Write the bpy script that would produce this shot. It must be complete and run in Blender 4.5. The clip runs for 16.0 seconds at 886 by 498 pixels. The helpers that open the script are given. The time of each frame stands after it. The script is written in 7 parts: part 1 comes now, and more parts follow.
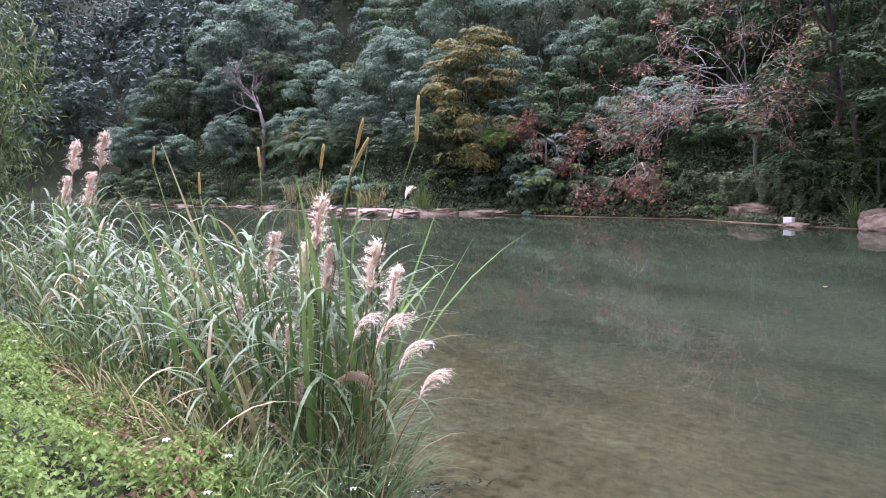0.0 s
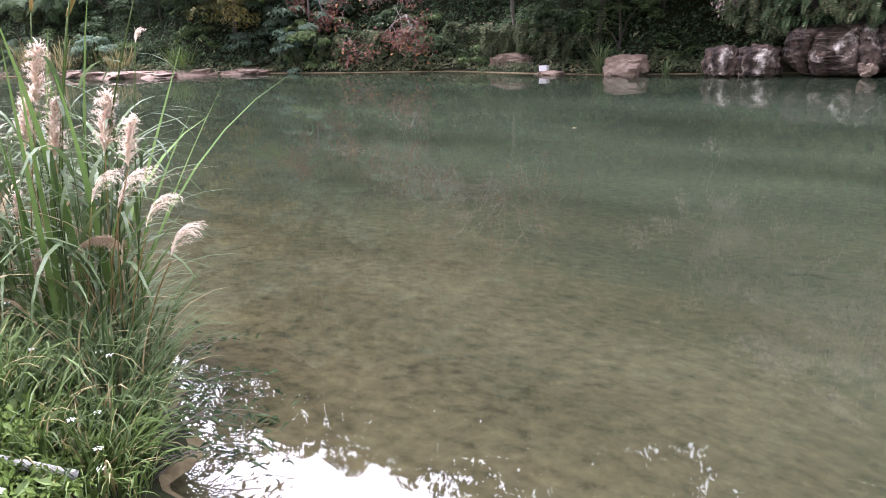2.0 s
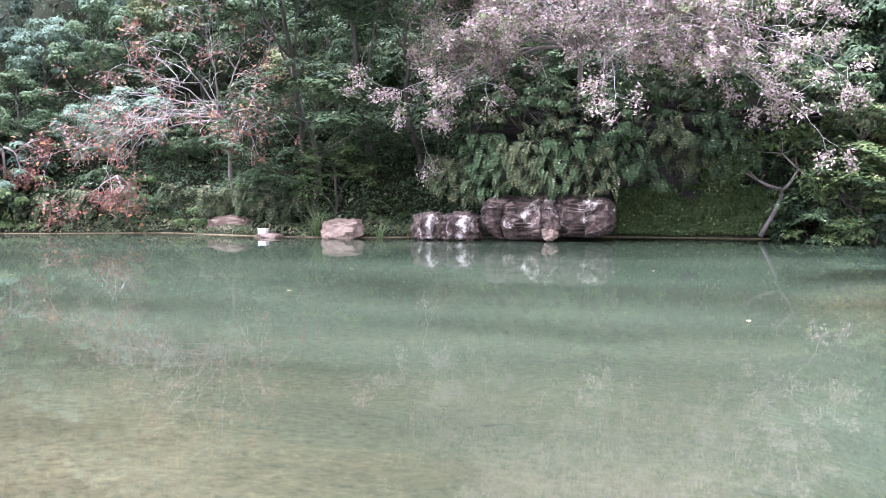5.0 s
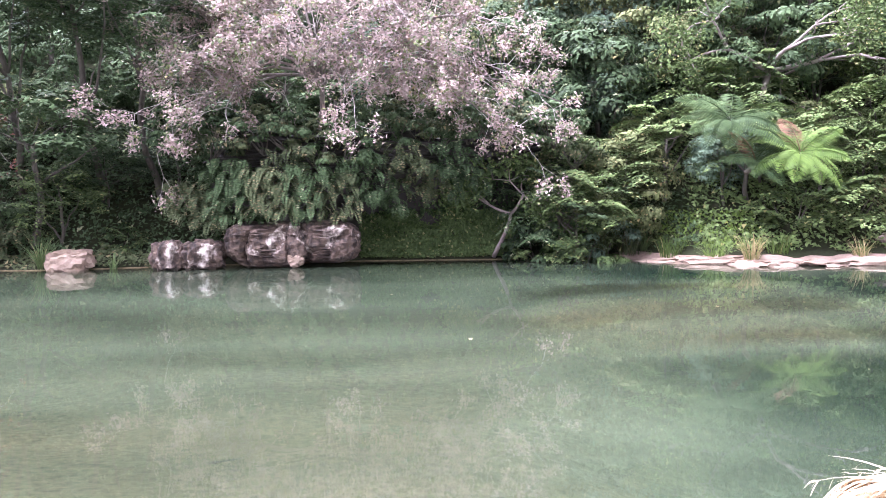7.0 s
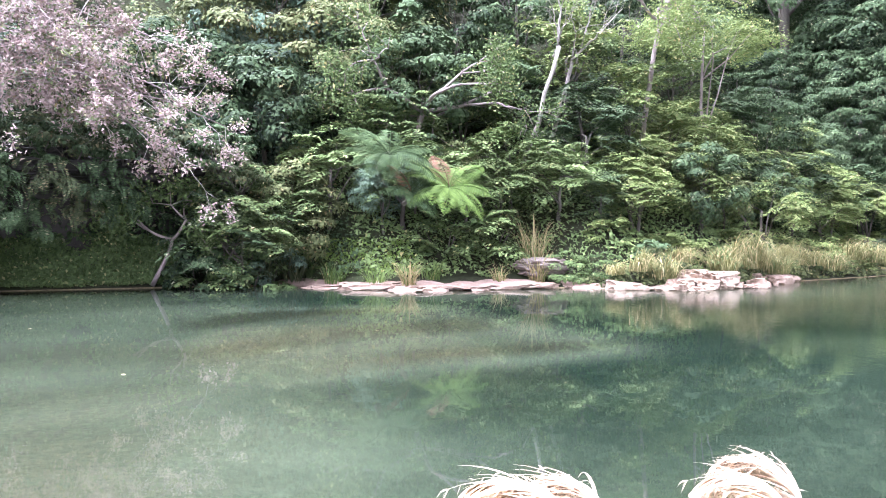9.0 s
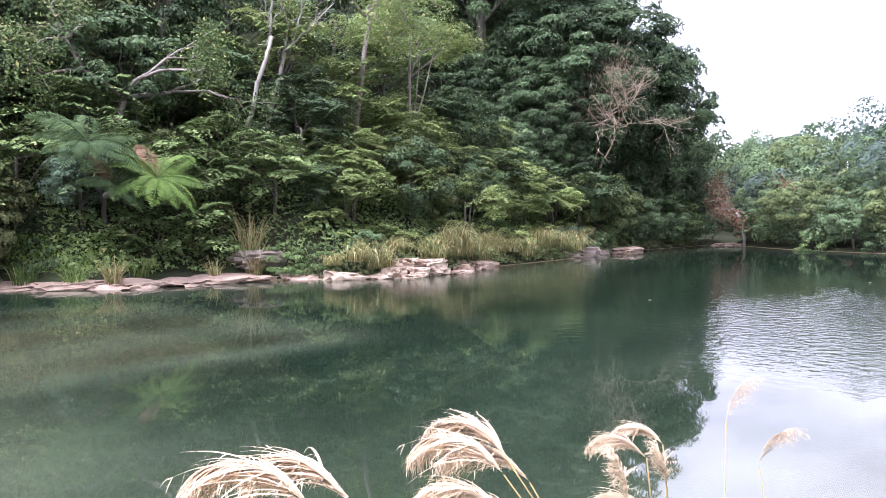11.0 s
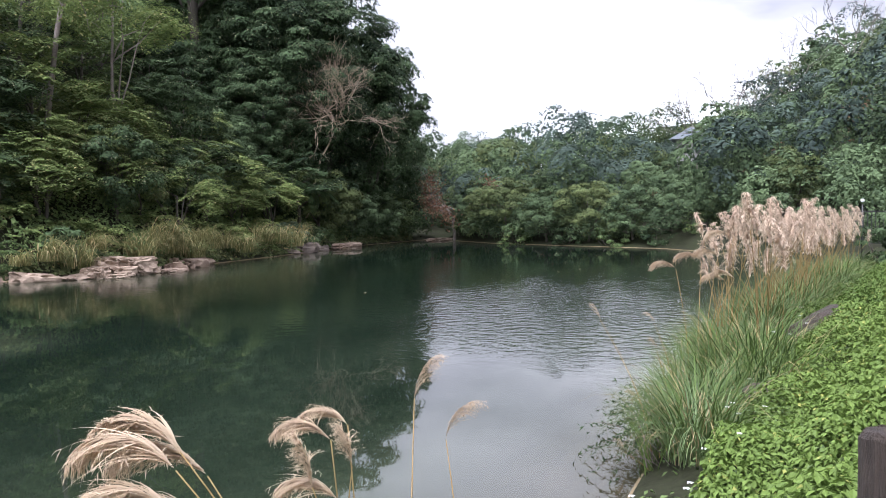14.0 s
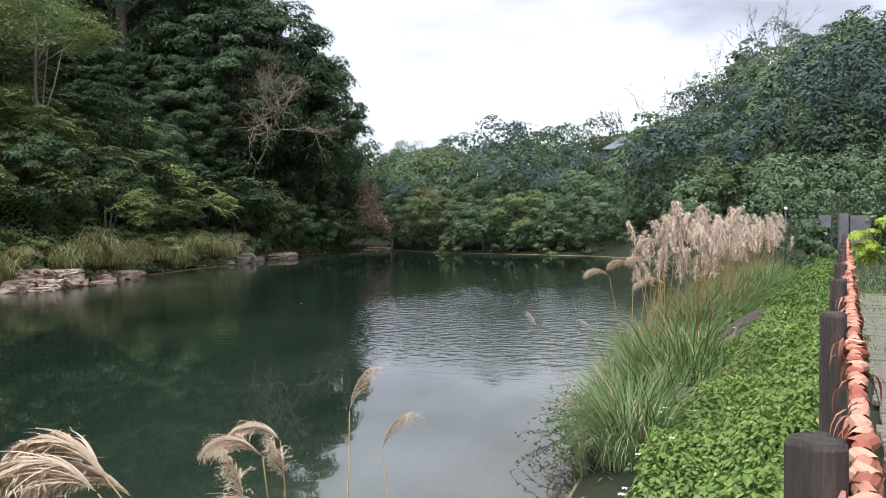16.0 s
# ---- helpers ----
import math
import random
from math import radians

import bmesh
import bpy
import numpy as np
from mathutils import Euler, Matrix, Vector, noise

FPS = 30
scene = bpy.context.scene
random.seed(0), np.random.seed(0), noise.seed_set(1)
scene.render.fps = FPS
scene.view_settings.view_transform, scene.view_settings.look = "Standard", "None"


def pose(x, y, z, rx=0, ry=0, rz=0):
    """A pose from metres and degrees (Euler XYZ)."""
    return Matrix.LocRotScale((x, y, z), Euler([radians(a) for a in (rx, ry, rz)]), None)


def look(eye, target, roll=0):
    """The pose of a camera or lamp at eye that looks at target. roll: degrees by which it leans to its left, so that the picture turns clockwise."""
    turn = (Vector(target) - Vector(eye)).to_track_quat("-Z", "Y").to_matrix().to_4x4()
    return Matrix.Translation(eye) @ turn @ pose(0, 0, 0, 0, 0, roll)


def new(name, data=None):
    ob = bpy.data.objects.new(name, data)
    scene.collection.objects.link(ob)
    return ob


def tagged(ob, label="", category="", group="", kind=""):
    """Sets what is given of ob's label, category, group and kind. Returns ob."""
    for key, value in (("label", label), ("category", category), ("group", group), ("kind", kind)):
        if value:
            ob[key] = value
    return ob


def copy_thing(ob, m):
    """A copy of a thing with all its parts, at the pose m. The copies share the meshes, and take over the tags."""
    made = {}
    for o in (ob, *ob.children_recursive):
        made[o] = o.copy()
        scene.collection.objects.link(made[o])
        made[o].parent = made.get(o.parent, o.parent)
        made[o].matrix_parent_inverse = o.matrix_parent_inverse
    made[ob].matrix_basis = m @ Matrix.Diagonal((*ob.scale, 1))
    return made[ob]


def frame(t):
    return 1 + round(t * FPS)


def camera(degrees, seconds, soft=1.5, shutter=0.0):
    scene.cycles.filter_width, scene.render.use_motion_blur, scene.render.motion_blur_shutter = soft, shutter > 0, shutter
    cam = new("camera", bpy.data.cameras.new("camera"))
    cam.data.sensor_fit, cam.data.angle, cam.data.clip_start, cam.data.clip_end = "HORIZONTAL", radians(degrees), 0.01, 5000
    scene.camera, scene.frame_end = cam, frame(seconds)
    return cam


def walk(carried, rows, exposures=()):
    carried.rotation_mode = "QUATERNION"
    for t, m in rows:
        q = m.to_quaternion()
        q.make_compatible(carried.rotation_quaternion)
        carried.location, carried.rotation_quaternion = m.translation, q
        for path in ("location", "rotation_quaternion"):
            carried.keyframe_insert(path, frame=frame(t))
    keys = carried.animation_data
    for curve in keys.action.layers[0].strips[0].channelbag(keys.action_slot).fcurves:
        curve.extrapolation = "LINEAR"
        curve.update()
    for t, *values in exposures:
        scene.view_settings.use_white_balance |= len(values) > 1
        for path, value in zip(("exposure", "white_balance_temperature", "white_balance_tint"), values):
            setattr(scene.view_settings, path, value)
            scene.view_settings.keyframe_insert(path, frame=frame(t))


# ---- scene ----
cam = camera(57.8, 16.0, soft=0.6)
PATH = [
    (0, (0.852, 0.285, 2.284), (-0.686, 1.548, 2.085), -1.0),
    (0.5, (0.82, 0.341, 2.261), (-0.629, 1.698, 2.017), -1.8),
    (1, (0.836, 0.381, 2.224), (-0.506, 1.823, 1.879), -2.5),
    (1.5, (0.881, 0.384, 2.206), (-0.338, 1.9, 1.741), -2.5),
    (2, (0.905, 0.401, 2.172), (-0.194, 1.978, 1.621), -2.1),
    (2.5, (0.922, 0.435, 2.15), (-0.064, 2.071, 1.558), -2.1),
    (3, (0.976, 0.43, 2.163), (0.066, 2.127, 1.622), -2.3),
    (3.5, (0.988, 0.466, 2.181), (0.149, 2.236, 1.775), -1.9),
    (4, (1.046, 0.448, 2.196), (0.309, 2.283, 1.897), -1.3),
    (4.2, (1.063, 0.449, 2.199), (0.374, 2.307, 1.93), -1.0),
    (6.3, (1.424, 0.389, 2.297), (1.215, 2.374, 2.177), -0.4),
    (6.5, (1.476, 0.371, 2.302), (1.337, 2.362, 2.175), -0.5),
    (7, (1.596, 0.297, 2.338), (1.666, 2.292, 2.213), -0.6),
    (7.5, (1.675, 0.249, 2.366), (1.98, 2.224, 2.295), 0.6),
    (8, (1.699, 0.28, 2.378), (2.214, 2.212, 2.337), 1.4),
    (8.5, (1.667, 0.256, 2.363), (2.362, 2.131, 2.316), 1.0),
    (8.7, (1.66, 0.254, 2.359), (2.422, 2.102, 2.308), 0.8),
    (11, (1.581, 0.178, 2.315), (3.005, 1.581, 2.241), -0.1),
    (11.5, (1.606, 0.165, 2.313), (3.162, 1.42, 2.272), -0.4),
    (12, (1.638, 0.141, 2.314), (3.297, 1.258, 2.288), -1.0),
    (12.5, (1.671, 0.134, 2.281), (3.405, 1.13, 2.242), -1.2),
    (13, (1.691, 0.128, 2.253), (3.472, 1.037, 2.195), -0.3),
    (13.5, (1.709, 0.099, 2.239), (3.503, 0.98, 2.17), 0.1),
    (14, (1.735, 0.064, 2.249), (3.547, 0.907, 2.166), -0.1),
    (14.5, (1.746, 0.063, 2.248), (3.578, 0.861, 2.162), 0.1),
    (15, (1.748, 0.065, 2.25), (3.596, 0.826, 2.17), 0.2),
    (15.5, (1.754, 0.063, 2.251), (3.616, 0.791, 2.184), -0.1),
    (16, (1.771, 0.061, 2.253), (3.643, 0.761, 2.192), -0.4),
]
walk(cam, [(t, look(eye, target, roll)) for t, eye, target, roll in PATH],
     [(0, 0.05, 5700, 37), (1.5, 0.15, 5850, 33), (2.5, 0.15, 6150, 28), (3.0, 0.3, 6050, 25), (3.5, 0.85, 5250, 22), (4.0, 1.2, 5350, 25), (7.0, 1.35, 5850, 34), (8.5, 1.4, 5650, 31), (10.8, 0.55, 5850, 28), (11.5, 0.0, 5900, 26), (12.0, -0.55, 6000, 24), (12.5, -0.65, 6000, 23), (14.0, -0.6, 6000, 21), (16.0, -0.8, 6000, 16)])

# ---------------------------------------------------------------- light
SUN_DIR = (-0.44, 0.15, 0.885)
world = bpy.data.worlds.new("world")
scene.world = world
world.use_nodes = True
wn, wl = world.node_tree.nodes, world.node_tree.links
wn.clear()
w_out = wn.new("ShaderNodeOutputWorld")
w_sky = wn.new("ShaderNodeTexSky")
w_sky.sky_type, w_sky.sun_disc = "NISHITA", False
w_sky.sun_elevation, w_sky.sun_rotation = radians(62), radians(-71)
w_bg = wn.new("ShaderNodeBackground")
w_bg.inputs["Strength"].default_value = 0.12
w_cloud = wn.new("ShaderNodeBackground")
w_cloud.inputs["Strength"].default_value = 1.0
w_tc = wn.new("ShaderNodeTexCoord")
w_map = wn.new("ShaderNodeMapping")
w_map.inputs["Scale"].default_value = (1.1, 1.1, 3.4)
w_noise = wn.new("ShaderNodeTexNoise")
w_noise.inputs["Scale"].default_value, w_noise.inputs["Detail"].default_value = 1.9, 6
w_noise.inputs["Roughness"].default_value = 0.52
w_ramp = wn.new("ShaderNodeValToRGB")
w_ramp.color_ramp.elements[0].position, w_ramp.color_ramp.elements[0].color = 0.36, (0.48, 0.50, 0.54, 1)
w_ramp.color_ramp.elements[1].position, w_ramp.color_ramp.elements[1].color = 0.60, (1.16, 1.18, 1.22, 1)
w_mix = wn.new("ShaderNodeMixShader")
w_mix.inputs[0].default_value = 0.88
wl.new(w_tc.outputs["Generated"], w_map.inputs["Vector"])
wl.new(w_map.outputs["Vector"], w_noise.inputs["Vector"])
wl.new(w_noise.outputs["Fac"], w_ramp.inputs["Fac"])
# an overcast sky is brighter towards the zenith
w_sep = wn.new("ShaderNodeSeparateXYZ")
w_up = wn.new("ShaderNodeMapRange")
w_up.interpolation_type = "SMOOTHSTEP"
w_up.inputs["From Min"].default_value, w_up.inputs["From Max"].default_value = 0.06, 0.55
w_up.inputs["To Min"].default_value, w_up.inputs["To Max"].default_value = 2.8, 1.75
wl.new(w_tc.outputs["Generated"], w_sep.inputs[0])
wl.new(w_sep.outputs["Z"], w_up.inputs["Value"])
# and brightest where the sun stands behind the cloud
w_dot = wn.new("ShaderNodeVectorMath")
w_dot.operation = "DOT_PRODUCT"
w_dot.inputs[1].default_value = Vector(SUN_DIR).normalized()
w_glow = wn.new("ShaderNodeMapRange")
w_glow.interpolation_type = "SMOOTHSTEP"
w_glow.inputs["From Min"].default_value, w_glow.inputs["From Max"].default_value = 0.56, 1.0
w_glow.inputs["To Min"].default_value, w_glow.inputs["To Max"].default_value = 0.0, 15.0
w_sum = wn.new("ShaderNodeMath")
wl.new(w_tc.outputs["Generated"], w_dot.inputs[0])
wl.new(w_dot.outputs["Value"], w_glow.inputs["Value"])
wl.new(w_up.outputs[0], w_sum.inputs[0])
wl.new(w_glow.outputs[0], w_sum.inputs[1])
wl.new(w_sum.outputs[0], w_cloud.inputs["Strength"])
wl.new(w_ramp.outputs["Color"], w_cloud.inputs["Color"])
wl.new(w_sky.outputs["Color"], w_bg.inputs["Color"])
wl.new(w_bg.outputs[0], w_mix.inputs[1])
wl.new(w_cloud.outputs[0], w_mix.inputs[2])
wl.new(w_mix.outputs[0], w_out.inputs["Surface"])

sun = new("sun", bpy.data.lights.new("sun", "SUN"))
sun.data.energy, sun.data.angle, sun.data.color = 2.3, radians(25), (1.0, 0.97, 0.92)
sun.matrix_world = look(Vector(SUN_DIR) * 60, (0, 0, 0))


# ---------------------------------------------------------------- materials
def material(name):
    m = bpy.data.materials.new(name)
    m.use_nodes = True
    m.node_tree.nodes.clear()
    out = m.node_tree.nodes.new("ShaderNodeOutputMaterial")
    return m, m.node_tree.nodes, m.node_tree.links, out


def ramp(n, stops):
    r = n.new("ShaderNodeValToRGB")
    e = r.color_ramp.elements
    while len(e) < len(stops):
        e.new(0.5)
    for el, (p, c) in zip(e, stops):
        el.position, el.color = p, (*c, 1)
    return r


def noise_node(n, l, scale, detail=4, rough=0.55, coord="Object", stretch=(1, 1, 1)):
    tc, mp, ns = n.new("ShaderNodeTexCoord"), n.new("ShaderNodeMapping"), n.new("ShaderNodeTexNoise")
    mp.inputs["Scale"].default_value = stretch
    ns.inputs["Scale"].default_value, ns.inputs["Detail"].default_value, ns.inputs["Roughness"].default_value = scale, detail, rough
    l.new(tc.outputs[coord], mp.inputs["Vector"])
    l.new(mp.outputs["Vector"], ns.inputs["Vector"])
    return ns


def leaf_material(name, dark, light, odd=None, through_light=0.13, rough=0.55, by_object=0.3, gloss=0.05):
    """Leaf colours between dark and light, varied leaf by leaf, clump by clump and plant by plant, with some odd (withered) leaves."""
    m, n, l, out = material(name)
    geo, info = n.new("ShaderNodeNewGeometry"), n.new("ShaderNodeObjectInfo")
    tone = n.new("ShaderNodeAttribute")
    tone.attribute_name = "tone"
    a, b = 0.62 * (1 - by_object), 0.9 * by_object
    leafwise, plantwise, mix = (n.new("ShaderNodeMath") for _ in range(3))
    leafwise.operation = plantwise.operation = "MULTIPLY_ADD"
    leafwise.inputs[1].default_value, leafwise.inputs[2].default_value = a, 0.5 - (a + b) / 2
    plantwise.inputs[1].default_value = b
    l.new(geo.outputs["Random Per Island"], leafwise.inputs[0])
    l.new(info.outputs["Random"], plantwise.inputs[0])
    l.new(leafwise.outputs[0], plantwise.inputs[2])
    l.new(plantwise.outputs[0], mix.inputs[0])
    l.new(tone.outputs["Fac"], mix.inputs[1])
    mid = tuple((a + b) / 2 for a, b in zip(dark, light))
    stops = [(0.1, dark), (0.5, mid), (0.9, light)]
    r = ramp(n, stops)
    l.new(mix.outputs[0], r.inputs["Fac"])
    colour = r.outputs["Color"]
    if odd:
        pick = n.new("ShaderNodeMath")
        pick.operation = "GREATER_THAN"
        pick.inputs[1].default_value = odd[1]
        l.new(geo.outputs["Random Per Island"], pick.inputs[0])
        m2 = n.new("ShaderNodeMix")
        m2.data_type = "RGBA"
        m2.inputs[7].default_value = (*odd[0], 1)
        l.new(pick.outputs[0], m2.inputs[0])
        l.new(colour, m2.inputs[6])
        colour = m2.outputs[2]
    p = n.new("ShaderNodeBsdfPrincipled")
    p.inputs["Roughness"].default_value = rough
    p.inputs["Specular IOR Level"].default_value = gloss
    l.new(colour, p.inputs["Base Color"])
    tr = n.new("ShaderNodeBsdfTranslucent")
    l.new(colour, tr.inputs["Color"])
    mx = n.new("ShaderNodeMixShader")
    mx.inputs[0].default_value = through_light
    l.new(p.outputs[0], mx.inputs[1])
    l.new(tr.outputs[0], mx.inputs[2])
    l.new(mx.outputs[0], out.inputs["Surface"])
    return m


def solid_material(name, stops, scale, rough=0.8, bump=0.3, stretch=(1, 1, 1), fine=6.0, coord="Object", metal=0.0):
    """Stone, bark, wood, earth: colours from a coarse noise, fine relief from a finer one."""
    m, n, l, out = material(name)
    a = noise_node(n, l, scale, 6, 0.6, coord, stretch)
    b = noise_node(n, l, scale * fine, 5, 0.65, coord, stretch)
    mix = n.new("ShaderNodeMix")
    mix.inputs[0].default_value = 0.4
    l.new(a.outputs["Fac"], mix.inputs[2])
    l.new(b.outputs["Fac"], mix.inputs[3])
    r = ramp(n, stops)
    l.new(mix.outputs[0], r.inputs["Fac"])
    p = n.new("ShaderNodeBsdfPrincipled")
    p.inputs["Roughness"].default_value, p.inputs["Metallic"].default_value = rough, metal
    l.new(r.outputs["Color"], p.inputs["Base Color"])
    bp = n.new("ShaderNodeBump")
    bp.inputs["Strength"].default_value, bp.inputs["Distance"].default_value = bump, 0.05
    l.new(b.outputs["Fac"], bp.inputs["Height"])
    l.new(bp.outputs[0], p.inputs["Normal"])
    l.new(p.outputs[0], out.inputs["Surface"])
    return m


M_LEAF = {
    "deep": leaf_material("leaf_deep_green", (0.010, 0.019, 0.010), (0.098, 0.150, 0.068), ((0.21, 0.22, 0.13), 0.97)),
    # blue-green leaves, paler and bluer to put in the haze upstream
    "blue": leaf_material("leaf_blue_green_hazed", (0.030, 0.052, 0.038), (0.190, 0.275, 0.182), ((0.22, 0.235, 0.15), 0.97)),
    "fresh": leaf_material("leaf_fresh_green", (0.020, 0.038, 0.013), (0.185, 0.255, 0.095), ((0.29, 0.28, 0.12), 0.96)),
    "olive": leaf_material("leaf_olive", (0.034, 0.048, 0.019), (0.190, 0.215, 0.092), ((0.30, 0.24, 0.12), 0.95)),
    "lime": leaf_material("leaf_light_green", (0.046, 0.072, 0.022), (0.245, 0.315, 0.110), ((0.36, 0.33, 0.15), 0.95), 0.25),
    "yellow": leaf_material("leaf_yellowing", (0.050, 0.058, 0.022), (0.20, 0.18, 0.06), ((0.30, 0.19, 0.05), 0.95)),
    "red": leaf_material("leaf_reddish", (0.070, 0.036, 0.028), (0.23, 0.115, 0.085), ((0.30, 0.16, 0.07), 0.9)),
    "rust": leaf_material("leaf_rust_brown", (0.10, 0.055, 0.034), (0.25, 0.145, 0.092), ((0.10, 0.11, 0.06), 0.85)),
    "pink": leaf_material("leaf_pale_pink", (0.20, 0.150, 0.132), (0.56, 0.445, 0.40), ((0.14, 0.18, 0.09), 0.86)),
    "fern": leaf_material("fern_green", (0.05, 0.09, 0.022), (0.145, 0.22, 0.055), None, 0.3),
    "brown": leaf_material("leaf_brown", (0.07, 0.042, 0.026), (0.20, 0.12, 0.07), None),
    "hang": leaf_material("hanging_frond_green", (0.024, 0.036, 0.018), (0.115, 0.138, 0.066), ((0.18, 0.155, 0.085), 0.90)),
    "ivy": leaf_material("creeper_green", (0.019, 0.034, 0.013), (0.120, 0.176, 0.064), ((0.22, 0.23, 0.10), 0.95)),
    "far": leaf_material("far_wood_green", (0.022, 0.038, 0.020), (0.115, 0.165, 0.078), None),
    # the blue cast of distant haze is put into this leaf colour
    "far_blue": leaf_material("far_wood_haze_blue_green", (0.028, 0.043, 0.036), (0.095, 0.132, 0.102), None),
    "far_olive": leaf_material("far_wood_olive", (0.038, 0.052, 0.021), (0.140, 0.175, 0.068), None),
    "herb": leaf_material("herb_green", (0.052, 0.090, 0.017), (0.185, 0.272, 0.062), ((0.27, 0.29, 0.08), 0.97), 0.25, 0.5, 0.5, 0.15),
    "blade": leaf_material("grass_blade_green", (0.026, 0.050, 0.012), (0.150, 0.225, 0.060), ((0.30, 0.25, 0.12), 0.92), 0.25, 0.5, 0.35, 0.16),
    "blade_pale": leaf_material("grass_blade_pale", (0.028, 0.054, 0.018), (0.185, 0.265, 0.105), ((0.33, 0.26, 0.14), 0.90), 0.25, 0.45, 0.35, 0.22),
    "dry": leaf_material("dry_grass", (0.18, 0.155, 0.07), (0.52, 0.43, 0.24), ((0.12, 0.15, 0.05), 0.66), 0.25),
    "lawn": leaf_material("lawn_green", (0.055, 0.105, 0.028), (0.19, 0.29, 0.085), ((0.26, 0.25, 0.12), 0.92), 0.3),
    "plume": leaf_material("plume_cream", (0.40, 0.305, 0.205), (0.66, 0.54, 0.39), None, 0.4, 0.7),
    "plume_tan": leaf_material("plume_pinkish_tan", (0.46, 0.36, 0.27), (0.76, 0.63, 0.49), None, 0.4, 0.7),
    "plume_pink": leaf_material("plume_pink", (0.62, 0.50, 0.40), (0.92, 0.81, 0.69), None, 0.35, 0.7),
    "stem": leaf_material("stem_tan", (0.17, 0.12, 0.05), (0.36, 0.25, 0.11), None, 0.1),
    "cattail": leaf_material("spike_ochre", (0.30, 0.20, 0.07), (0.46, 0.34, 0.14), None, 0.1),
    "bank": leaf_material("bank_grass_yellow_green", (0.075, 0.088, 0.030), (0.36, 0.34, 0.150), ((0.50, 0.41, 0.22), 0.86), 0.25, 0.6, 0.35, 0.1),
    "petal": leaf_material("petal_white", (0.7, 0.7, 0.66), (0.82, 0.82, 0.8), None, 0.3),
}
M_BARK = solid_material("bark_dark", [(0.3, (0.03, 0.026, 0.02)), (0.7, (0.12, 0.105, 0.085))], 2.0, 0.9, 0.6, (3, 3, 0.6))
M_BARK_PALE = solid_material("bark_pale", [(0.36, (0.06, 0.05, 0.04)), (0.46, (0.19, 0.172, 0.148)), (0.75, (0.32, 0.30, 0.265))], 1.6, 0.85, 0.4, (2, 2, 0.7))
M_TWIG = solid_material("twig_grey", [(0.3, (0.09, 0.07, 0.06)), (0.7, (0.26, 0.22, 0.2))], 3.0, 0.9, 0.3)
M_TWIG_PALE = solid_material("twig_pale", [(0.3, (0.22, 0.19, 0.17)), (0.7, (0.48, 0.43, 0.40))], 3.0, 0.9, 0.3)
M_TWIG_TAN = solid_material("twig_tan", [(0.3, (0.24, 0.19, 0.13)), (0.7, (0.46, 0.37, 0.26))], 3.0, 0.9, 0.3)
M_ROCK_PALE = solid_material("sandstone_pale", [(0.3, (0.09, 0.064, 0.045)), (0.48, (0.24, 0.178, 0.128)), (0.7, (0.40, 0.315, 0.235))], 0.8, 0.85, 0.9)
M_ROCK = solid_material("sandstone", [(0.3, (0.085, 0.058, 0.041)), (0.5, (0.20, 0.142, 0.102)), (0.72, (0.35, 0.275, 0.21))], 0.8, 0.85, 0.9)


def stained_rock():
    """Brown weathered rock with broad cream-white lime patches and dark streaks."""
    m, n, l, out = material("rock_stained")
    patch = noise_node(n, l, 0.55, 5, 0.62, "Object", (1, 1, 0.8))
    grain = noise_node(n, l, 4.0, 6, 0.65, "Object", (1, 1, 1.6))
    drip = noise_node(n, l, 1.6, 5, 0.6, "Object", (2.2, 2.2, 0.35))
    base = ramp(n, [(0.32, (0.022, 0.016, 0.012)), (0.50, (0.070, 0.046, 0.033)), (0.70, (0.135, 0.095, 0.070))])
    l.new(grain.outputs["Fac"], base.inputs["Fac"])
    where = ramp(n, [(0.60, (0, 0, 0)), (0.65, (1, 1, 1))])
    l.new(patch.outputs["Fac"], where.inputs["Fac"])
    white = ramp(n, [(0.36, (0.26, 0.20, 0.16)), (0.60, (0.62, 0.56, 0.50))])
    l.new(grain.outputs["Fac"], white.inputs["Fac"])
    mix = n.new("ShaderNodeMix")
    mix.data_type = "RGBA"
    l.new(where.outputs["Color"], mix.inputs[0])
    l.new(base.outputs["Color"], mix.inputs[6])
    l.new(white.outputs["Color"], mix.inputs[7])
    dark = ramp(n, [(0.38, (0.30, 0.28, 0.26)), (0.50, (1, 1, 1))])
    l.new(drip.outputs["Fac"], dark.inputs["Fac"])
    mul = n.new("ShaderNodeMix")
    mul.data_type, mul.blend_type = "RGBA", "MULTIPLY"
    mul.inputs[0].default_value = 1.0
    l.new(mix.outputs[2], mul.inputs[6])
    l.new(dark.outputs["Color"], mul.inputs[7])
    p = n.new("ShaderNodeBsdfPrincipled")
    p.inputs["Roughness"].default_value = 0.85
    l.new(mul.outputs[2], p.inputs["Base Color"])
    bp = n.new("ShaderNodeBump")
    bp.inputs["Strength"].default_value, bp.inputs["Distance"].default_value = 0.8, 0.06
    l.new(grain.outputs["Fac"], bp.inputs["Height"])
    l.new(bp.outputs[0], p.inputs["Normal"])
    l.new(p.outputs[0], out.inputs["Surface"])
    return m


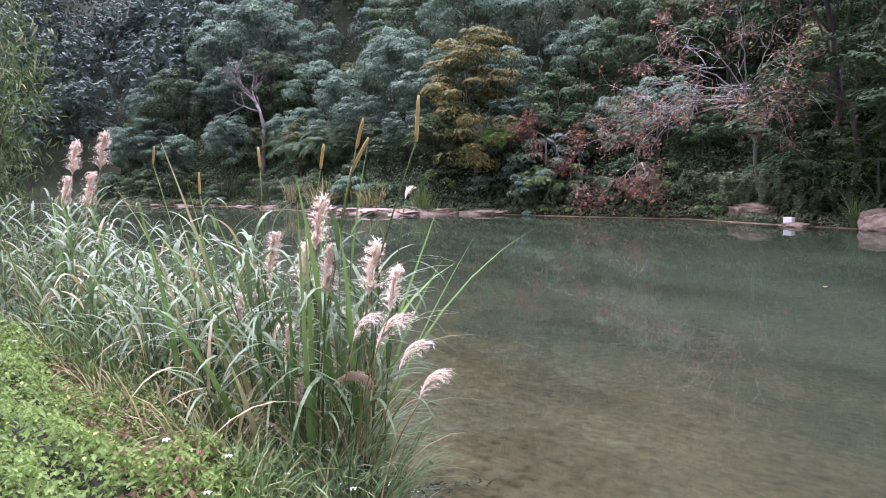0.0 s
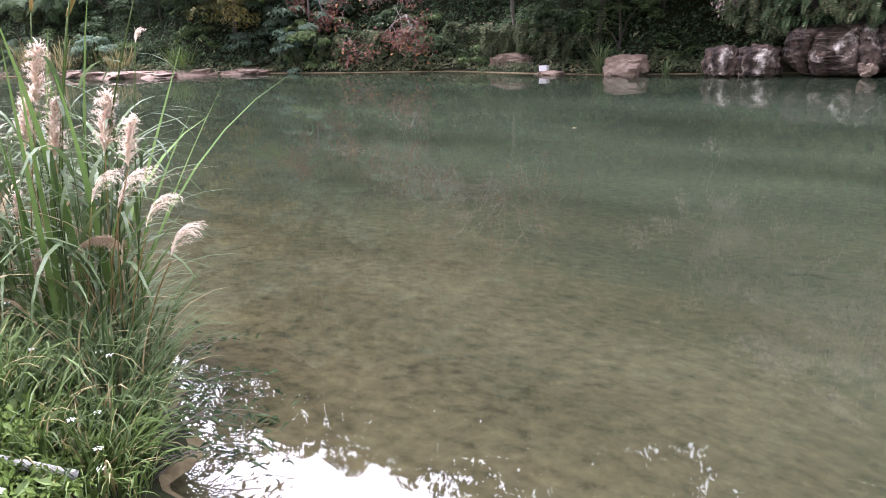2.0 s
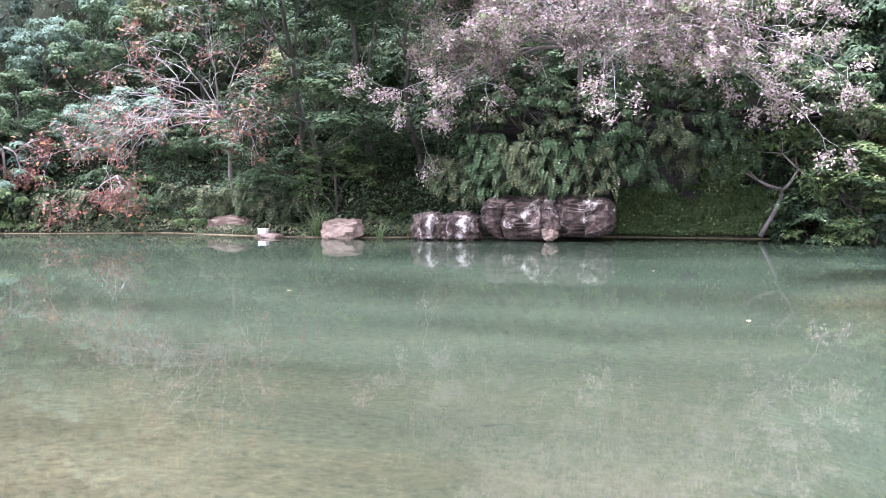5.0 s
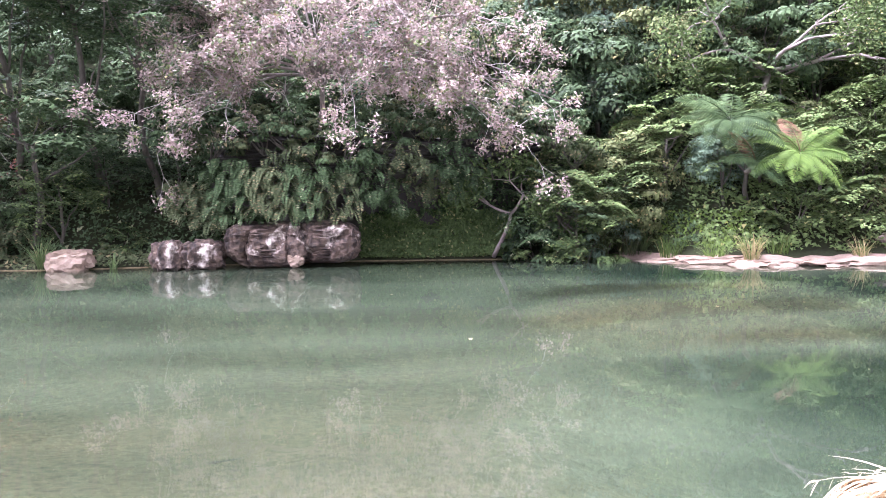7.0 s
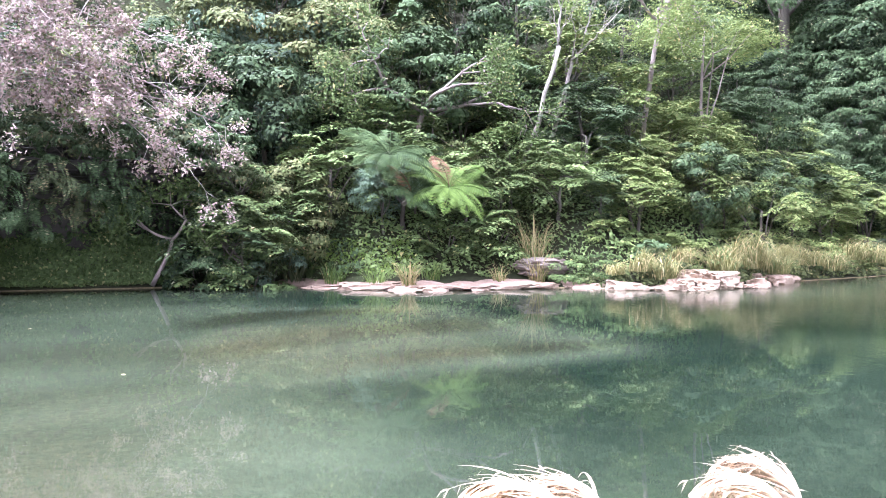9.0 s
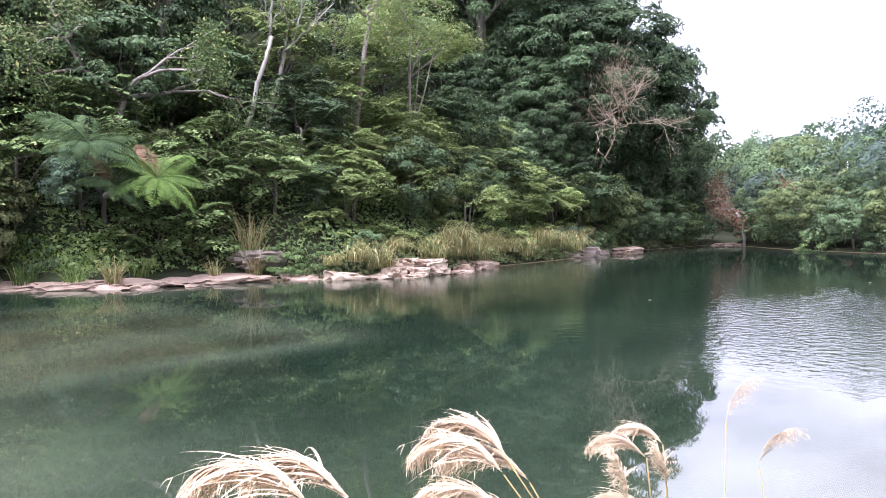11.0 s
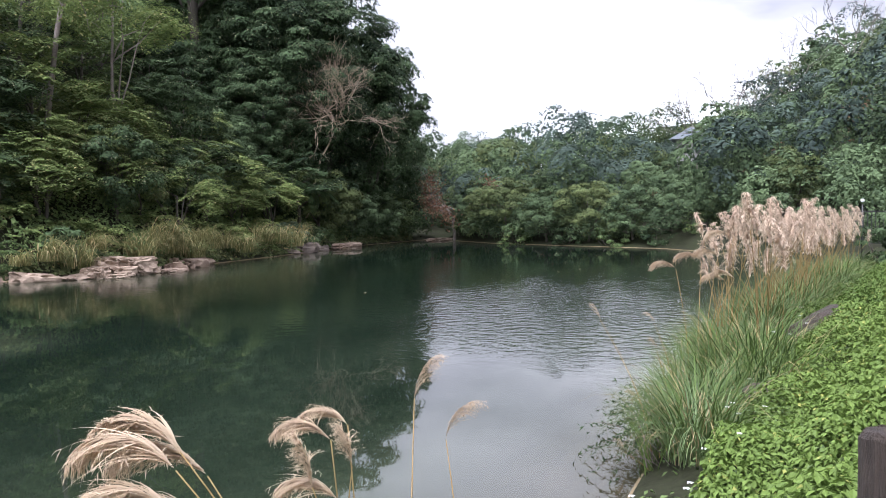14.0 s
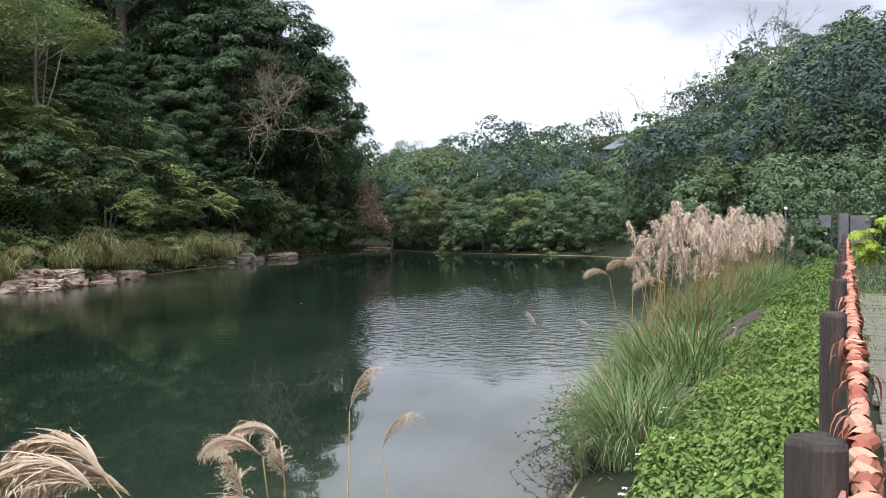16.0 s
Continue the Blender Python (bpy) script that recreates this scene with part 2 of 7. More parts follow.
M_ROCK_STAINED = stained_rock()
# near-black rock: the hollow's deep shade is put into the colour
M_CLIFF = solid_material("shade_dark_cliff", [(0.3, (0.012, 0.011, 0.009)), (0.7, (0.05, 0.043, 0.035))], 0.9, 0.85, 0.8)
M_ROCK_DARK = solid_material("rock_dark", [(0.3, (0.05, 0.04, 0.033)), (0.7, (0.17, 0.135, 0.11))], 0.9, 0.85, 0.7)
M_STONE_BROWN = solid_material("stone_brown", [(0.3, (0.022, 0.016, 0.011)), (0.55, (0.065, 0.045, 0.031)), (0.75, (0.12, 0.088, 0.062))], 1.6, 0.9, 0.8)
M_SAND = solid_material("pink_sand", [(0.3, (0.12, 0.082, 0.060)), (0.5, (0.24, 0.170, 0.130)), (0.7, (0.36, 0.275, 0.22))], 0.9, 0.95, 0.6)
M_WOOD = solid_material("weathered_wood", [(0.3, (0.018, 0.013, 0.009)), (0.55, (0.062, 0.045, 0.033)), (0.75, (0.15, 0.115, 0.088))], 3.0, 0.85, 0.8, (6, 6, 0.5))
M_DECK = solid_material("mossy_board", [(0.3, (0.06, 0.05, 0.035)), (0.55, (0.16, 0.14, 0.105)), (0.75, (0.27, 0.25, 0.2))], 2.5, 0.85, 0.6, (7, 0.7, 3))
M_METAL = solid_material("dark_metal", [(0.3, (0.03, 0.03, 0.03)), (0.7, (0.08, 0.08, 0.08))], 5.0, 0.5, 0.1, metal=0.6)
M_STONE_GREY = solid_material("grey_stone", [(0.3, (0.05, 0.05, 0.05)), (0.7, (0.14, 0.135, 0.13))], 2.0, 0.85, 0.5)
M_WHITE = solid_material("white_paint", [(0.3, (0.66, 0.66, 0.64)), (0.7, (0.82, 0.82, 0.81))], 3.0, 0.5, 0.05)
M_ROOF = solid_material("pale_blue_roof", [(0.3, (0.25, 0.29, 0.34)), (0.7, (0.42, 0.46, 0.52))], 0.7, 0.6, 0.2)
M_WALL = solid_material("pale_wall", [(0.3, (0.20, 0.195, 0.19)), (0.7, (0.32, 0.31, 0.30))], 0.7, 0.8, 0.2)


def ground_material():
    """Grass, soil and litter above the waterline, coloured dark for the shade under the woods; brown silt and stones
    below it.
    """
    m, n, l, out = material("ground")
    geo = n.new("ShaderNodeNewGeometry")
    sep = n.new("ShaderNodeSeparateXYZ")
    l.new(geo.outputs["Position"], sep.inputs[0])
    big = noise_node(n, l, 0.35, 5)
    fine = noise_node(n, l, 6.0, 6, 0.65)
    stones = noise_node(n, l, 7.5, 3, 0.6, "Object", (1.0, 1.15, 1))
    # land tones kept very dark: they include the shade between the crowns
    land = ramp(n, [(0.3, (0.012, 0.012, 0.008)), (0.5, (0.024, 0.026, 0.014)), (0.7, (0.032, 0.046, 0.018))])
    bed = ramp(n, [(0.34, (0.045, 0.035, 0.019)), (0.46, (0.150, 0.119, 0.068)), (0.62, (0.255, 0.208, 0.122))])
    mixn = n.new("ShaderNodeMix")
    mixn.inputs[0].default_value = 0.5
    l.new(big.outputs["Fac"], mixn.inputs[2])
    l.new(fine.outputs["Fac"], mixn.inputs[3])
    l.new(mixn.outputs[0], land.inputs["Fac"])
    mixb = n.new("ShaderNodeMix")
    mixb.inputs[0].default_value = 0.5
    sub = n.new("ShaderNodeMath")
    sub.operation = "MULTIPLY_ADD"
    sub.inputs[1].default_value, sub.inputs[2].default_value = 0.8, 0.10
    l.new(stones.outputs["Fac"], sub.inputs[0])
    l.new(mixn.outputs[0], mixb.inputs[2])
    l.new(sub.outputs[0], mixb.inputs[3])
    l.new(mixb.outputs[0], bed.inputs["Fac"])
    streak = noise_node(n, l, 0.33, 4, 0.6, "Object", (0.45, 1.9, 1))
    dark = ramp(n, [(0.36, (0.72, 0.74, 0.72)), (0.58, (1.0, 1.0, 1.0))])
    l.new(streak.outputs["Fac"], dark.inputs["Fac"])
    bedmix = n.new("ShaderNodeMix")
    bedmix.data_type, bedmix.blend_type = "RGBA", "MULTIPLY"
    bedmix.inputs[0].default_value = 1.0
    l.new(bed.outputs["Color"], bedmix.inputs[6])
    l.new(dark.outputs["Color"], bedmix.inputs[7])
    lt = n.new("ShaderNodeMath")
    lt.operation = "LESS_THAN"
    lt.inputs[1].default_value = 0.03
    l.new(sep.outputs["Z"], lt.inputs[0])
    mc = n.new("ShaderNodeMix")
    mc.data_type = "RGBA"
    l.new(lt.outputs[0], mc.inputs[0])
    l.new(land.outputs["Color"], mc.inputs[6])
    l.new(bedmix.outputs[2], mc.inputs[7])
    p = n.new("ShaderNodeBsdfPrincipled")
    p.inputs["Roughness"].default_value, p.inputs["Specular IOR Level"].default_value = 0.95, 0.08
    l.new(mc.outputs[2], p.inputs["Base Color"])
    bp = n.new("ShaderNodeBump")
    bp.inputs["Strength"].default_value, bp.inputs["Distance"].default_value = 0.5, 0.06
    l.new(mixb.outputs[0], bp.inputs["Height"])
    l.new(bp.outputs[0], p.inputs["Normal"])
    l.new(p.outputs[0], out.inputs["Surface"])
    return m


def water_material():
    """Murky green water: the deeper, the less the bed shows; a rippled surface gloss on top."""
    m, n, l, out = material("river_water")
    at = n.new("ShaderNodeAttribute")
    at.attribute_name = "murk"
    clear = n.new("ShaderNodeBsdfTransparent")
    clear.inputs["Color"].default_value = (0.90, 0.94, 0.88, 1)
    body = n.new("ShaderNodeBsdfDiffuse")
    cl = noise_node(n, l, 0.16, 4, 0.55, "Object", (0.6, 2.2, 1))
    r = ramp(n, [(0.35, (0.0024, 0.0080, 0.0052)), (0.65, (0.0044, 0.0122, 0.0082))])
    l.new(cl.outputs["Fac"], r.inputs["Fac"])
    # silt hangs in the shallower water, which is paler and browner than the deep channel
    silt = ramp(n, [(0.38, (0.0285, 0.0425, 0.0260)), (0.62, (0.0530, 0.0735, 0.0450))])
    l.new(cl.outputs["Fac"], silt.inputs["Fac"])
    deep = n.new("ShaderNodeMapRange")
    deep.inputs["From Min"].default_value, deep.inputs["From Max"].default_value = 0.62, 0.88
    l.new(at.outputs["Fac"], deep.inputs["Value"])
    tone = n.new("ShaderNodeMix")
    tone.data_type = "RGBA"
    l.new(deep.outputs[0], tone.inputs[0])
    l.new(silt.outputs["Color"], tone.inputs[6])
    l.new(r.outputs["Color"], tone.inputs[7])
    l.new(tone.outputs[2], body.inputs["Color"])
    mix = n.new("ShaderNodeMixShader")
    l.new(at.outputs["Fac"], mix.inputs[0])
    l.new(clear.outputs[0], mix.inputs[1])
    l.new(body.outputs[0], mix.inputs[2])
    gl = n.new("ShaderNodeBsdfGlossy")
    gl.inputs["Roughness"].default_value = 0.02
    fr = n.new("ShaderNodeFresnel")
    fr.inputs["IOR"].default_value = 2.1
    a = noise_node(n, l, 1.1, 3, 0.5, "Object", (1, 1.4, 1))
    b = noise_node(n, l, 0.22, 3, 0.5)
    mul = n.new("ShaderNodeMath")
    mul.operation = "MULTIPLY"
    l.new(a.outputs["Fac"], mul.inputs[0])
    l.new(b.outputs["Fac"], mul.inputs[1])
    # a breeze ruffles the open reach downstream, calm again below the woods and towards the far bank
    ripple = noise_node(n, l, 4.2, 3, 0.5, "Object", (1.0, 0.8, 1))
    geo = n.new("ShaderNodeNewGeometry")
    sep = n.new("ShaderNodeSeparateXYZ")
    l.new(geo.outputs["Position"], sep.inputs[0])
    reach = n.new("ShaderNodeMapRange")
    reach.interpolation_type = "SMOOTHSTEP"
    reach.inputs["From Min"].default_value, reach.inputs["From Max"].default_value = 12.0, 22.0
    reach.inputs["To Min"].default_value, reach.inputs["To Max"].default_value = 0.0, 52.0
    l.new(sep.outputs["X"], reach.inputs["Value"])
    add = n.new("ShaderNodeMath")
    add.operation = "MULTIPLY_ADD"
    l.new(ripple.outputs["Fac"], add.inputs[0])
    calm = n.new("ShaderNodeMapRange")
    calm.interpolation_type = "SMOOTHSTEP"
    calm.inputs["From Min"].default_value, calm.inputs["From Max"].default_value = 27.0, 40.0
    calm.inputs["To Min"].default_value, calm.inputs["To Max"].default_value = 1.0, 0.06
    l.new(sep.outputs["X"], calm.inputs["Value"])
    breeze = n.new("ShaderNodeMath")
    breeze.operation = "MULTIPLY"
    l.new(reach.outputs[0], breeze.inputs[0])
    l.new(calm.outputs[0], breeze.inputs[1])
    lee = n.new("ShaderNodeMapRange")
    lee.interpolation_type = "SMOOTHSTEP"
    lee.inputs["From Min"].default_value, lee.inputs["From Max"].default_value = 5.0, 11.0
    lee.inputs["To Min"].default_value, lee.inputs["To Max"].default_value = 1.0, 0.08
    l.new(sep.outputs["Y"], lee.inputs["Value"])
    gust = n.new("ShaderNodeMath")
    gust.operation = "MULTIPLY"
    l.new(breeze.outputs[0], gust.inputs[0])
    l.new(lee.outputs[0], gust.inputs[1])
    l.new(gust.outputs[0], add.inputs[1])
    l.new(mul.outputs[0], add.inputs[2])
    bp = n.new("ShaderNodeBump")
    bp.inputs["Strength"].default_value, bp.inputs["Distance"].default_value = 0.055, 0.05
    l.new(add.outputs[0], bp.inputs["Height"])
    l.new(bp.outputs[0], gl.inputs["Normal"])
    l.new(bp.outputs[0], fr.inputs["Normal"])
    top = n.new("ShaderNodeMixShader")
    l.new(fr.outputs[0], top.inputs[0])
    l.new(mix.outputs[0], top.inputs[1])
    l.new(gl.outputs[0], top.inputs[2])
    l.new(top.outputs[0], out.inputs["Surface"])
    return m


# ---------------------------------------------------------------- mesh helpers
def mesh_object(name, verts, faces, mat, smooth=False):
    me = bpy.data.meshes.new(name)
    me.from_pydata(verts if isinstance(verts, list) else np.asarray(verts).tolist(), [], faces if isinstance(faces, list) else np.asarray(faces).tolist())
    if smooth:
        me.polygons.foreach_set("use_smooth", [True] * len(me.polygons))
    me.materials.append(mat)
    return new(name, me)


def thing(name, at=(0, 0, 0), label="", category="", group="", kind=""):
    ob = new(name)
    ob.empty_display_size = 0.2
    ob.location = at
    return tagged(ob, label, category, group, kind)


def part_of(ob, parent, label=""):
    ob.parent = parent
    return tagged(ob, label)


def part(name, bm, mat, parent=None, label="", smooth=False):
    me = bpy.data.meshes.new(name)
    bm.to_mesh(me)
    bm.free()
    if smooth:
        me.polygons.foreach_set("use_smooth", [True] * len(me.polygons))
    me.materials.append(mat)
    ob = new(name, me)
    if parent:
        ob.parent = parent
    return tagged(ob, label)


def unit(v):
    return v / np.maximum(np.linalg.norm(v, axis=-1, keepdims=True), 1e-9)


def leaf_arrays(c, along, normal, length, width, fold=0.18):
    """One folded four-cornered leaf at each centre c."""
    along = unit(along - normal * (along * normal).sum(-1, keepdims=True))
    side = np.cross(normal, along)
    L, W = length[:, None] / 2, width[:, None] / 2
    lift = normal * W * fold * 2
    v = np.stack([c - along * L, c + side * W + lift, c + along * L - normal * L * 0.25, c - side * W + lift], 1)
    k = len(c)
    return v.reshape(-1, 3), np.arange(4 * k).reshape(-1, 4)


def sprig_cloud(name, c, along, normal, length, width, mat, tone=None):
    """Small pointed leaves, one triangle each, for crowns of very many leaves."""
    along = unit(along - normal * (along * normal).sum(-1, keepdims=True))
    side = np.cross(normal, along)
    L, W = length[:, None] / 2, width[:, None] / 2
    v = np.stack([c - along * L + side * W, c - along * L * 0.4 - side * W * 1.1, c + along * L], 1)
    ob = mesh_object(name, v.reshape(-1, 3), np.arange(3 * len(c)).reshape(-1, 3), mat)
    if tone is not None:
        ob.data.attributes.new("tone", "FLOAT", "POINT").data.foreach_set("value", np.repeat(tone, 3).astype(np.float32))
    return ob


def leaf_cloud(name, c, along, normal, length, width, mat, fold=0.18):
    v, f = leaf_arrays(c, along, normal, length, width, fold)
    return mesh_object(name, v, f, mat)


def tube_arrays(paths, sides=6):
    """Tapered tubes along lists of (point, radius)."""
    V, F = [], []
    for path in paths:
        pts = np.array([p for p, _ in path], float)
        rad = [r for _, r in path]
        tang = unit(np.gradient(pts, axis=0))
        ref = np.array([0.31, 0.95, 0.1])
        base = len(V)
        for p, t, r in zip(pts, tang, rad):
            u = np.cross(t, ref)
            u /= np.linalg.norm(u) + 1e-9
            w = np.cross(t, u)
            for k in range(sides):
                a = 2 * math.pi * k / sides
                V.append(tuple(p + r * (math.cos(a) * u + math.sin(a) * w)))
        for i in range(len(pts) - 1):
            for k in range(sides):
                q = base + i * sides
                F.append((q + k, q + (k + 1) % sides, q + sides + (k + 1) % sides, q + sides + k))
        F.append(tuple(base + k for k in reversed(range(sides))))
        F.append(tuple(base + (len(pts) - 1) * sides + k for k in range(sides)))
    return V, F


def tubes(name, paths, mat, sides=6):
    V, F = tube_arrays(paths, sides)
    return mesh_object(name, V, F, mat, True)


def bend(rng, p0, p1, r0, r1, steps=5, wob=0.1):
    p0, p1 = np.array(p0, float), np.array(p1, float)
    span = np.linalg.norm(p1 - p0)
    out, off = [], np.zeros(3)
    for i in range(steps + 1):
        t = i / steps
        if 0 < i < steps:
            off = off + rng.normal(0, wob * span / steps, 3)
        out.append((p0 + (p1 - p0) * t + off * (1 - abs(2 * t - 1) * 0.4), r0 + (r1 - r0) * t))
    return out


# ---------------------------------------------------------------- ground and water
FAR_X = [-400, -65, -57, -50, -38, -32, -28.5, -23.7, -18.5, -14, -10.5, -8, -5, -0.5, 5, 10, 11, 13, 17, 20, 21.5, 24.5, 27, 30, 38, 55, 67, 73, 80, 400]
FAR_Y = [14, 19, 20, 24, 23.5, 24.4, 27.4, 28.2, 29.6, 28.6, 28.4, 29.2, 29.9, 30.8, 30.8, 30.6, 28.8, 26.8, 26.8, 25.8, 24.2, 24.4, 24.2, 25.6, 27.2, 31.5, 33, 33.5, 30, 30]
NEAR_X = [-400, -60, -20, -8, -4, -3, -2.4, -1.5, 0, 4, 5.8, 7, 8.2, 10, 15, 22, 35, 45, 57, 80, 400]
NEAR_Y = [2, 3, 3.4, 3.1, 3.3, 2.95, 2.4, 2.05, 1.9, 1.85, 1.75, 1.3, 1.22, 1.4, 1.5, 0.6, -0.8, 0.6, 9, 40, 40]
END_Y = [-400, 6, 10.6, 19, 23, 29, 34, 60, 400]
END_X = [54, 56, 57.5, 60.6, 62, 67, 74, 76, 76]
FENCE_SLOPE = -0.108


def smooth(a, b, v):
    t = np.clip((v - a) / (b - a), 0, 1)
    return t * t * (3 - 2 * t)


def ground_z(x, y):
    x, y = np.asarray(x, float), np.asarray(y, float)
    wob = 0.35 * np.sin(x * 0.9 + 1.3 * np.sin(x * 0.37)) + 0.2 * np.sin(x * 2.3 + y * 0.6)
    dF = y - np.interp(x, FAR_X, FAR_Y)
    dN = np.interp(x, NEAR_X, NEAR_Y) - y + 0.12 * np.sin(x * 1.7)
    dE = x - np.interp(y, END_Y, END_X)
    hill = smooth(0, 34, 2.05 * y - x + 1)
    ledge = smooth(1.0, 2.6, dF) * 0.9
    upF = 0.30 * np.minimum(dF, 1.0) + 0.02 + hill * (ledge + 0.80 * np.clip(dF - 2.2, 0, 46) + 0.12 * np.clip(dF - 48, 0, 200) + 0.12 * np.clip(dF - 12, 0, 36) * (1 - smooth(8, 30, x))) + 0.06 * np.clip(dF, 0, 20)
    floor = -0.40 - 0.50 * smooth(4, 16, y) - 1.3 * smooth(1.0, 7.5, x - 0.25 * (y - 8)) - 0.25 * smooth(16, 24, y) + 0.12 * np.sin(0.8 * y + 0.5 * x) * np.sin(0.3 * x)
    # a shelf of bedrock under the shallow water before the open shore
    shelf = smooth(2.5, 5, x) * (1 - smooth(10, 13.5, x)) * smooth(11, 13.5, y) * (1 - smooth(21, 23.5, y))
    step = np.sin(1.5 * (y - 0.38 * x) + 0.8 * np.sin(0.7 * x))
    floor = floor * (1 - shelf) + shelf * (-0.52 + 0.22 * np.clip(2.2 * step, -1, 1))
    hF = np.where(dF > 0, upF + 0.25 * wob * smooth(1.5, 5, dF), np.maximum(floor, 0.35 * dF))
    deep = 0.12 + 0.75 * smooth(-1, 7, x)
    hN = np.where(dN > 0, 0.06 + np.minimum(0.89, 0.40 * dN) , np.maximum(floor, -0.02 + deep * dN * np.minimum(1, 0.4 + 0.06 * np.abs(dN))))
    rise = 0.115 + 0.15 * (1 - smooth(-6, 16, y))
    hE = np.where(dE > 0, 0.1 + rise * np.clip(dE, 0, 110), np.maximum(floor, 0.3 * dE))
    z = np.maximum(np.maximum(hF, hN), hE)
    hW = np.where(x < -74, 0.2 + 0.62 * np.clip(-74 - x, 0, 60), -9)
    z = np.maximum(z, hW)
    right = 0.25 * np.clip(x - 48, 0, 70) * (1 - smooth(-3, 10, y))
    back = 0.6 * np.clip(-y - 15, 0, 60)
    return np.where(dN > 0, np.maximum(z, 0.95 * smooth(0, 2.4, dN) + np.maximum(right, back)), z)


def axis(lo, hi, step, far):
    a = list(np.arange(lo, hi + 1e-6, step))
    s, v, w = step, hi, lo
    left, right = [], []
    while v < far:
        s *= 1.35
        v += s
        w -= s
        right.append(v)
        left.append(w)
    return np.array(left[::-1] + a + right)


gx, gy = axis(-46, 64, 0.6, 1500), np.concatenate([axis(-8, 50, 0.6, 1500)])
extra = np.arange(0.7, 4.4, 0.2)
gy = np.unique(np.round(np.concatenate([gy, extra]), 3))
GX, GY = np.meshgrid(gx, gy)
GZ = ground_z(GX, GY)
nx, ny = len(gx), len(gy)
idx = np.arange(nx * ny).reshape(ny, nx)
quads = np.stack([idx[:-1, :-1], idx[:-1, 1:], idx[1:, 1:], idx[1:, :-1]], -1).reshape(-1, 4)
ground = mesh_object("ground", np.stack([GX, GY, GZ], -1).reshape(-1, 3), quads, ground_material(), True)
tagged(ground, "earth banks, wooded slopes and brown silty river bed", "ground", kind="structure")

wx, wy = np.unique(np.round(np.concatenate([np.arange(-150, 101, 1.5), np.arange(-12, 24, 0.5)]), 2)), np.arange(-4, 64, 0.5)
WX, WY = np.meshgrid(wx, wy)
WD = np.clip(-ground_z(WX, WY), 0, 3)
widx = np.arange(WX.size).reshape(WX.shape)
wq = np.stack([widx[:-1, :-1], widx[:-1, 1:], widx[1:, 1:], widx[1:, :-1]], -1).reshape(-1, 4)
water = mesh_object("water", np.stack([WX, WY, WX * 0], -1).reshape(-1, 3), wq, water_material(), True)
murk = water.data.attributes.new("murk", "FLOAT", "POINT")
murk.data.foreach_set("value", (1 - np.exp(-WD * 0.95)).astype(np.float32).ravel())
tagged(water, "calm murky green river water, clearer and brown near the bank", "water", kind="structure")


# ---------------------------------------------------------------- trees
def crown_points(rng, R, clumps, per, flat, style, clump=(0.19, 0.36)):
    """Centres, outward normals, directions and colour shifts of the leaves of a crown round the origin, R = its three radii.
    The leaves sit on the upper side of many domed clumps, with gaps between them."""
    R = np.array(R)
    C, N, A, T = [], [], [], []
    for k in range(clumps):
        slope = rng.normal(0, 0.28, 2)
        d = unit(rng.normal(0, 1, 3))
        d[2] = d[2] * 0.8 + 0.15
        mid = unit(d) * R * rng.uniform(0.45, 1.0) ** 0.5
        size = R.mean() * rng.uniform(*clump)
        if style == "tier":
            rad = np.sqrt(rng.uniform(0, 1, per))
            ang = rng.uniform(0, 2 * math.pi, per)
            lobe = 1.35 + 0.35 * np.sin(3 * ang + k) * np.cos(2 * ang + 0.7 * k)
            loc = np.stack([rad * np.cos(ang) * lobe, rad * np.sin(ang) * lobe, -0.42 * rad ** 2 + rng.normal(0, 0.05, per) + 1.4 * rad * (np.cos(ang) * slope[0] + np.sin(ang) * slope[1])], 1)
            nor = unit(np.stack([0.55 * rad * np.cos(ang), 0.55 * rad * np.sin(ang), np.ones(per)], 1) + rng.normal(0, 0.16, (per, 3)))
            c = mid + loc * size
            al = np.stack([np.cos(ang), np.sin(ang), np.full(per, -0.3)], 1) + rng.normal(0, 0.3, (per, 3))
        else:
            q = unit(rng.normal(0, 1, (per, 3)) * np.array([1, 1, 0.7]) + np.array([0, 0, 0.75]) + 0.45 * unit(mid))
            lump = 0.92 + 0.13 * np.sin(q[:, :1] * 7 + k) * np.cos(q[:, 1:2] * 7 - k)
            c = mid + q * size * np.array([1.15, 1.15, flat]) * lump * rng.uniform(0.86, 1.05, (per, 1))
            nor = unit(q + np.array([0, 0, 0.35]) + rng.normal(0, 0.2, (per, 3)))
            al = q * np.array([1, 1, 0.3]) + rng.normal(0, 0.5, (per, 3)) - np.array([0, 0, 0.6])
        C.append(c)
        N.append(nor)
        A.append(al)
        T.append(np.full(per, rng.normal(0, 0.10)))
    return np.concatenate(C), np.concatenate(N), np.concatenate(A), np.concatenate(T)


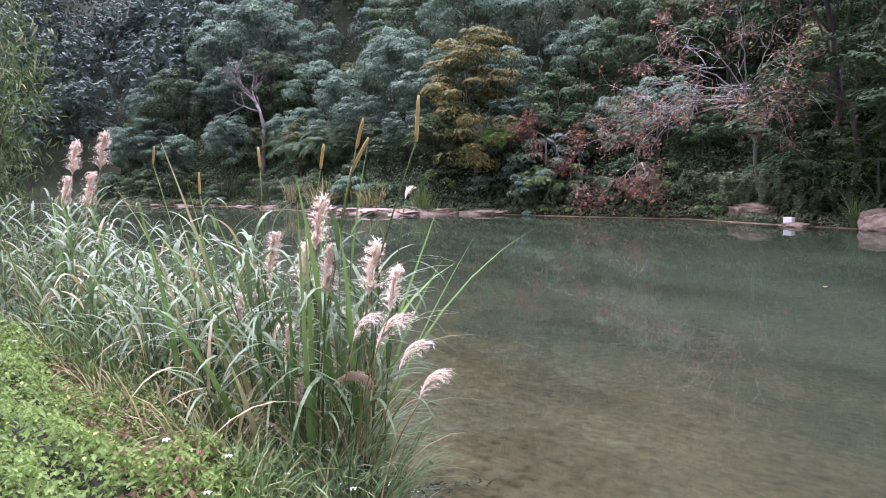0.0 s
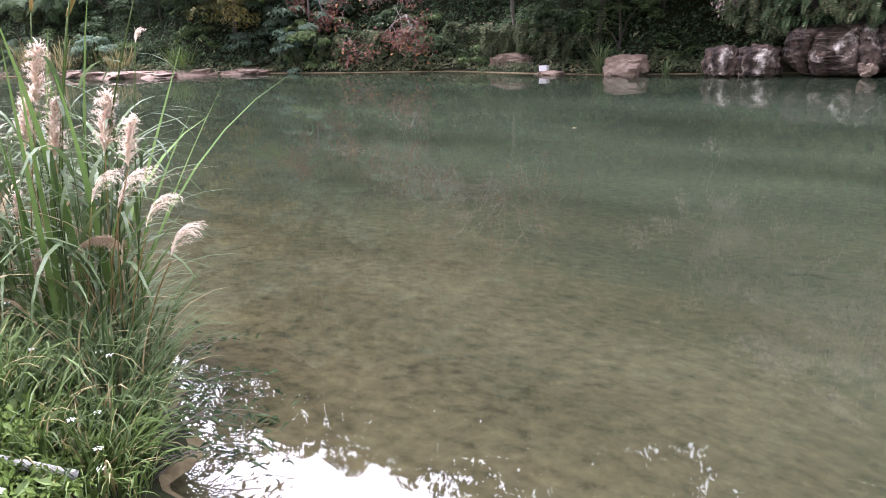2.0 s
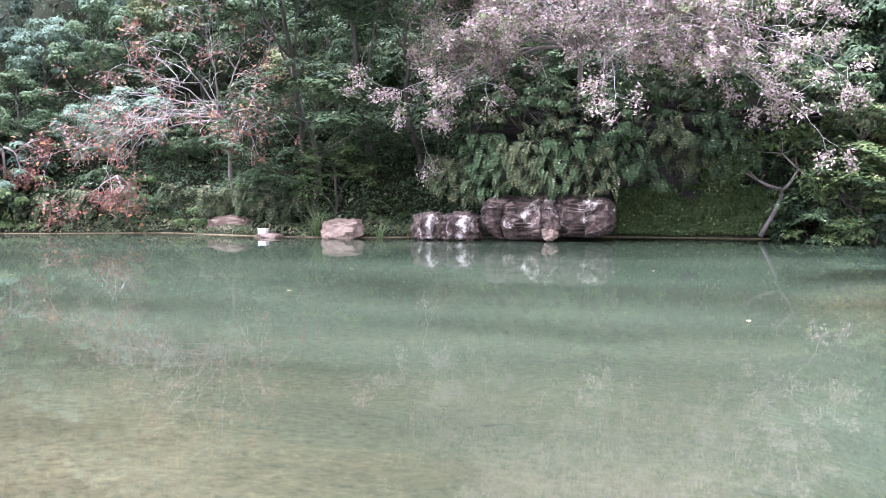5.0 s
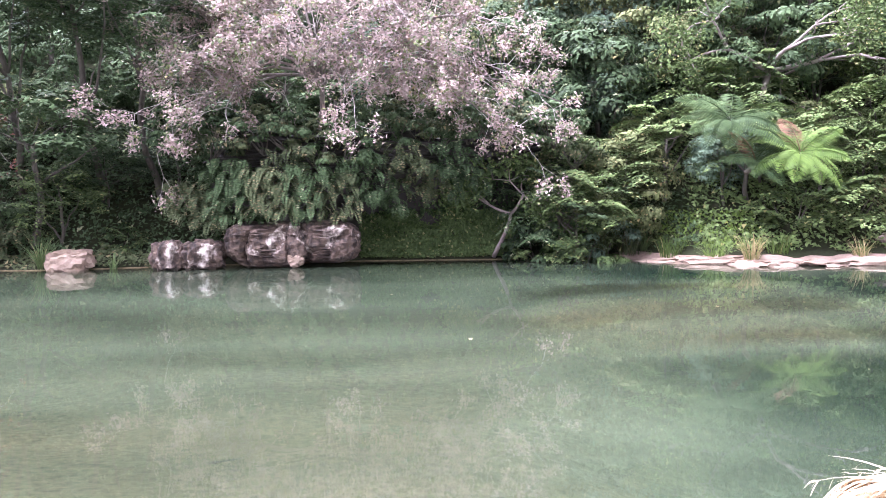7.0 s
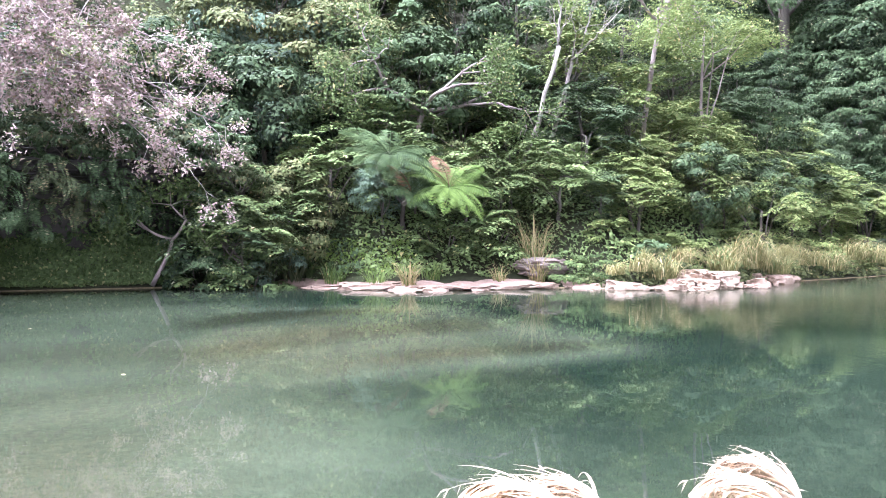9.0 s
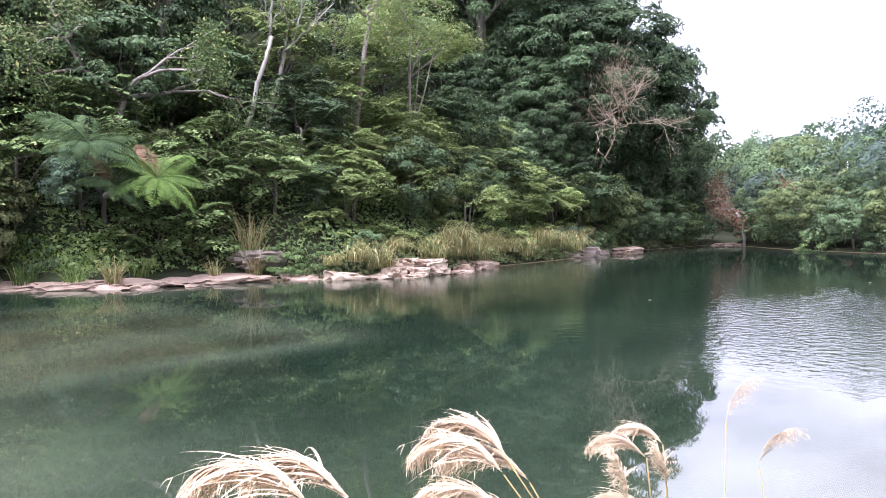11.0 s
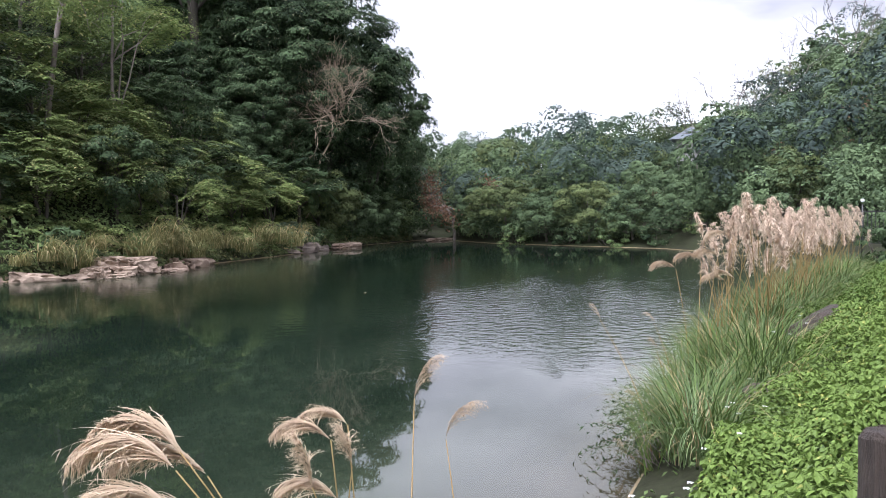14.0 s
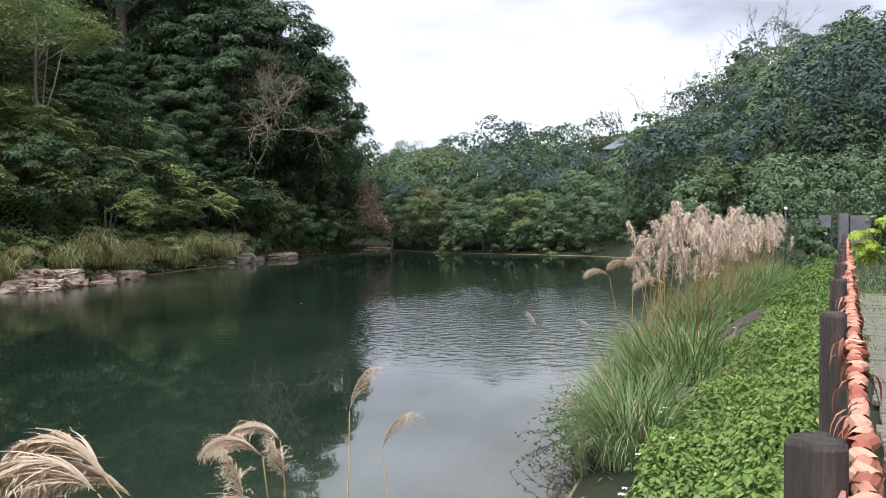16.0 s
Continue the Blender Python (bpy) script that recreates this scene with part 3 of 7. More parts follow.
def make_tree(name, seed, height, R, clumps, per, leaf, mat, bark, label, style="round", flat=0.75, trunk_r=0.13, lean=(0, 0), category="tree", clump=(0.19, 0.36)):
    """A tree standing at the origin: a trunk with limbs, and a leafy crown."""
    rng = np.random.default_rng(seed)
    t = thing(name, (0, 0, 0), label, category)
    mid = np.array([lean[0], lean[1], height - R[2] * 0.9])
    c, nor, al, tone = crown_points(rng, R, clumps, per, flat, style, clump)
    c = c + mid
    k = len(c)
    size = leaf * rng.uniform(0.65, 1.35, k)
    crown = sprig_cloud("crown", c, al, nor, size, size * rng.uniform(0.6, 0.85, k), mat, tone)
    part_of(crown, t)
    paths = [bend(rng, (0, 0, -0.4), mid, trunk_r, trunk_r * 0.45, 6, 0.12)]
    trunk_pts = paths[0]
    for j in range(5):
        a = trunk_pts[rng.integers(2, 7)]
        d = unit(rng.normal(0, 1, 3)) * np.array(R) * 0.75
        d[2] = abs(d[2]) * 0.8
        paths.append(bend(rng, a[0], mid + d, a[1] * 0.6, 0.012, 5, 0.18))
    part_of(tubes("trunk", paths, bark, 5), t)
    return t


def place(proto, x, y, turn=0, size=1.0, dz=0.0, tilt=0.0):
    m = pose(x, y, float(ground_z(x, y)) + dz, tilt, 0, turn) @ Matrix.Scale(size, 4)
    ob = copy_thing(proto, Matrix())
    ob.matrix_basis = m
    return ob


def remove(ob):
    for o in (*ob.children_recursive, ob):
        bpy.data.objects.remove(o)


def make_bush(name, seed, R, clumps, per, leaf, mat, label, style="round", category="bush"):
    rng = np.random.default_rng(seed)
    t = thing(name, (0, 0, 0), label, category)
    c, nor, al, tone = crown_points(rng, R, clumps, per, 0.7, style)
    c[:, 2] = np.abs(c[:, 2] + R[2] * 0.55) + 0.02
    k = len(c)
    size = leaf * rng.uniform(0.6, 1.4, k)
    part_of(sprig_cloud("foliage", c, al, nor, size, size * rng.uniform(0.6, 0.85, k), mat, tone), t)
    paths = []
    for j in range(6):
        d = unit(rng.normal(0, 1, 3)) * np.array(R) * 0.7
        d[2] = abs(d[2]) + R[2] * 0.4
        paths.append(bend(rng, (0, 0, -0.2), d, 0.04, 0.01, 4, 0.15))
    part_of(tubes("stem", paths, M_BARK, 5), t)
    return t


KINDS = {
    "round_deep": lambda s: make_tree("broadleaf_tree", s, 6.0, (2.5, 2.3, 2.5), 46, 230, 0.155, M_LEAF["deep"], M_BARK, "dense dark green broadleaf tree on the steep bank"),
    "round_blue": lambda s: make_tree("broadleaf_tree", s, 6.2, (2.6, 2.4, 2.6), 46, 230, 0.155, M_LEAF["blue"], M_BARK, "blue-green broadleaf tree with rounded clumps on the slope"),
    "tier_fresh": lambda s: make_tree("layered_tree", s, 4.8, (2.4, 2.2, 2.1), 36, 230, 0.135, M_LEAF["fresh"], M_BARK, "fresh green tree with flat layered leaf sprays", "tier"),
    "tier_deep": lambda s: make_tree("layered_tree", s, 4.6, (2.5, 2.3, 2.0), 36, 230, 0.135, M_LEAF["deep"], M_BARK, "dark green tree with flat layered leaf sprays", "tier"),
    "olive": lambda s: make_tree("broadleaf_tree", s, 5.4, (2.2, 2.1, 2.4), 44, 220, 0.135, M_LEAF["olive"], M_BARK, "olive green small-leaved tree on the bank"),
    "bush_deep": lambda s: make_bush("bush", s, (1.5, 1.3, 1.2), 28, 130, 0.13, M_LEAF["deep"], "dark green bush above the far shore"),
    "bush_ivy": lambda s: make_bush("bush", s, (1.5, 1.3, 1.1), 28, 130, 0.12, M_LEAF["ivy"], "leafy green bush above the far shore"),
    "bush_blue": lambda s: make_bush("bush", s, (1.6, 1.3, 1.3), 28, 130, 0.13, M_LEAF["blue"], "grey-green bush leaning over the shore"),
    "bush_fresh": lambda s: make_bush("bush", s, (1.5, 1.3, 1.1), 24, 150, 0.12, M_LEAF["fresh"], "fresh green bush with flat leaf sprays", "tier"),
}
KINDS["tier_lime"] = lambda s: make_tree("layered_tree", s, 4.6, (2.4, 2.2, 1.9), 36, 230, 0.125, M_LEAF["lime"], M_BARK, "light green tree with flat feathery leaf sprays", "tier")
KINDS["bush_lime"] = lambda s: make_bush("bush", s, (1.5, 1.3, 1.1), 24, 150, 0.115, M_LEAF["lime"], "light green bush with flat feathery sprays", "tier")
KINDS["far_round"] = lambda s: make_tree("broadleaf_tree", s, 4.8, (2.6, 2.5, 2.3), 75, 220, 0.135, M_LEAF["far"], M_BARK, "rounded green tree at the far river bend", clump=(0.15, 0.27))
KINDS["ridge_deep"] = lambda s: make_tree("broadleaf_tree", s, 5.2, (2.5, 2.4, 2.4), 80, 220, 0.14, M_LEAF["deep"], M_BARK, "tall dark green tree on the wooded ridge", clump=(0.15, 0.27))
KINDS["tall"] = lambda s: make_tree("tall_tree", s, 12.5, (4.2, 4.0, 5.4), 240, 380, 0.13, M_LEAF["deep"], M_BARK, "tall dark green tree at the end of the wooded ridge", trunk_r=0.3, clump=(0.10, 0.21))
KINDS["far_fresh"] = lambda s: make_tree("broadleaf_tree", s, 4.4, (2.8, 2.6, 2.0), 75, 220, 0.135, M_LEAF["far_olive"], M_BARK, "fresh green spreading tree at the far river bend", clump=(0.15, 0.27))
PROTOS = {k: [f(10 * i + j) for j in range(2)] for i, (k, f) in enumerate(KINDS.items())}
TREES, BUSHES = list(PROTOS)[:5], list(PROTOS)[5:9]

rng = np.random.default_rng(5)


def far_y(x):
    return float(np.interp(x, FAR_X, FAR_Y))


def clear_of(x, row):
    """Keep-out stretches: the rock ledge, the creeper hollow and the open shore stay free of the front rows."""
    if row == 0:
        return not (-12.5 < x < -7 or 0 < x < 4.5 or 10 < x < 19)
    return True


for row, (d0, d1, gap) in enumerate([(1.2, 2.4, 1.7), (3.0, 4.6, 1.9), (5.4, 8.0, 2.5), (9.5, 13, 3.8), (15, 20, 5.0)] ):
    x = -68.0
    while x < 66:
        y = far_y(x) + rng.uniform(d0, d1)
        if 2.05 * y - x > 1.5 and clear_of(x, row):
            if x < 8:
                w = [4.5, 0.8, 0.6, 3.5, 0.6] if row else [4, 2, 1.5, 1]
            elif x < 38:
                w = [3.2, 0.8, 2.0, 2.4, 2.6] if row else [2, 2.5, 1, 2.5]
            else:
                w = [4, 2, 1, 1.5, 1] if row else [3, 2, 1, 1]
            if x < -24 and row:
                w = [1.5, 5, 0.5, 1.5, 0.8]
            pool = TREES if row else BUSHES
            k = pool[rng.choice(len(pool), p=np.array(w) / sum(w))]
            if x > 40 and row:
                k = ("ridge_deep", "far_round", "ridge_deep", "tier_deep")[rng.integers(4)]
            if 17 < x < 50 and row < 3 and rng.uniform() < (0.6, 0.6, 0.35)[row]:
                k = "tier_lime" if row else "bush_lime"
            s = rng.uniform(0.75, 1.2) * (0.8, 0.62, 0.85, 1.0, 1.2)[row]
            if x > 44 and row > 0:
                s *= 1.2
            place(PROTOS[k][rng.integers(2)], x, y, rng.uniform(0, 360), s, -0.35)
        x += gap * rng.uniform(0.7, 1.3) * (1.35 if x > 44 else 1.0)

# the trees that close the far bend, over the end shore
for x, y, k, s in [(64, 23.5, "far_fresh", 1.15), (61.5, 19, "far_round", 0.85), (61, 15.5, "far_fresh", 1.0), (60, 12, "far_round", 0.8), (68, 27, "far_round", 1.0), (66, 19, "far_round", 1.1),
                   (72, 31, "far_round", 0.9), (60, 8, "far_round", 0.9), (58, 4.5, "far_round", 1.0), (56, 1, "far_fresh", 0.9), (64, 10, "far_round", 1.1), (54, -3, "far_round", 0.9), (52, -7, "far_round", 1.0),
                   (49, -11, "far_round", 1.1), (47, -8, "far_fresh", 0.8), (49, -16, "far_round", 1.2), (61.5, 21.5, "bush_ivy", 0.9), (60.5, 17, "bush_deep", 0.9), (59, 13.5, "bush_ivy", 0.9), (58.5, 10, "bush_deep", 0.9), (58, 7, "bush_ivy", 0.9)]:
    place(PROTOS[k][rng.integers(2)], x, y, rng.uniform(0, 360), s, -0.3)
# tall trees at the end of the wooded ridge
for x, y, s, k in [(55.0, 35.0, 1.45, "tall"), (60.5, 34.6, 1.3, "tall"), (50.0, 35, 1.3, "tall"), (65.3, 35.4, 0.8, "tall"), (56, 43, 1.6, "tall"), (48, 42, 1.6, "tall"), (46.5, 34.5, 0.8, "tall"),
                   (46, 31.5, 1.3, "tier_deep"), (62.5, 33.4, 0.9, "tier_fresh"), (66.6, 34.9, 0.8, "ridge_deep"), (62, 42, 1.6, "ridge_deep"), (55, 36, 1.4, "far_round"), (60, 37.5, 1.6, "ridge_deep"), (49.5, 32.0, 1.1, "far_fresh"), (54.5, 32.4, 0.9, "far_round"), (59, 33, 0.9, "far_round")]:
    place(PROTOS[k][rng.integers(2)], x, y, rng.uniform(0, 360), s, -0.5)
# greener trees by the creeper hollow and over the open shore
for x, y, s, k in [(8.2, 31.2, 1.0, "tier_fresh"), (9.6, 31.0, 0.85, "olive"), (10.3, 31.2, 0.6, "bush_fresh"), (8.9, 30.9, 0.9, "bush_blue"), (19.6, 26.9, 0.72, "bush_ivy"),
                   (16.8, 29.8, 0.8, "tier_fresh"), (20.5, 28.6, 0.8, "tier_fresh"), (23.5, 27.5, 0.75, "tier_lime"), (27.5, 27.8, 0.8, "tier_lime"), (-11.3, 30.2, 0.7, "tier_fresh"),
                   (-9.2, 30.6, 0.6, "bush_fresh"), (-26.5, 28.6, 0.9, "bush_blue"), (-28, 29.2, 1.0, "bush_blue"), (31.5, 28, 0.85, "tier_lime"), (26, 31, 1.1, "tier_lime"), (24, 33.5, 1.3, "tier_lime"), (-12.4, 30.2, 1.45, "tier_deep"), (-25.6, 29.3, 1.3, "bush_ivy"), (-27.0, 30.2, 1.3, "bush_blue"),
                   (14.0, 30.0, 0.9, "tier_fresh"), (17.5, 29.0, 1.2, "bush_fresh"), (15.5, 29.2, 1.2, "bush_fresh"), (19, 30.2, 0.9, "tier_fresh"), (22.5, 29.6, 0.9, "tier_deep"), (29, 30, 0.95, "tier_lime"), (11.5, 31.5, 0.95, "tier_fresh"),
                   (6.3, 30.4, 1.0, "bush_deep"), (6.9, 30.2, 0.85, "tier_deep"), (7.6, 30.1, 0.8, "tier_fresh"), (7.9, 30.0, 1.1, "bush_ivy"), (6.6, 30.0, 0.9, "bush_fresh"), (15, 34, 1.1, "round_deep"), (15.5, 37, 1.4, "olive"), (17, 40, 1.5, "round_deep"), (9.5, 34.5, 1.2, "round_deep"),
                   (22, 27.0, 0.8, "bush_lime"), (25, 26.6, 0.7, "bush_lime"), (29, 27.6, 0.8, "bush_lime"), (32.5, 28.4, 0.8, "bush_lime"), (36.5, 29.2, 0.85, "bush_lime"), (40, 30, 0.9, "bush_lime"), (43.5, 31, 0.9, "bush_lime"), (27, 28.8, 0.75, "tier_lime"), (38, 30, 0.8, "tier_lime"), (42.5, 30.8, 0.85, "tier_lime"), (45, 32.4, 0.9, "tier_lime"), (12.5, 35, 1.25, "olive"), (10.5, 38.5, 1.4, "round_blue"), (13.5, 39, 1.4, "round_deep"), (7.5, 38, 1.4, "olive"), (6.0, 35.5, 1.2, "round_deep"),
                   (24.5, 29.2, 0.8, "tier_lime"), (27.5, 30.2, 0.85, "tier_lime"), (31, 30.5, 0.9, "tier_lime"), (33.5, 30.2, 0.85, "tier_lime"), (36, 30.8, 0.9, "tier_deep"), (35, 29.4, 0.7, "tier_lime"), (38.5, 31.2, 0.95, "tier_lime"), (41.5, 32, 0.95, "tier_deep"),
                   (26.3, 25.7, 0.62, "bush_ivy"), (29.4, 26.4, 0.6, "bush_fresh"), (31.3, 26.9, 0.7, "bush_lime"), (34.1, 27.5, 0.66, "bush_ivy"), (36.2, 27.9, 0.7, "bush_fresh"), (38.4, 28.3, 0.66, "bush_lime"), (40.6, 29.0, 0.75, "bush_ivy"), (42.6, 29.6, 0.75, "bush_deep"), (45.2, 30.2, 0.9, "bush_deep"), (47.6, 30.6, 0.9, "bush_ivy")]:
    place(PROTOS[k][rng.integers(2)], x, y, rng.uniform(0, 360), s, -0.35)
for v in PROTOS.values():
    for o in v:
        remove(o)


# ---------------------------------------------------------------- branching trees
def grow(rng, p, d, length, r, depth, paths, tips, droop=0.0, fork=(2, 3), spread=0.55, keep=0.74):
    q = [(p.copy(), r)]
    dd = d.copy()
    for i in range(3):
        dd = unit(dd + rng.normal(0, 0.14, 3) + np.array([0, 0, -droop]))
        p = p + dd * length / 3
        q.append((p.copy(), r * (1 - 0.3 * (i + 1) / 3)))
    paths.append(q)
    if depth == 0:
        tips.append((p.copy(), dd.copy()))
        return
    for k in range(rng.integers(fork[0], fork[1] + 1)):
        nd = unit(dd + rng.normal(0, spread, 3))
        grow(rng, p, nd, length * keep * rng.uniform(0.8, 1.15), r * 0.62, depth - 1, paths, tips, droop, fork, spread, keep)


def branching_tree(name, seed, at, base_dir, length, r, depth, bark, label, leaves=None, droop=0.0, starts=1, fork=(2, 3), spread=0.55, keep=0.74, trunk=None):
    """A tree whose branches show; leaves: (material, count per twig, size, scatter)."""
    rng = np.random.default_rng(seed)
    t = thing(name, at, label, "tree")
    paths, tips = [], []
    p = np.zeros(3)
    if trunk is not None:
        stem = bend(rng, (0, 0, -0.3), trunk, r * 1.5, r, 5, 0.1)
        paths.append(stem)
        p = stem[-1][0]
    for k in range(starts):
        d = unit(np.array(base_dir, float) + (rng.normal(0, 1, 3) * np.array([1.0, 0.55, 0.25]) if starts > 1 else 0))
        grow(rng, p.copy(), d, length, r, depth, paths, tips, droop, fork, spread, keep)
    fine = [q for q in paths if q[0][1] < 0.03]
    part_of(tubes("branchwork", [q for q in paths if q[0][1] >= 0.03], bark, 6), t)
    if fine:
        tagged(part_of(tubes("twigwork", fine, bark, 3), t), kind="stuff")
    if leaves:
        for j, (mat, per, size, scatter) in enumerate(leaves):
            c = np.concatenate([tp + rng.normal(0, scatter, (per, 3)) - td * rng.uniform(0, 0.5, (per, 1)) for tp, td in tips])
            k = len(c)
            nor = unit(rng.normal(0, 0.6, (k, 3)) + np.array([0, -0.3, 0.8]))
            s = size * rng.uniform(0.6, 1.4, k)
            part_of(leaf_cloud("leaves", c, rng.normal(0, 1, (k, 3)), nor, s, s * 0.55, mat), t)
    return t


def gz(x, y):
    return float(ground_z(x, y))


def spreading_tree(name, seed, at, fork, targets, r, bark, label, leaves, spawn=5, twig=0.75, depth=2, droop=0.10, lift=2.0, down=0.3):
    """A tree whose long limbs arch from the fork of the trunk to the targets and carry drooping, leafy twigs; points in the world's metres.
    leaves: (material, count per twig, size, scatter, lowest share of the limb)."""
    rng = np.random.default_rng(seed)
    at, fork = np.array(at, float), np.array(fork, float)
    t = thing(name, tuple(at), label, "tree")
    stem = bend(rng, (0, 0, -0.4), fork - at, r * 1.7, r * 1.1, 6, 0.10)
    limbs, twigs, tips = [stem], [], []
    for target in targets:
        p0, p2 = fork - at + rng.normal(0, 0.12, 3), np.array(target, float) - at
        p1 = (p0 + p2) / 2 + np.array([0, 0, lift * rng.uniform(0.6, 1.2)])
        off, path = np.zeros(3), []
        for i in range(13):
            u = i / 12
            off = off + rng.normal(0, 0.055, 3)
            path.append((p0 * (1 - u) ** 2 + 2 * p1 * u * (1 - u) + p2 * u * u + off, r * (0.75 - 0.55 * u)))
        limbs.append(path)
        for u in np.linspace(0.36, 1.0, spawn):
            i = min(11, int(u * 12))
            way = unit(path[i + 1][0] - path[i][0])
            d = unit(way * 0.7 + rng.normal(0, 0.6, 3) + np.array([0, -0.15, -down * u]))
            got = []
            grow(rng, path[i + 1][0], d, twig * rng.uniform(0.7, 1.25), max(0.010, path[i + 1][1] * 0.55), depth, twigs, got, droop, (2, 3), 0.62, 0.78)
            tips += [(p, dd, u) for p, dd in got]
    part_of(tubes("branchwork", limbs, bark, 6), t)
    tagged(part_of(tubes("twigwork", twigs, M_TWIG_PALE if bark == M_TWIG else bark, 3), t), kind="stuff")
    for mat, per, size, scatter, low in leaves:
        c, al, tone = [], [], []
        for p, dd, u in tips:
            if u < low or rng.uniform() < 0.12:
                continue
            c.append(p - dd * rng.uniform(0, 0.55, (per, 1)) + rng.normal(0, scatter, (per, 3)))
            al.append(dd + rng.normal(0, 0.7, (per, 3)))
            tone.append(np.full(per, rng.normal(0, 0.13)))
        c, al = np.concatenate(c), np.concatenate(al)
        k = len(c)
        s = size * rng.uniform(0.6, 1.4, k)
        part_of(sprig_cloud("leaves", c, al, unit(rng.normal(0, 0.6, (k, 3)) + np.array([0, -0.35, 0.8])), s, s * 0.62, mat, np.concatenate(tone)), t)
    return t


srng = np.random.default_rng(303)
over_rocks = [(x + srng.normal(0, 0.25), srng.uniform(27.2, 29.4), 8.2 - 0.085 * (x + 1.0) ** 2 + srng.normal(0, 0.6)) for x in np.linspace(-7.2, 5.6, 15)]
over_rocks += [(x + srng.normal(0, 0.4), srng.uniform(28.8, 31.0), 10.4 - 0.05 * (x + 1.0) ** 2 + srng.normal(0, 0.6)) for x in np.linspace(-7.5, 5.5, 12)]
over_rocks += [(-7.6, 28.0, 5.2), (-6.6, 27.6, 4.9), (-0.6, 27.4, 5.6), (3.4, 27.6, 5.8), (6.6, 28.4, 5.7), (5.6, 28.0, 6.3), (-9.0, 30.0, 9.4)]
spreading_tree("blossoming_tree", 3, (-2.0, 31.0, 3.9), (-1.8, 30.2, 6.7), over_rocks, 0.085, M_TWIG, "wide spreading tree with faded pinkish leaves over the rocks",
               [(M_LEAF["pink"], 30, 0.12, 0.115, 0.0), (M_LEAF["olive"], 5, 0.13, 0.2, 0.0)], 8, 0.8, 2, 0.07)
reaching = [(-21.2, 27.6, 3.2), (-20.4, 27.4, 3.9), (-19.3, 27.3, 3.3), (-20.8, 28.2, 5.2), (-19.0, 28.0, 6.6), (-17.6, 28.2, 7.9), (-16.0, 28.0, 8.3), (-14.4, 28.0, 7.2), (-13.4, 27.6, 5.6), (-12.4, 27.5, 4.5), (-13.6, 27.2, 4.0), (-15.0, 27.2, 4.9), (-17.4, 27.4, 5.2), (-18.4, 27.5, 4.6)]
spreading_tree("red_leaved_tree", 21, (-16.4, 31.0, gz(-16.4, 31.0)), (-16.0, 29.8, 4.6), reaching, 0.055, M_TWIG, "half-bare grey tree with reddish autumn leaves leaning to the water",
               [(M_LEAF["red"], 9, 0.14, 0.16, 0.6), (M_LEAF["olive"], 1, 0.14, 0.2, 0.3)], 7, 0.8, 2, 0.03, 0.8, 0.1)
branching_tree("red_leaved_tree", 24, (-21, 30.6, gz(-21, 30.6)), (-0.3, -0.6, 0.2), 1.2, 0.07, 4, M_TWIG,
               "small reddish tree hanging over the bank", [(M_LEAF["red"], 9, 0.20, 0.22)], 0.03, 3, (2, 3), 0.6, 0.75, (0, -0.3, 1.2))
branching_tree("red_leaved_tree", 26, (-26.6, 29.8, gz(-26.6, 29.8)), (0, -0.4, 0.5), 0.9, 0.05, 4, M_TWIG,
               "small reddish sapling on the slope", [(M_LEAF["red"], 10, 0.20, 0.2)], 0.02, 2, (2, 3), 0.6, 0.75, (0, -0.3, 2.4))
branching_tree("bare_tree", 31, (-51, 26.6, gz(-51, 26.6)), (0, -0.1, 1), 2.0, 0.13, 5, M_TWIG,
               "leafless grey tree standing before the dark wood", None, -0.02, 2, (2, 3), 0.5, 0.76, (0.2, 0, 3.0))
branching_tree("bare_tree", 35, (49.5, 33.0, gz(49.5, 33) + 1.0), (-0.55, -0.1, 0.45), 1.5, 0.06, 5, M_TWIG_TAN,
               "leafless tan tree leaning out of the green slope", None, -0.01, 13, (2, 3), 0.42, 0.82, (1.2, -2.0, 6.4))
for sd, foot, knee, heads in [(41, (20.0, 31.2), (21.9, 31.0, 10.4), [(20.9, 30.8, 12.6), (22.5, 31.0, 11.9), (22.0, 30.6, 13.6)]),
                              (43, (21.2, 31.0), (22.6, 30.9, 9.9), [(25.4, 30.6, 12.4), (22.2, 30.8, 11.6), (24.0, 31.0, 13.2)])]:
    spreading_tree("pale_trunk_tree", sd, (*foot, gz(*foot)), knee, heads, 0.075, M_BARK_PALE, "tall pale-barked tree with a forked trunk and airy leaves", [(M_LEAF["lime"], 16, 0.12, 0.35, 0.6)], 4, 0.9, 2, 0.0, 0.1, -0.2)
branching_tree("airy_tree", 47, (26.5, 31.0, gz(26.5, 31)), (0.4, -0.5, 0.5), 1.9, 0.10, 4, M_TWIG,
               "light green tree spreading over the slope", [(M_LEAF["lime"], 70, 0.14, 0.34)], 0.0, 5, (2, 3), 0.6, 0.78, (0.8, -0.8, 7.0))
lime_tree = make_tree("airy_tree", 48, 13.2 - gz(31.6, 32.0), (4.8, 2.6, 1.0), 56, 230, 0.12, M_LEAF["lime"], M_TWIG, "light yellow-green tree with a flat spreading crown", "tier", trunk_r=0.11)
lime_tree.location = (31.6, 32.0, gz(31.6, 32.0))
branching_tree("airy_tree", 49, (15.0, 32.0, gz(15.0, 32)), (0.1, -0.6, 0.4), 1.8, 0.10, 4, M_TWIG,
               "light olive tree spreading over the ferns", [(M_LEAF["fresh"], 70, 0.15, 0.32)], 0.02, 4, (2, 3), 0.6, 0.78, (0.6, -0.6, 3.2))
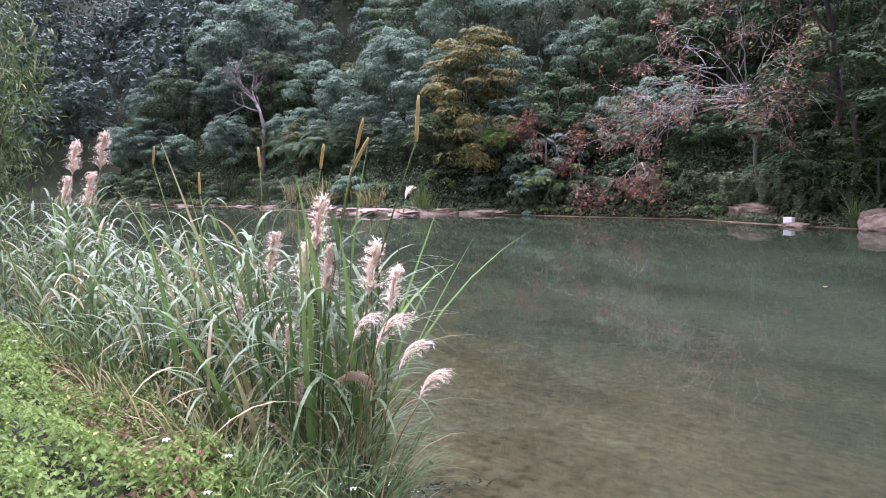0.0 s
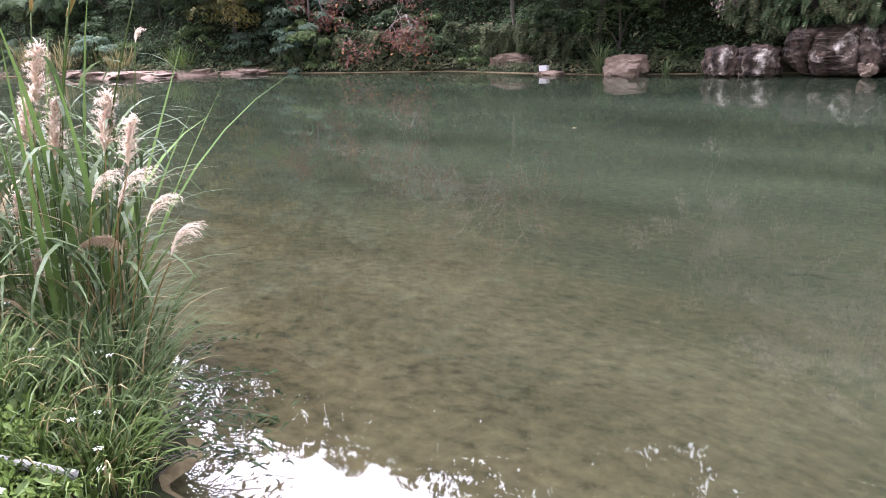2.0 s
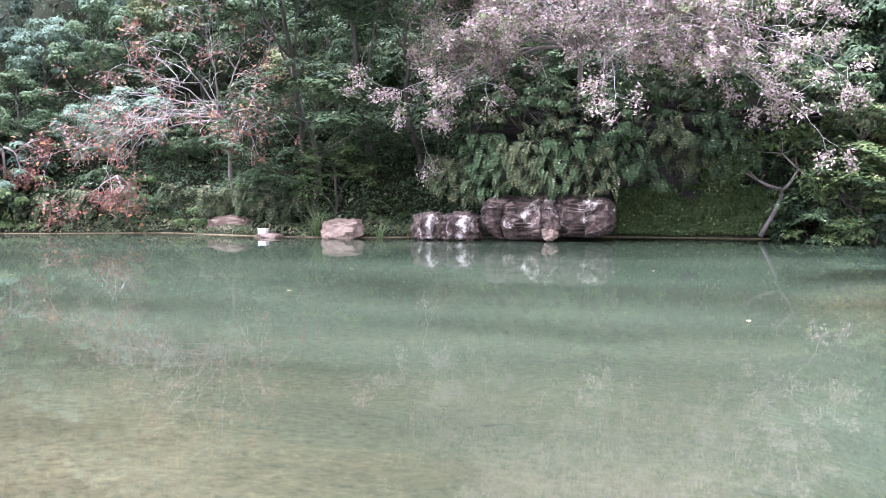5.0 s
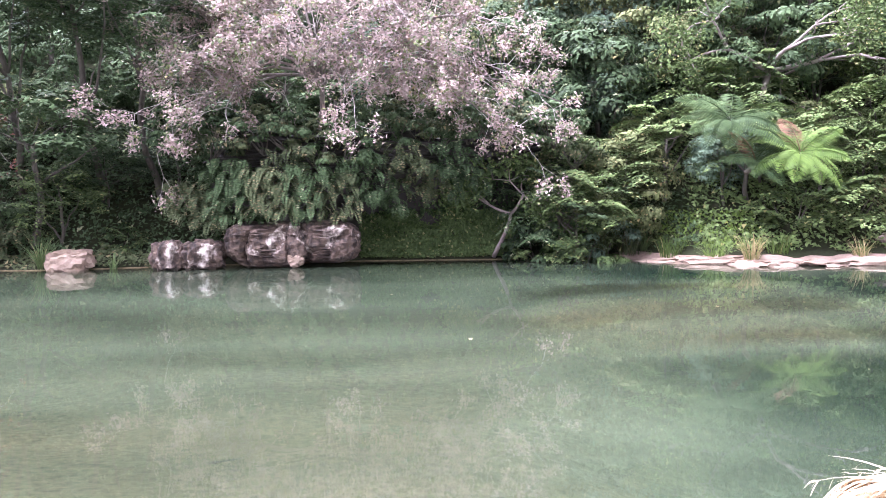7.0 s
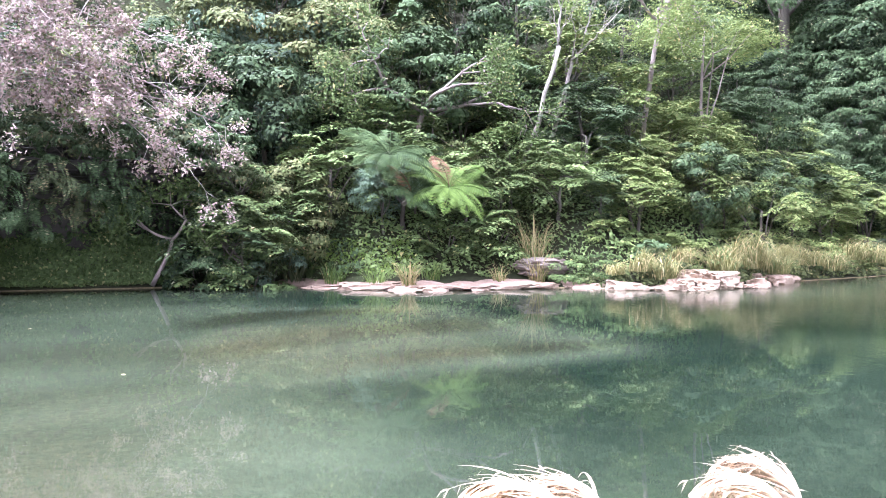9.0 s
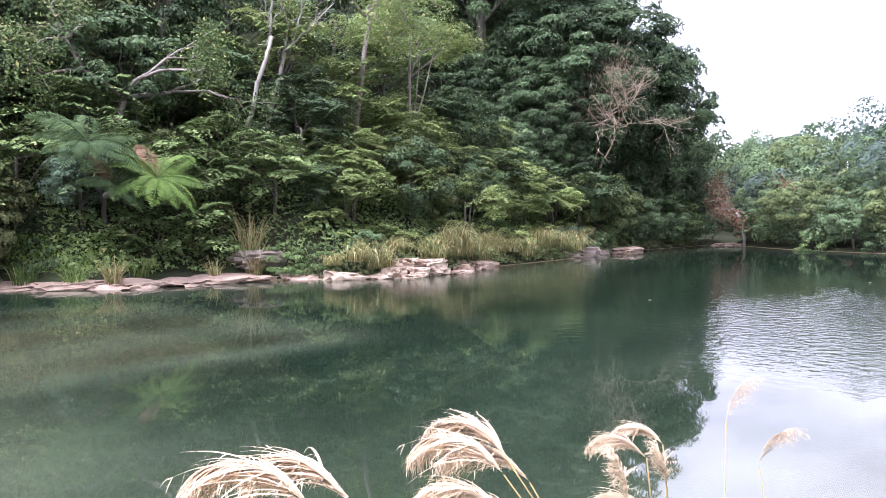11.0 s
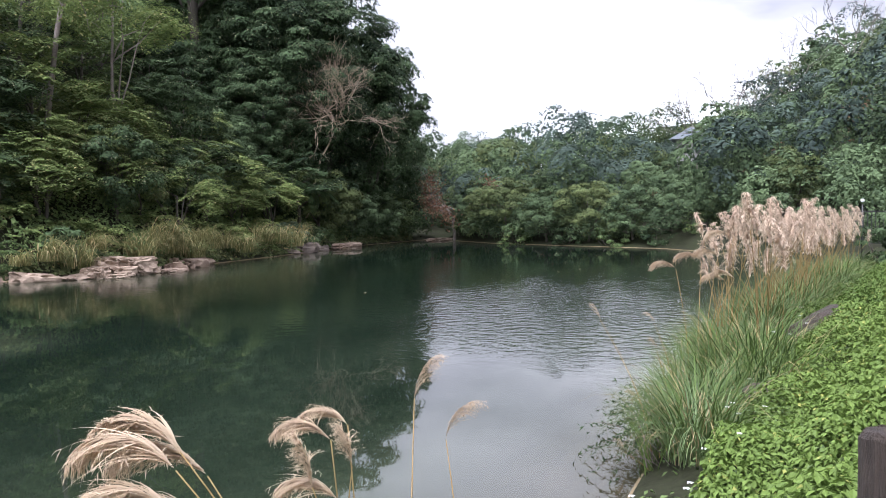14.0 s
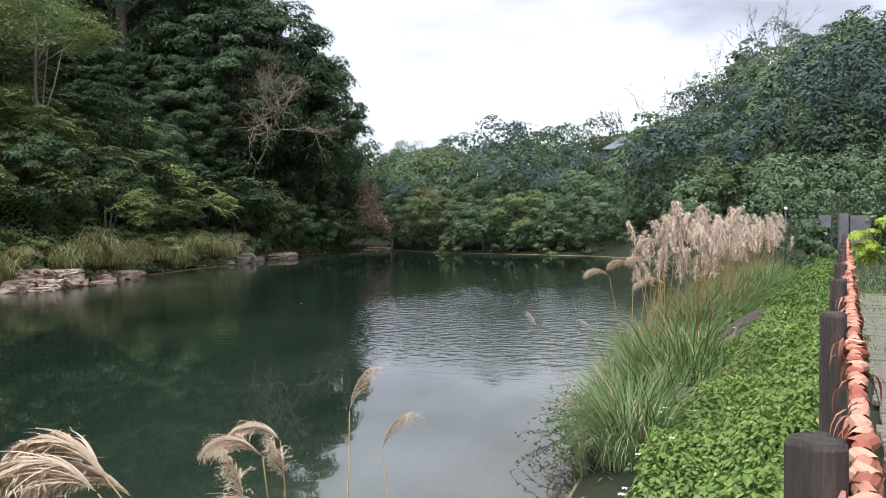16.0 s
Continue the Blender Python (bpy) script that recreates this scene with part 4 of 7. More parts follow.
branching_tree("rust_tree", 51, (67.4, 29.5, gz(67.4, 29.5)), (0, 0, 1), 1.5, 0.10, 4, M_TWIG,
               "rust-brown tree at the far bend", [(M_LEAF["rust"], 16, 0.22, 0.4)], -0.02, 3, (2, 3), 0.5, 0.75, (0, 0, 2.4))
branching_tree("crooked_tree", 55, (4.6, 30.8, 0.4), (0.9, -0.3, 0.5), 0.9, 0.06, 4, M_TWIG,
               "crooked small tree leaning out of the hollow", [(M_LEAF["fresh"], 30, 0.18, 0.26)], 0.0, 2, (2, 3), 0.6, 0.75, (0.5, -0.4, 1.3))
for x, y, sd in [(96, 9.5, 71), (98, 6.5, 72), (94, 12.0, 73), (101, 3.0, 74), (92, -3.0, 75)]:
    branching_tree("bare_tree", sd, (x, y, gz(x, y) + 1.5), (0, 0, 1), 2.2, 0.09, 4, M_BARK_PALE, "slender pale leafless tree on the hill crest", None, -0.05, 3, (2, 3), 0.32, 0.8, (0, 0, 4.5))
for sd, x, y, h in [(91, -13.6, 32.2, 8.6), (92, -10.4, 32.0, 9.2), (93, -8.4, 32.6, 8.2)]:
    lt = make_tree("leaning_tree", sd, h, (2.9, 2.4, 1.7), 52, 230, 0.14, M_LEAF["deep"], M_BARK, "dark green tree leaning out over the shaded bank", "tier", trunk_r=0.16, lean=(0.3, -2.9))
    lt.location = (x, y, gz(x, y))
make_yellow = make_tree("yellowing_tree", 61, 7.6, (2.4, 2.2, 4.0), 60, 200, 0.15, M_LEAF["yellow"], M_BARK, "conical yellowing tree among darker ones", flat=0.5)
make_yellow.location = (-30.4, 28.2, gz(-30.4, 28.2))


# ---------------------------------------------------------------- ferns
def frond_mesh(seed, length, pairs, mat, curl):
    rng = np.random.default_rng(seed)
    s = np.linspace(0.12, 1, pairs)
    pitch = math.radians(48) - curl * s
    ds = length / pairs
    px = np.cumsum(np.cos(pitch) * ds)
    pz = np.cumsum(np.sin(pitch) * ds)
    C, N, A, L = [], [], [], []
    for x, z, t, a in zip(px, pz, s, pitch):
        ln = length * 0.27 * math.sin(math.pi * min(1, 0.16 + t * 0.84)) ** 0.8 + 0.03
        for sg in (-1, 1):
            d = unit(np.array([0.35, sg * 0.95, -0.28]))
            C.append(np.array([x, 0, z]) + d * ln / 2)
            N.append(np.array([-math.sin(a) * 0.5, sg * 0.25, 0.9]) + rng.normal(0, 0.06, 3))
            A.append(d)
            L.append(ln)
    L = np.array(L)
    v, f = leaf_arrays(np.array(C), np.array(A), unit(np.array(N)), L, np.full(len(L), ds * 0.85), 0.1)
    tv, tf = tube_arrays([[(np.array([x, 0, z]), 0.018 * (1 - 0.7 * i / pairs)) for i, (x, z) in enumerate(zip(np.r_[0, px[::3]], np.r_[0, pz[::3]]))]], 4)
    me = bpy.data.meshes.new("frond")
    me.from_pydata(v.tolist() + list(tv), [], f.tolist() + [tuple(i + len(v) for i in q) for q in tf])
    me.materials.append(mat)
    return me


def tree_fern(at, size, count, seed, label, mats, lean=0.0, tip=32):
    rng = np.random.default_rng(seed)
    t = thing("tree_fern", at, label, "fern")
    t.rotation_euler = (radians(tip), 0, 0)
    h = 1.0 * size
    part_of(tubes("trunk", [bend(rng, (0, 0.5 * size, -0.8 * size), (0, 0, 0.02), 0.11 * size, 0.08 * size, 5, 0.05)], M_BARK, 8), t)
    meshes = [[frond_mesh(seed + 7 * j + 31 * k, 1.9 * size, 26, m, 1.25 + 0.25 * j) for j in range(3)] for k, m in enumerate(mats)]
    for i in range(count):
        k = 1 if len(mats) > 1 and i % 14 == 3 else 0
        ob = new("frond", meshes[k][i % 3])
        ob.parent = t
        ob.rotation_euler = (rng.normal(0, 0.15), rng.uniform(-0.35, 0.3) + lean, 2 * math.pi * i / count + rng.normal(0, 0.15))
        ob.scale = (1, 1, 1) if i % 2 else (0.85, 0.9, 0.9)
    return t


M_FERN_DARK = leaf_material("fern_dark", (0.022, 0.042, 0.017), (0.075, 0.115, 0.045), None, 0.3)
tree_fern((14.55, 26.9, 3.75), 1.05, 13, 1, "bright green tree fern with spreading fronds", [M_LEAF["fern"], M_LEAF["brown"]])
tree_fern((12.3, 27.3, 4.9), 1.15, 11, 2, "darker tree fern beside the bright one", [M_FERN_DARK])
tree_fern((13.2, 27.3, 3.5), 0.85, 9, 3, "small tree fern with browned fronds", [M_FERN_DARK, M_LEAF["brown"]])
tree_fern((-28.6, 28.3, 4.0), 0.95, 9, 4, "pale green tree fern on the shaded slope", [M_LEAF["fern"]])
tree_fern((-45.5, 26.4, 4.1), 1.5, 12, 5, "broad tree fern below the dark wood", [M_FERN_DARK])
tree_fern((-42.0, 26.4, 4.1), 1.4, 12, 6, "broad tree fern below the dark wood", [M_FERN_DARK])
tree_fern((46.5, 30.6, 4.2), 1.3, 11, 7, "dark tree fern hanging from the bank", [M_FERN_DARK], 0.4)


# ---------------------------------------------------------------- grass
def blade_arrays(base, azim, length, width, pitch0, pitch1, segs=5, power=1.3):
    """Arched ribbons; one row of each argument a blade."""
    k = len(base)
    s = np.linspace(0, 1, segs + 1)
    pit = pitch0[:, None] + (pitch1 - pitch0)[:, None] * s[None] ** power
    step = (length / segs)[:, None]
    hor = np.concatenate([np.zeros((k, 1)), np.cumsum(np.cos(pit[:, :-1]) * step, 1)], 1)
    ver = np.concatenate([np.zeros((k, 1)), np.cumsum(np.sin(pit[:, :-1]) * step, 1)], 1)
    dirx, diry = np.cos(azim)[:, None], np.sin(azim)[:, None]
    mid = np.stack([base[:, :1] + hor * dirx, base[:, 1:2] + hor * diry, base[:, 2:3] + ver], -1)
    w = width[:, None] * np.minimum(1, (1.02 - s[None]) ** 0.7) * np.minimum(1, 0.45 + 2.2 * s[None]) / 2
    side = np.stack([-diry * w, dirx * w, np.zeros_like(w)], -1)
    v = np.stack([mid - side, mid + side], 2).reshape(-1, 3)
    i = (np.arange(k)[:, None] * (segs + 1) + np.arange(segs)[None]).reshape(-1) * 2
    return v, np.stack([i, i + 1, i + 3, i + 2], -1)


def tuft_object(name, rng, n, spread, height, width, mat, droop=(-0.9, 0.1), lean=None, segs=5, stretch=1.0):
    a = rng.uniform(0, 2 * math.pi, n)
    rad = spread * np.sqrt(rng.uniform(0, 1, n))
    base = np.stack([rad * np.cos(a) * stretch, rad * np.sin(a), np.full(n, -0.04)], 1)
    az = a + rng.normal(0, 0.7, n)
    if lean is not None:
        az = lean + rng.normal(0, 0.9, n)
    L = height * rng.uniform(0.55, 1.25, n)
    p0 = np.radians(rng.uniform(62, 88, n))
    p1 = p0 + rng.uniform(droop[0] - 1.0, droop[1] - 0.4, n)
    v, f = blade_arrays(base, az, L, width * rng.uniform(0.6, 1.3, n), p0, p1, segs)
    return mesh_object(name, v, f, mat)


def grass_tuft(x, y, n, spread, height, mat, label, seed, width=0.02, z=None, name="grass_tuft", droop=(-0.9, 0.1), lean=None, stretch=1.0):
    rng = np.random.default_rng(seed)
    ob = tuft_object(name, rng, n, spread, height, width, mat, droop, lean, 5, stretch)
    ob.location = (x, y, gz(x, y) if z is None else z)
    return tagged(ob, label, "grass", "grass tufts on the shores")


for i, (x, y, n, sp, h, m) in enumerate([
        (13.0, 27.1, 90, 0.30, 0.75, "dry"), (12.0, 27.9, 70, 0.4, 0.8, "blade"), (10.9, 29.3, 80, 0.5, 0.7, "blade"), (16.8, 27.2, 60, 0.25, 0.6, "dry"), (18.4, 27.0, 90, 0.4, 0.9, "dry"),
        (21.6, 25.0, 110, 0.5, 1.0, "dry"), (22.6, 24.9, 120, 0.6, 1.1, "dry"), (23.8, 25.3, 90, 0.5, 0.8, "dry"), (20.9, 25.2, 70, 0.4, 0.6, "blade"),
        (26.2, 25.4, 120, 0.6, 1.3, "dry"), (27.4, 25.4, 130, 0.7, 1.4, "dry"), (28.6, 25.6, 110, 0.7, 1.2, "blade"), (30.2, 26.3, 120, 0.7, 1.1, "dry"), (31.8, 26.8, 110, 0.7, 1.0, "blade"),
        (33.2, 27.0, 110, 0.7, 1.0, "dry"), (35.0, 27.3, 110, 0.7, 1.0, "dry"), (37.0, 27.6, 120, 0.8, 1.2, "blade"), (39.0, 28.2, 120, 0.8, 1.4, "dry"), (41.5, 28.9, 120, 0.8, 1.3, "dry"), (43.5, 29.6, 90, 0.7, 1.1, "blade"),
        (9.8, 30.9, 160, 0.6, 1.0, "hang"), (8.6, 31.1, 160, 0.6, 1.0, "hang"), (10.4, 30.8, 60, 0.2, 0.7, "blade_pale"), (19.0, 28.2, 100, 0.6, 1.3, "dry"), (14.2, 27.8, 60, 0.5, 0.6, "blade"),
        (-11.4, 28.7, 80, 0.18, 0.9, "blade_pale"), (-9.0, 28.9, 40, 0.15, 0.45, "blade_pale"), (-7.6, 29.2, 60, 0.3, 0.6, "hang"), (-35.0, 24.9, 130, 0.9, 0.9, "dry"), (-39.0, 24.3, 150, 1.2, 1.2, "dry"),
        (-43.0, 25.0, 150, 1.2, 1.3, "dry"), (-46.5, 24.8, 150, 1.2, 1.3, "hang"), (-31.5, 25.8, 110, 0.7, 0.9, "blade"), (-37, 25.2, 110, 1.0, 1.0, "blade"), (-52, 24.6, 140, 1.3, 1.4, "hang"), (-56, 22.5, 140, 1.3, 1.4, "hang")]):
    lush = x > 20
    grass_tuft(x, y - (0.1 if not lush else 0.35 if m == "dry" else -0.1), int(n * (1.9 if lush else 1.3)), sp * (0.9 if lush else 0.75), h * 1.45, M_LEAF["bank"] if lush else M_LEAF[m],
               {"dry": "tuft of dry straw-coloured grass on the shore", "blade": "tuft of yellow-green grass on the shore" if lush else "tuft of green grass on the shore", "blade_pale": "tuft of pale green grass at the waterline", "hang": "drooping grey-green grass over the waterline"}[m],
               100 + i, 0.035, gz(x, y) + (0.15, 0.65, 0.4)[i % 3] if lush else None, "grass_tuft", (-3.0, -1.5) if lush else (-1.1, 0.0), -1.4 if lush and i % 3 else None)

def hanging_fronds(r, count, drop):
    """Feathery fronds that arch out of a bank and hang down, at staggered heights over the drop."""
    pairs = 15
    C, A, N, L = [], [], [], []
    for q in range(count):
        p = np.array([r.uniform(-0.8, 0.8), 0.35 + r.uniform(-0.2, 0.2), -drop * r.uniform(0.0, 0.75) + 0.2])
        az, ln = -math.pi / 2 + r.normal(0, 0.75), r.uniform(0.45, 1.0)
        pitch, end = math.radians(r.uniform(10, 60)), math.radians(r.uniform(-92, -70))
        side = np.array([-math.sin(az), math.cos(az), 0])
        for i in range(pairs):
            t = i / (pairs - 1)
            a = pitch + (end - pitch) * t ** 0.6
            d = np.array([math.cos(az) * math.cos(a), math.sin(az) * math.cos(a), math.sin(a)])
            p = p + d * ln / pairs
            w = 0.15 * math.sin(math.pi * min(1, 0.22 + 0.78 * t)) + 0.025
            for sg in (-1, 1):
                e = unit(side * sg + d * 0.55)
                C.append(p + e * w / 2)
                A.append(e)
                N.append(np.cross(d, side) * -1 + r.normal(0, 0.15, 3))
                L.append(w)
    L = np.array(L)
    return leaf_arrays(np.array(C), np.array(A), unit(np.array(N)), L, L * 0.42, 0.1)


# curtains of hanging fronds above the rock ledge and along the undercut bank
crng = np.random.default_rng(77)
for i, (x, y, z, L, n) in enumerate([(-6.4, 29.6, 3.4, 1.3, 120), (-5.0, 29.4, 4.2, 1.8, 150), (-3.0, 29.2, 4.5, 1.9, 150), (-0.4, 29.3, 4.3, 2.2, 150), (1.2, 29.6, 4.2, 1.4, 110), (3.0, 29.9, 4.2, 1.4, 110), (-5.6, 29.3, 3.0, 1.5, 150), (-4.6, 29.0, 3.5, 1.9, 180), (-3.4, 28.8, 3.8, 2.0, 200), (-2.3, 28.9, 3.9, 2.3, 200), (-1.2, 29.1, 3.7, 2.2, 180), (0.4, 30.4, 3.6, 1.6, 120), (2.0, 30.7, 3.6, 1.7, 120), (3.6, 30.6, 3.4, 1.5, 110),
                                      (-14.6, 29.4, 1.6, 1.1, 130), (-16.4, 29.8, 1.7, 1.3, 150), (-18.4, 30.2, 1.8, 1.3, 150), (-20.4, 29.5, 1.7, 1.3, 150), (-22.4, 29.0, 1.6, 1.2, 150), (-24.4, 28.7, 1.5, 1.2, 140), (-13.2, 29.2, 1.4, 1.0, 100), (-27, 28.5, 1.3, 1.0, 120)]):
    v, f = hanging_fronds(crng, int(n * 0.42), L)
    ob = mesh_object("hanging_fern", v, f, M_LEAF["hang"])
    ob.location = (x, y - (0.75 if i < 14 else 0.1), z - (0.55 if i < 14 and x < 0.8 else 0.0))
    if i % 2 and i < 14:
        ob.data.materials[0] = M_LEAF["deep"]
    tagged(ob, "curtain of drooping grey-green fern fronds on the rock face", "fern", "hanging ferns")

# leaf litter, creepers and small plants that cover the far slope
urng = np.random.default_rng(9)


def cover(name, x0, x1, d0, d1, count, leaf, mat, label, lift=0.25):
    x = urng.uniform(x0, x1, count)
    y = np.interp(x, FAR_X, FAR_Y) + urng.uniform(d0, d1, count)
    ok = 2.05 * y - x > -2
    x, y = x[ok], y[ok]
    k = len(x)
    lump = 0.5 + 0.5 * np.sin(x * 2.1 + 1.7 * np.sin(y * 1.9)) * np.cos(y * 1.6 + x * 0.7)
    c = np.stack([x, y, ground_z(x, y) + lift * lump * urng.uniform(0.2, 1.2, k)], 1)
    nor = unit(np.array([0, -0.55, 0.75]) + urng.normal(0, 0.4, (k, 3)))
    s = leaf * urng.uniform(0.6, 1.4, k)
    ob = sprig_cloud(name, c, urng.normal(0, 1, (k, 3)) - np.array([0, 0.4, 0.6]), nor, s, s * 0.7, mat)
    return tagged(ob, label, "undergrowth", kind="stuff")


cover("undergrowth", -66, 12, 0.9, 8, 62000, 0.17, M_LEAF["deep"], "dense dark undergrowth on the far slope", 0.8)
cover("undergrowth", 12, 68, 0.9, 8, 52000, 0.17, M_LEAF["fresh"], "dense green undergrowth on the far slope", 0.8)
cover("undergrowth", -66, 68, 8, 26, 30000, 0.27, M_LEAF["deep"], "dark undergrowth under the trees of the slope", 1.0)
cover("undergrowth", -66, -7, 0.0, 1.2, 9000, 0.16, M_LEAF["hang"], "low plants hanging over the waterline", 0.35)
cover("undergrowth", 20, 66, 0.0, 1.3, 9000, 0.17, M_LEAF["olive"], "low plants hanging over the waterline", 0.5)
cover("creeper", -0.4, 5.2, 0.15, 1.8, 7000, 0.13, M_LEAF["ivy"], "low green creeper covering the bank under the hollow", 0.35)
def wall_cover(name, x0, x1, z0, z1, y, lean, count, leaf, mat, label):
    x, z = urng.uniform(x0, x1, count), urng.uniform(z0, z1, count)
    lump = np.sin(x * 2.7 + 1.3 * np.sin(z * 3)) * np.cos(z * 2.9 + x)
    c = np.stack([x, y + lean * z - 0.22 * lump + urng.normal(0, 0.08, count), z], 1)
    s = leaf * urng.uniform(0.6, 1.4, count)
    nor = unit(np.array([0, -0.7, 0.6]) + urng.normal(0, 0.35, (count, 3)))
    return tagged(leaf_cloud(name, c, urng.normal(0, 0.7, (count, 3)) - np.array([0, 0.2, 0.9]), nor, s, s * 0.62, mat), label, "creeper", kind="stuff")


wall_cover("creeper", -0.5, 5.6, 0.15, 1.9, 31.0, 0.42, 9000, 0.14, M_LEAF["ivy"], "leafy green creeper covering the foot of the rock wall")
wall_cover("creeper", -0.5, 7.0, 1.7, 4.0, 31.2, 0.30, 4500, 0.15, M_LEAF["deep"], "dark creeper trailing down the rock wall")
cover("creeper", 10.2, 14, 1.2, 2.6, 2500, 0.12, M_LEAF["herb"], "low green plants behind the flat shore rocks", 0.2)


def woods(name, count, x0, x1, y0, y1, low, high, per, leaf, mat, label, seed, test):
    """Far woods: many rounded crowns on a hillside, each of domed clumps of leaves."""
    r = np.random.default_rng(seed)
    C, N, A, T = [], [], [], []
    while len(C) < count:
        x, y = r.uniform(x0, x1), r.uniform(y0, y1)
        if not test(x, y):
            continue
        R = r.uniform(low, high)
        mid = np.array([x, y, gz(x, y) + R * r.uniform(0.7, 1.9)])
        domes = unit(r.normal(0, 1, (20, 3)) + np.array([-0.45, 0, 0.35]))
        which = r.integers(0, 20, per)
        size = (R * r.uniform(0.20, 0.38, 20))[which][:, None]
        q = unit(r.normal(0, 1, (per, 3)) + np.array([-0.2, 0, 1.0]) + 0.4 * domes[which])
        C.append(mid + domes[which] * R * np.array([0.8, 0.8, 0.72]) + q * size * r.uniform(0.85, 1.05, (per, 1)))
        N.append(unit(q + np.array([0, 0, 0.2]) + r.normal(0, 0.14, (per, 3))))
        A.append(q + r.normal(0, 0.6, (per, 3)) - np.array([0, 0, 0.6]))
        T.append(np.full(per, r.normal(0, 0.14)) + r.normal(0, 0.07, 20)[which])
    c, nn, aa = np.concatenate(C), np.concatenate(N), np.concatenate(A)
    s = leaf * r.uniform(0.6, 1.4, len(c))
    return tagged(sprig_cloud(name, c, aa, nn, s, s * 0.85, mat, np.concatenate(T)), label, "woods", kind="stuff")


def beyond(x, y):
    return y < 0.52 * x + 6 and x > np.interp(y, END_Y, END_X) + 3 and not (66 < x < 98 and abs(y - 0.1305 * x) < 3.4)


def beside(x, y):
    return x > 52 + 0.35 * max(0, y) and not (66 < x < 98 and abs(y - 0.1305 * x) < 3.4)


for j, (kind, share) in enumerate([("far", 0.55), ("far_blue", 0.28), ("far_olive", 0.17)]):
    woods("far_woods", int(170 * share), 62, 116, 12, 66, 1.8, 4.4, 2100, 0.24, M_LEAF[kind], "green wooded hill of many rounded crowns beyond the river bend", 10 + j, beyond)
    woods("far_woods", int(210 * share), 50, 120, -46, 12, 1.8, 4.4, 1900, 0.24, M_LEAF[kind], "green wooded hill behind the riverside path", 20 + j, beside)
woods("shore_bushes", 110, 54, 72, -8, 34, 0.7, 1.5, 260, 0.15, M_LEAF["far"], "low green bushes along the far waterline", 41, lambda x, y: -0.3 < x - np.interp(y, END_Y, END_X) < 3.0)
woods("shore_bushes", 50, 54, 72, -8, 34, 0.7, 1.4, 260, 0.15, M_LEAF["far_olive"], "low olive bushes along the far waterline", 42, lambda x, y: -0.3 < x - np.interp(y, END_Y, END_X) < 3.0)
woods("shore_bushes", 150, 39, 60, -14, 9, 0.8, 1.8, 420, 0.16, M_LEAF["far"], "low green bushes on the bank behind the path", 44, lambda x, y: y < np.interp(x, NEAR_X, NEAR_Y) - 0.6 and y < -4.6 + 0.9 * max(0, x - 41))
woods("shore_bushes", 40, 52, 72, 27, 36, 0.7, 1.4, 260, 0.15, M_LEAF["deep"], "dark bushes along the waterline at the ridge end", 43, lambda x, y: -0.2 < y - np.interp(x, FAR_X, FAR_Y) < 1.6)
woods("far_woods", 80, 125, 210, -30, 110, 2.5, 4.5, 260, 0.7, M_LEAF["far"], "distant wooded ridge under the sky", 3, lambda x, y: True)
woods("far_woods", 60, 68, 110, -25, 40, 1.0, 1.8, 160, 0.3, M_LEAF["rust"], "brownish half-bare tree tops on the far hill", 31, lambda x, y: beyond(x, y) if y > 12 else beside(x, y))
woods("far_woods", 150, -108, -73, -14, 40, 2.2, 3.8, 420, 0.38, M_LEAF["far_blue"], "woods closing the valley upstream, haze put into the blue-green leaf colour", 5, lambda x, y: True)
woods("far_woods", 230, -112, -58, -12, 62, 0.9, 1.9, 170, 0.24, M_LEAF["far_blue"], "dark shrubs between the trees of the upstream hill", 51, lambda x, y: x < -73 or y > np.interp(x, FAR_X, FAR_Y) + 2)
woods("far_woods", 200, -75, 44, 50, 80, 2.6, 5.0, 520, 0.55, M_LEAF["deep"], "dark tree tops along the ridge", 6, lambda x, y: True)
woods("far_woods", 100, -130, -62, -25, 75, 2.2, 4.2, 320, 0.5, M_LEAF["far_blue"], "woods closing the valley upstream, leaves tinted blue-green for haze", 4, lambda x, y: y > np.interp(x, FAR_X, FAR_Y) + 2 or x < -76)


# ---------------------------------------------------------------- rocks
def rock(name, at, size, mat, label, seed, sub=4, flat=0.0, turn=0.0, rough=0.22, group="shore rocks"):
    bm = bmesh.new()
    bmesh.ops.create_icosphere(bm, subdivisions=sub, radius=1)
    o = Vector((seed * 3.7, seed * 1.3, seed * 0.7))
    for v in bm.verts:
        d = v.co.normalized()
        cell = noise.noise(d * 1.3 + o) * 1.0 + 0.5 * noise.noise(d * 2.9 + o) + 0.25 * noise.noise(d * 7 + o)
        k = 1 + rough * cell + 0.5 * rough * abs(noise.noise(d * 4.3 + o * 2)) - 0.10 * abs(math.sin(d.z * 5.5 + 2.2 * noise.noise(d * 2 + o)))
        near = noise.voronoi(d * 1.9 + o)[0]
        k -= 0.55 * rough * math.exp(-(near[1] - near[0]) * 9)
        p = Vector((math.copysign(abs(d.x) ** 0.72, d.x), math.copysign(abs(d.y) ** 0.72, d.y), math.copysign(abs(d.z) ** 0.72, d.z))) * k
        if flat and p.z > 1 - flat:
            p.z = 1 - flat + (p.z - 1 + flat) * 0.2
        v.co = (p.x * size[0], p.y * size[1], p.z * size[2])
    ob = part(name, bm, mat, None, "", False)
    ob.location, ob.rotation_euler = at, (0, 0, radians(turn))
    return tagged(ob, label, "rock", group)


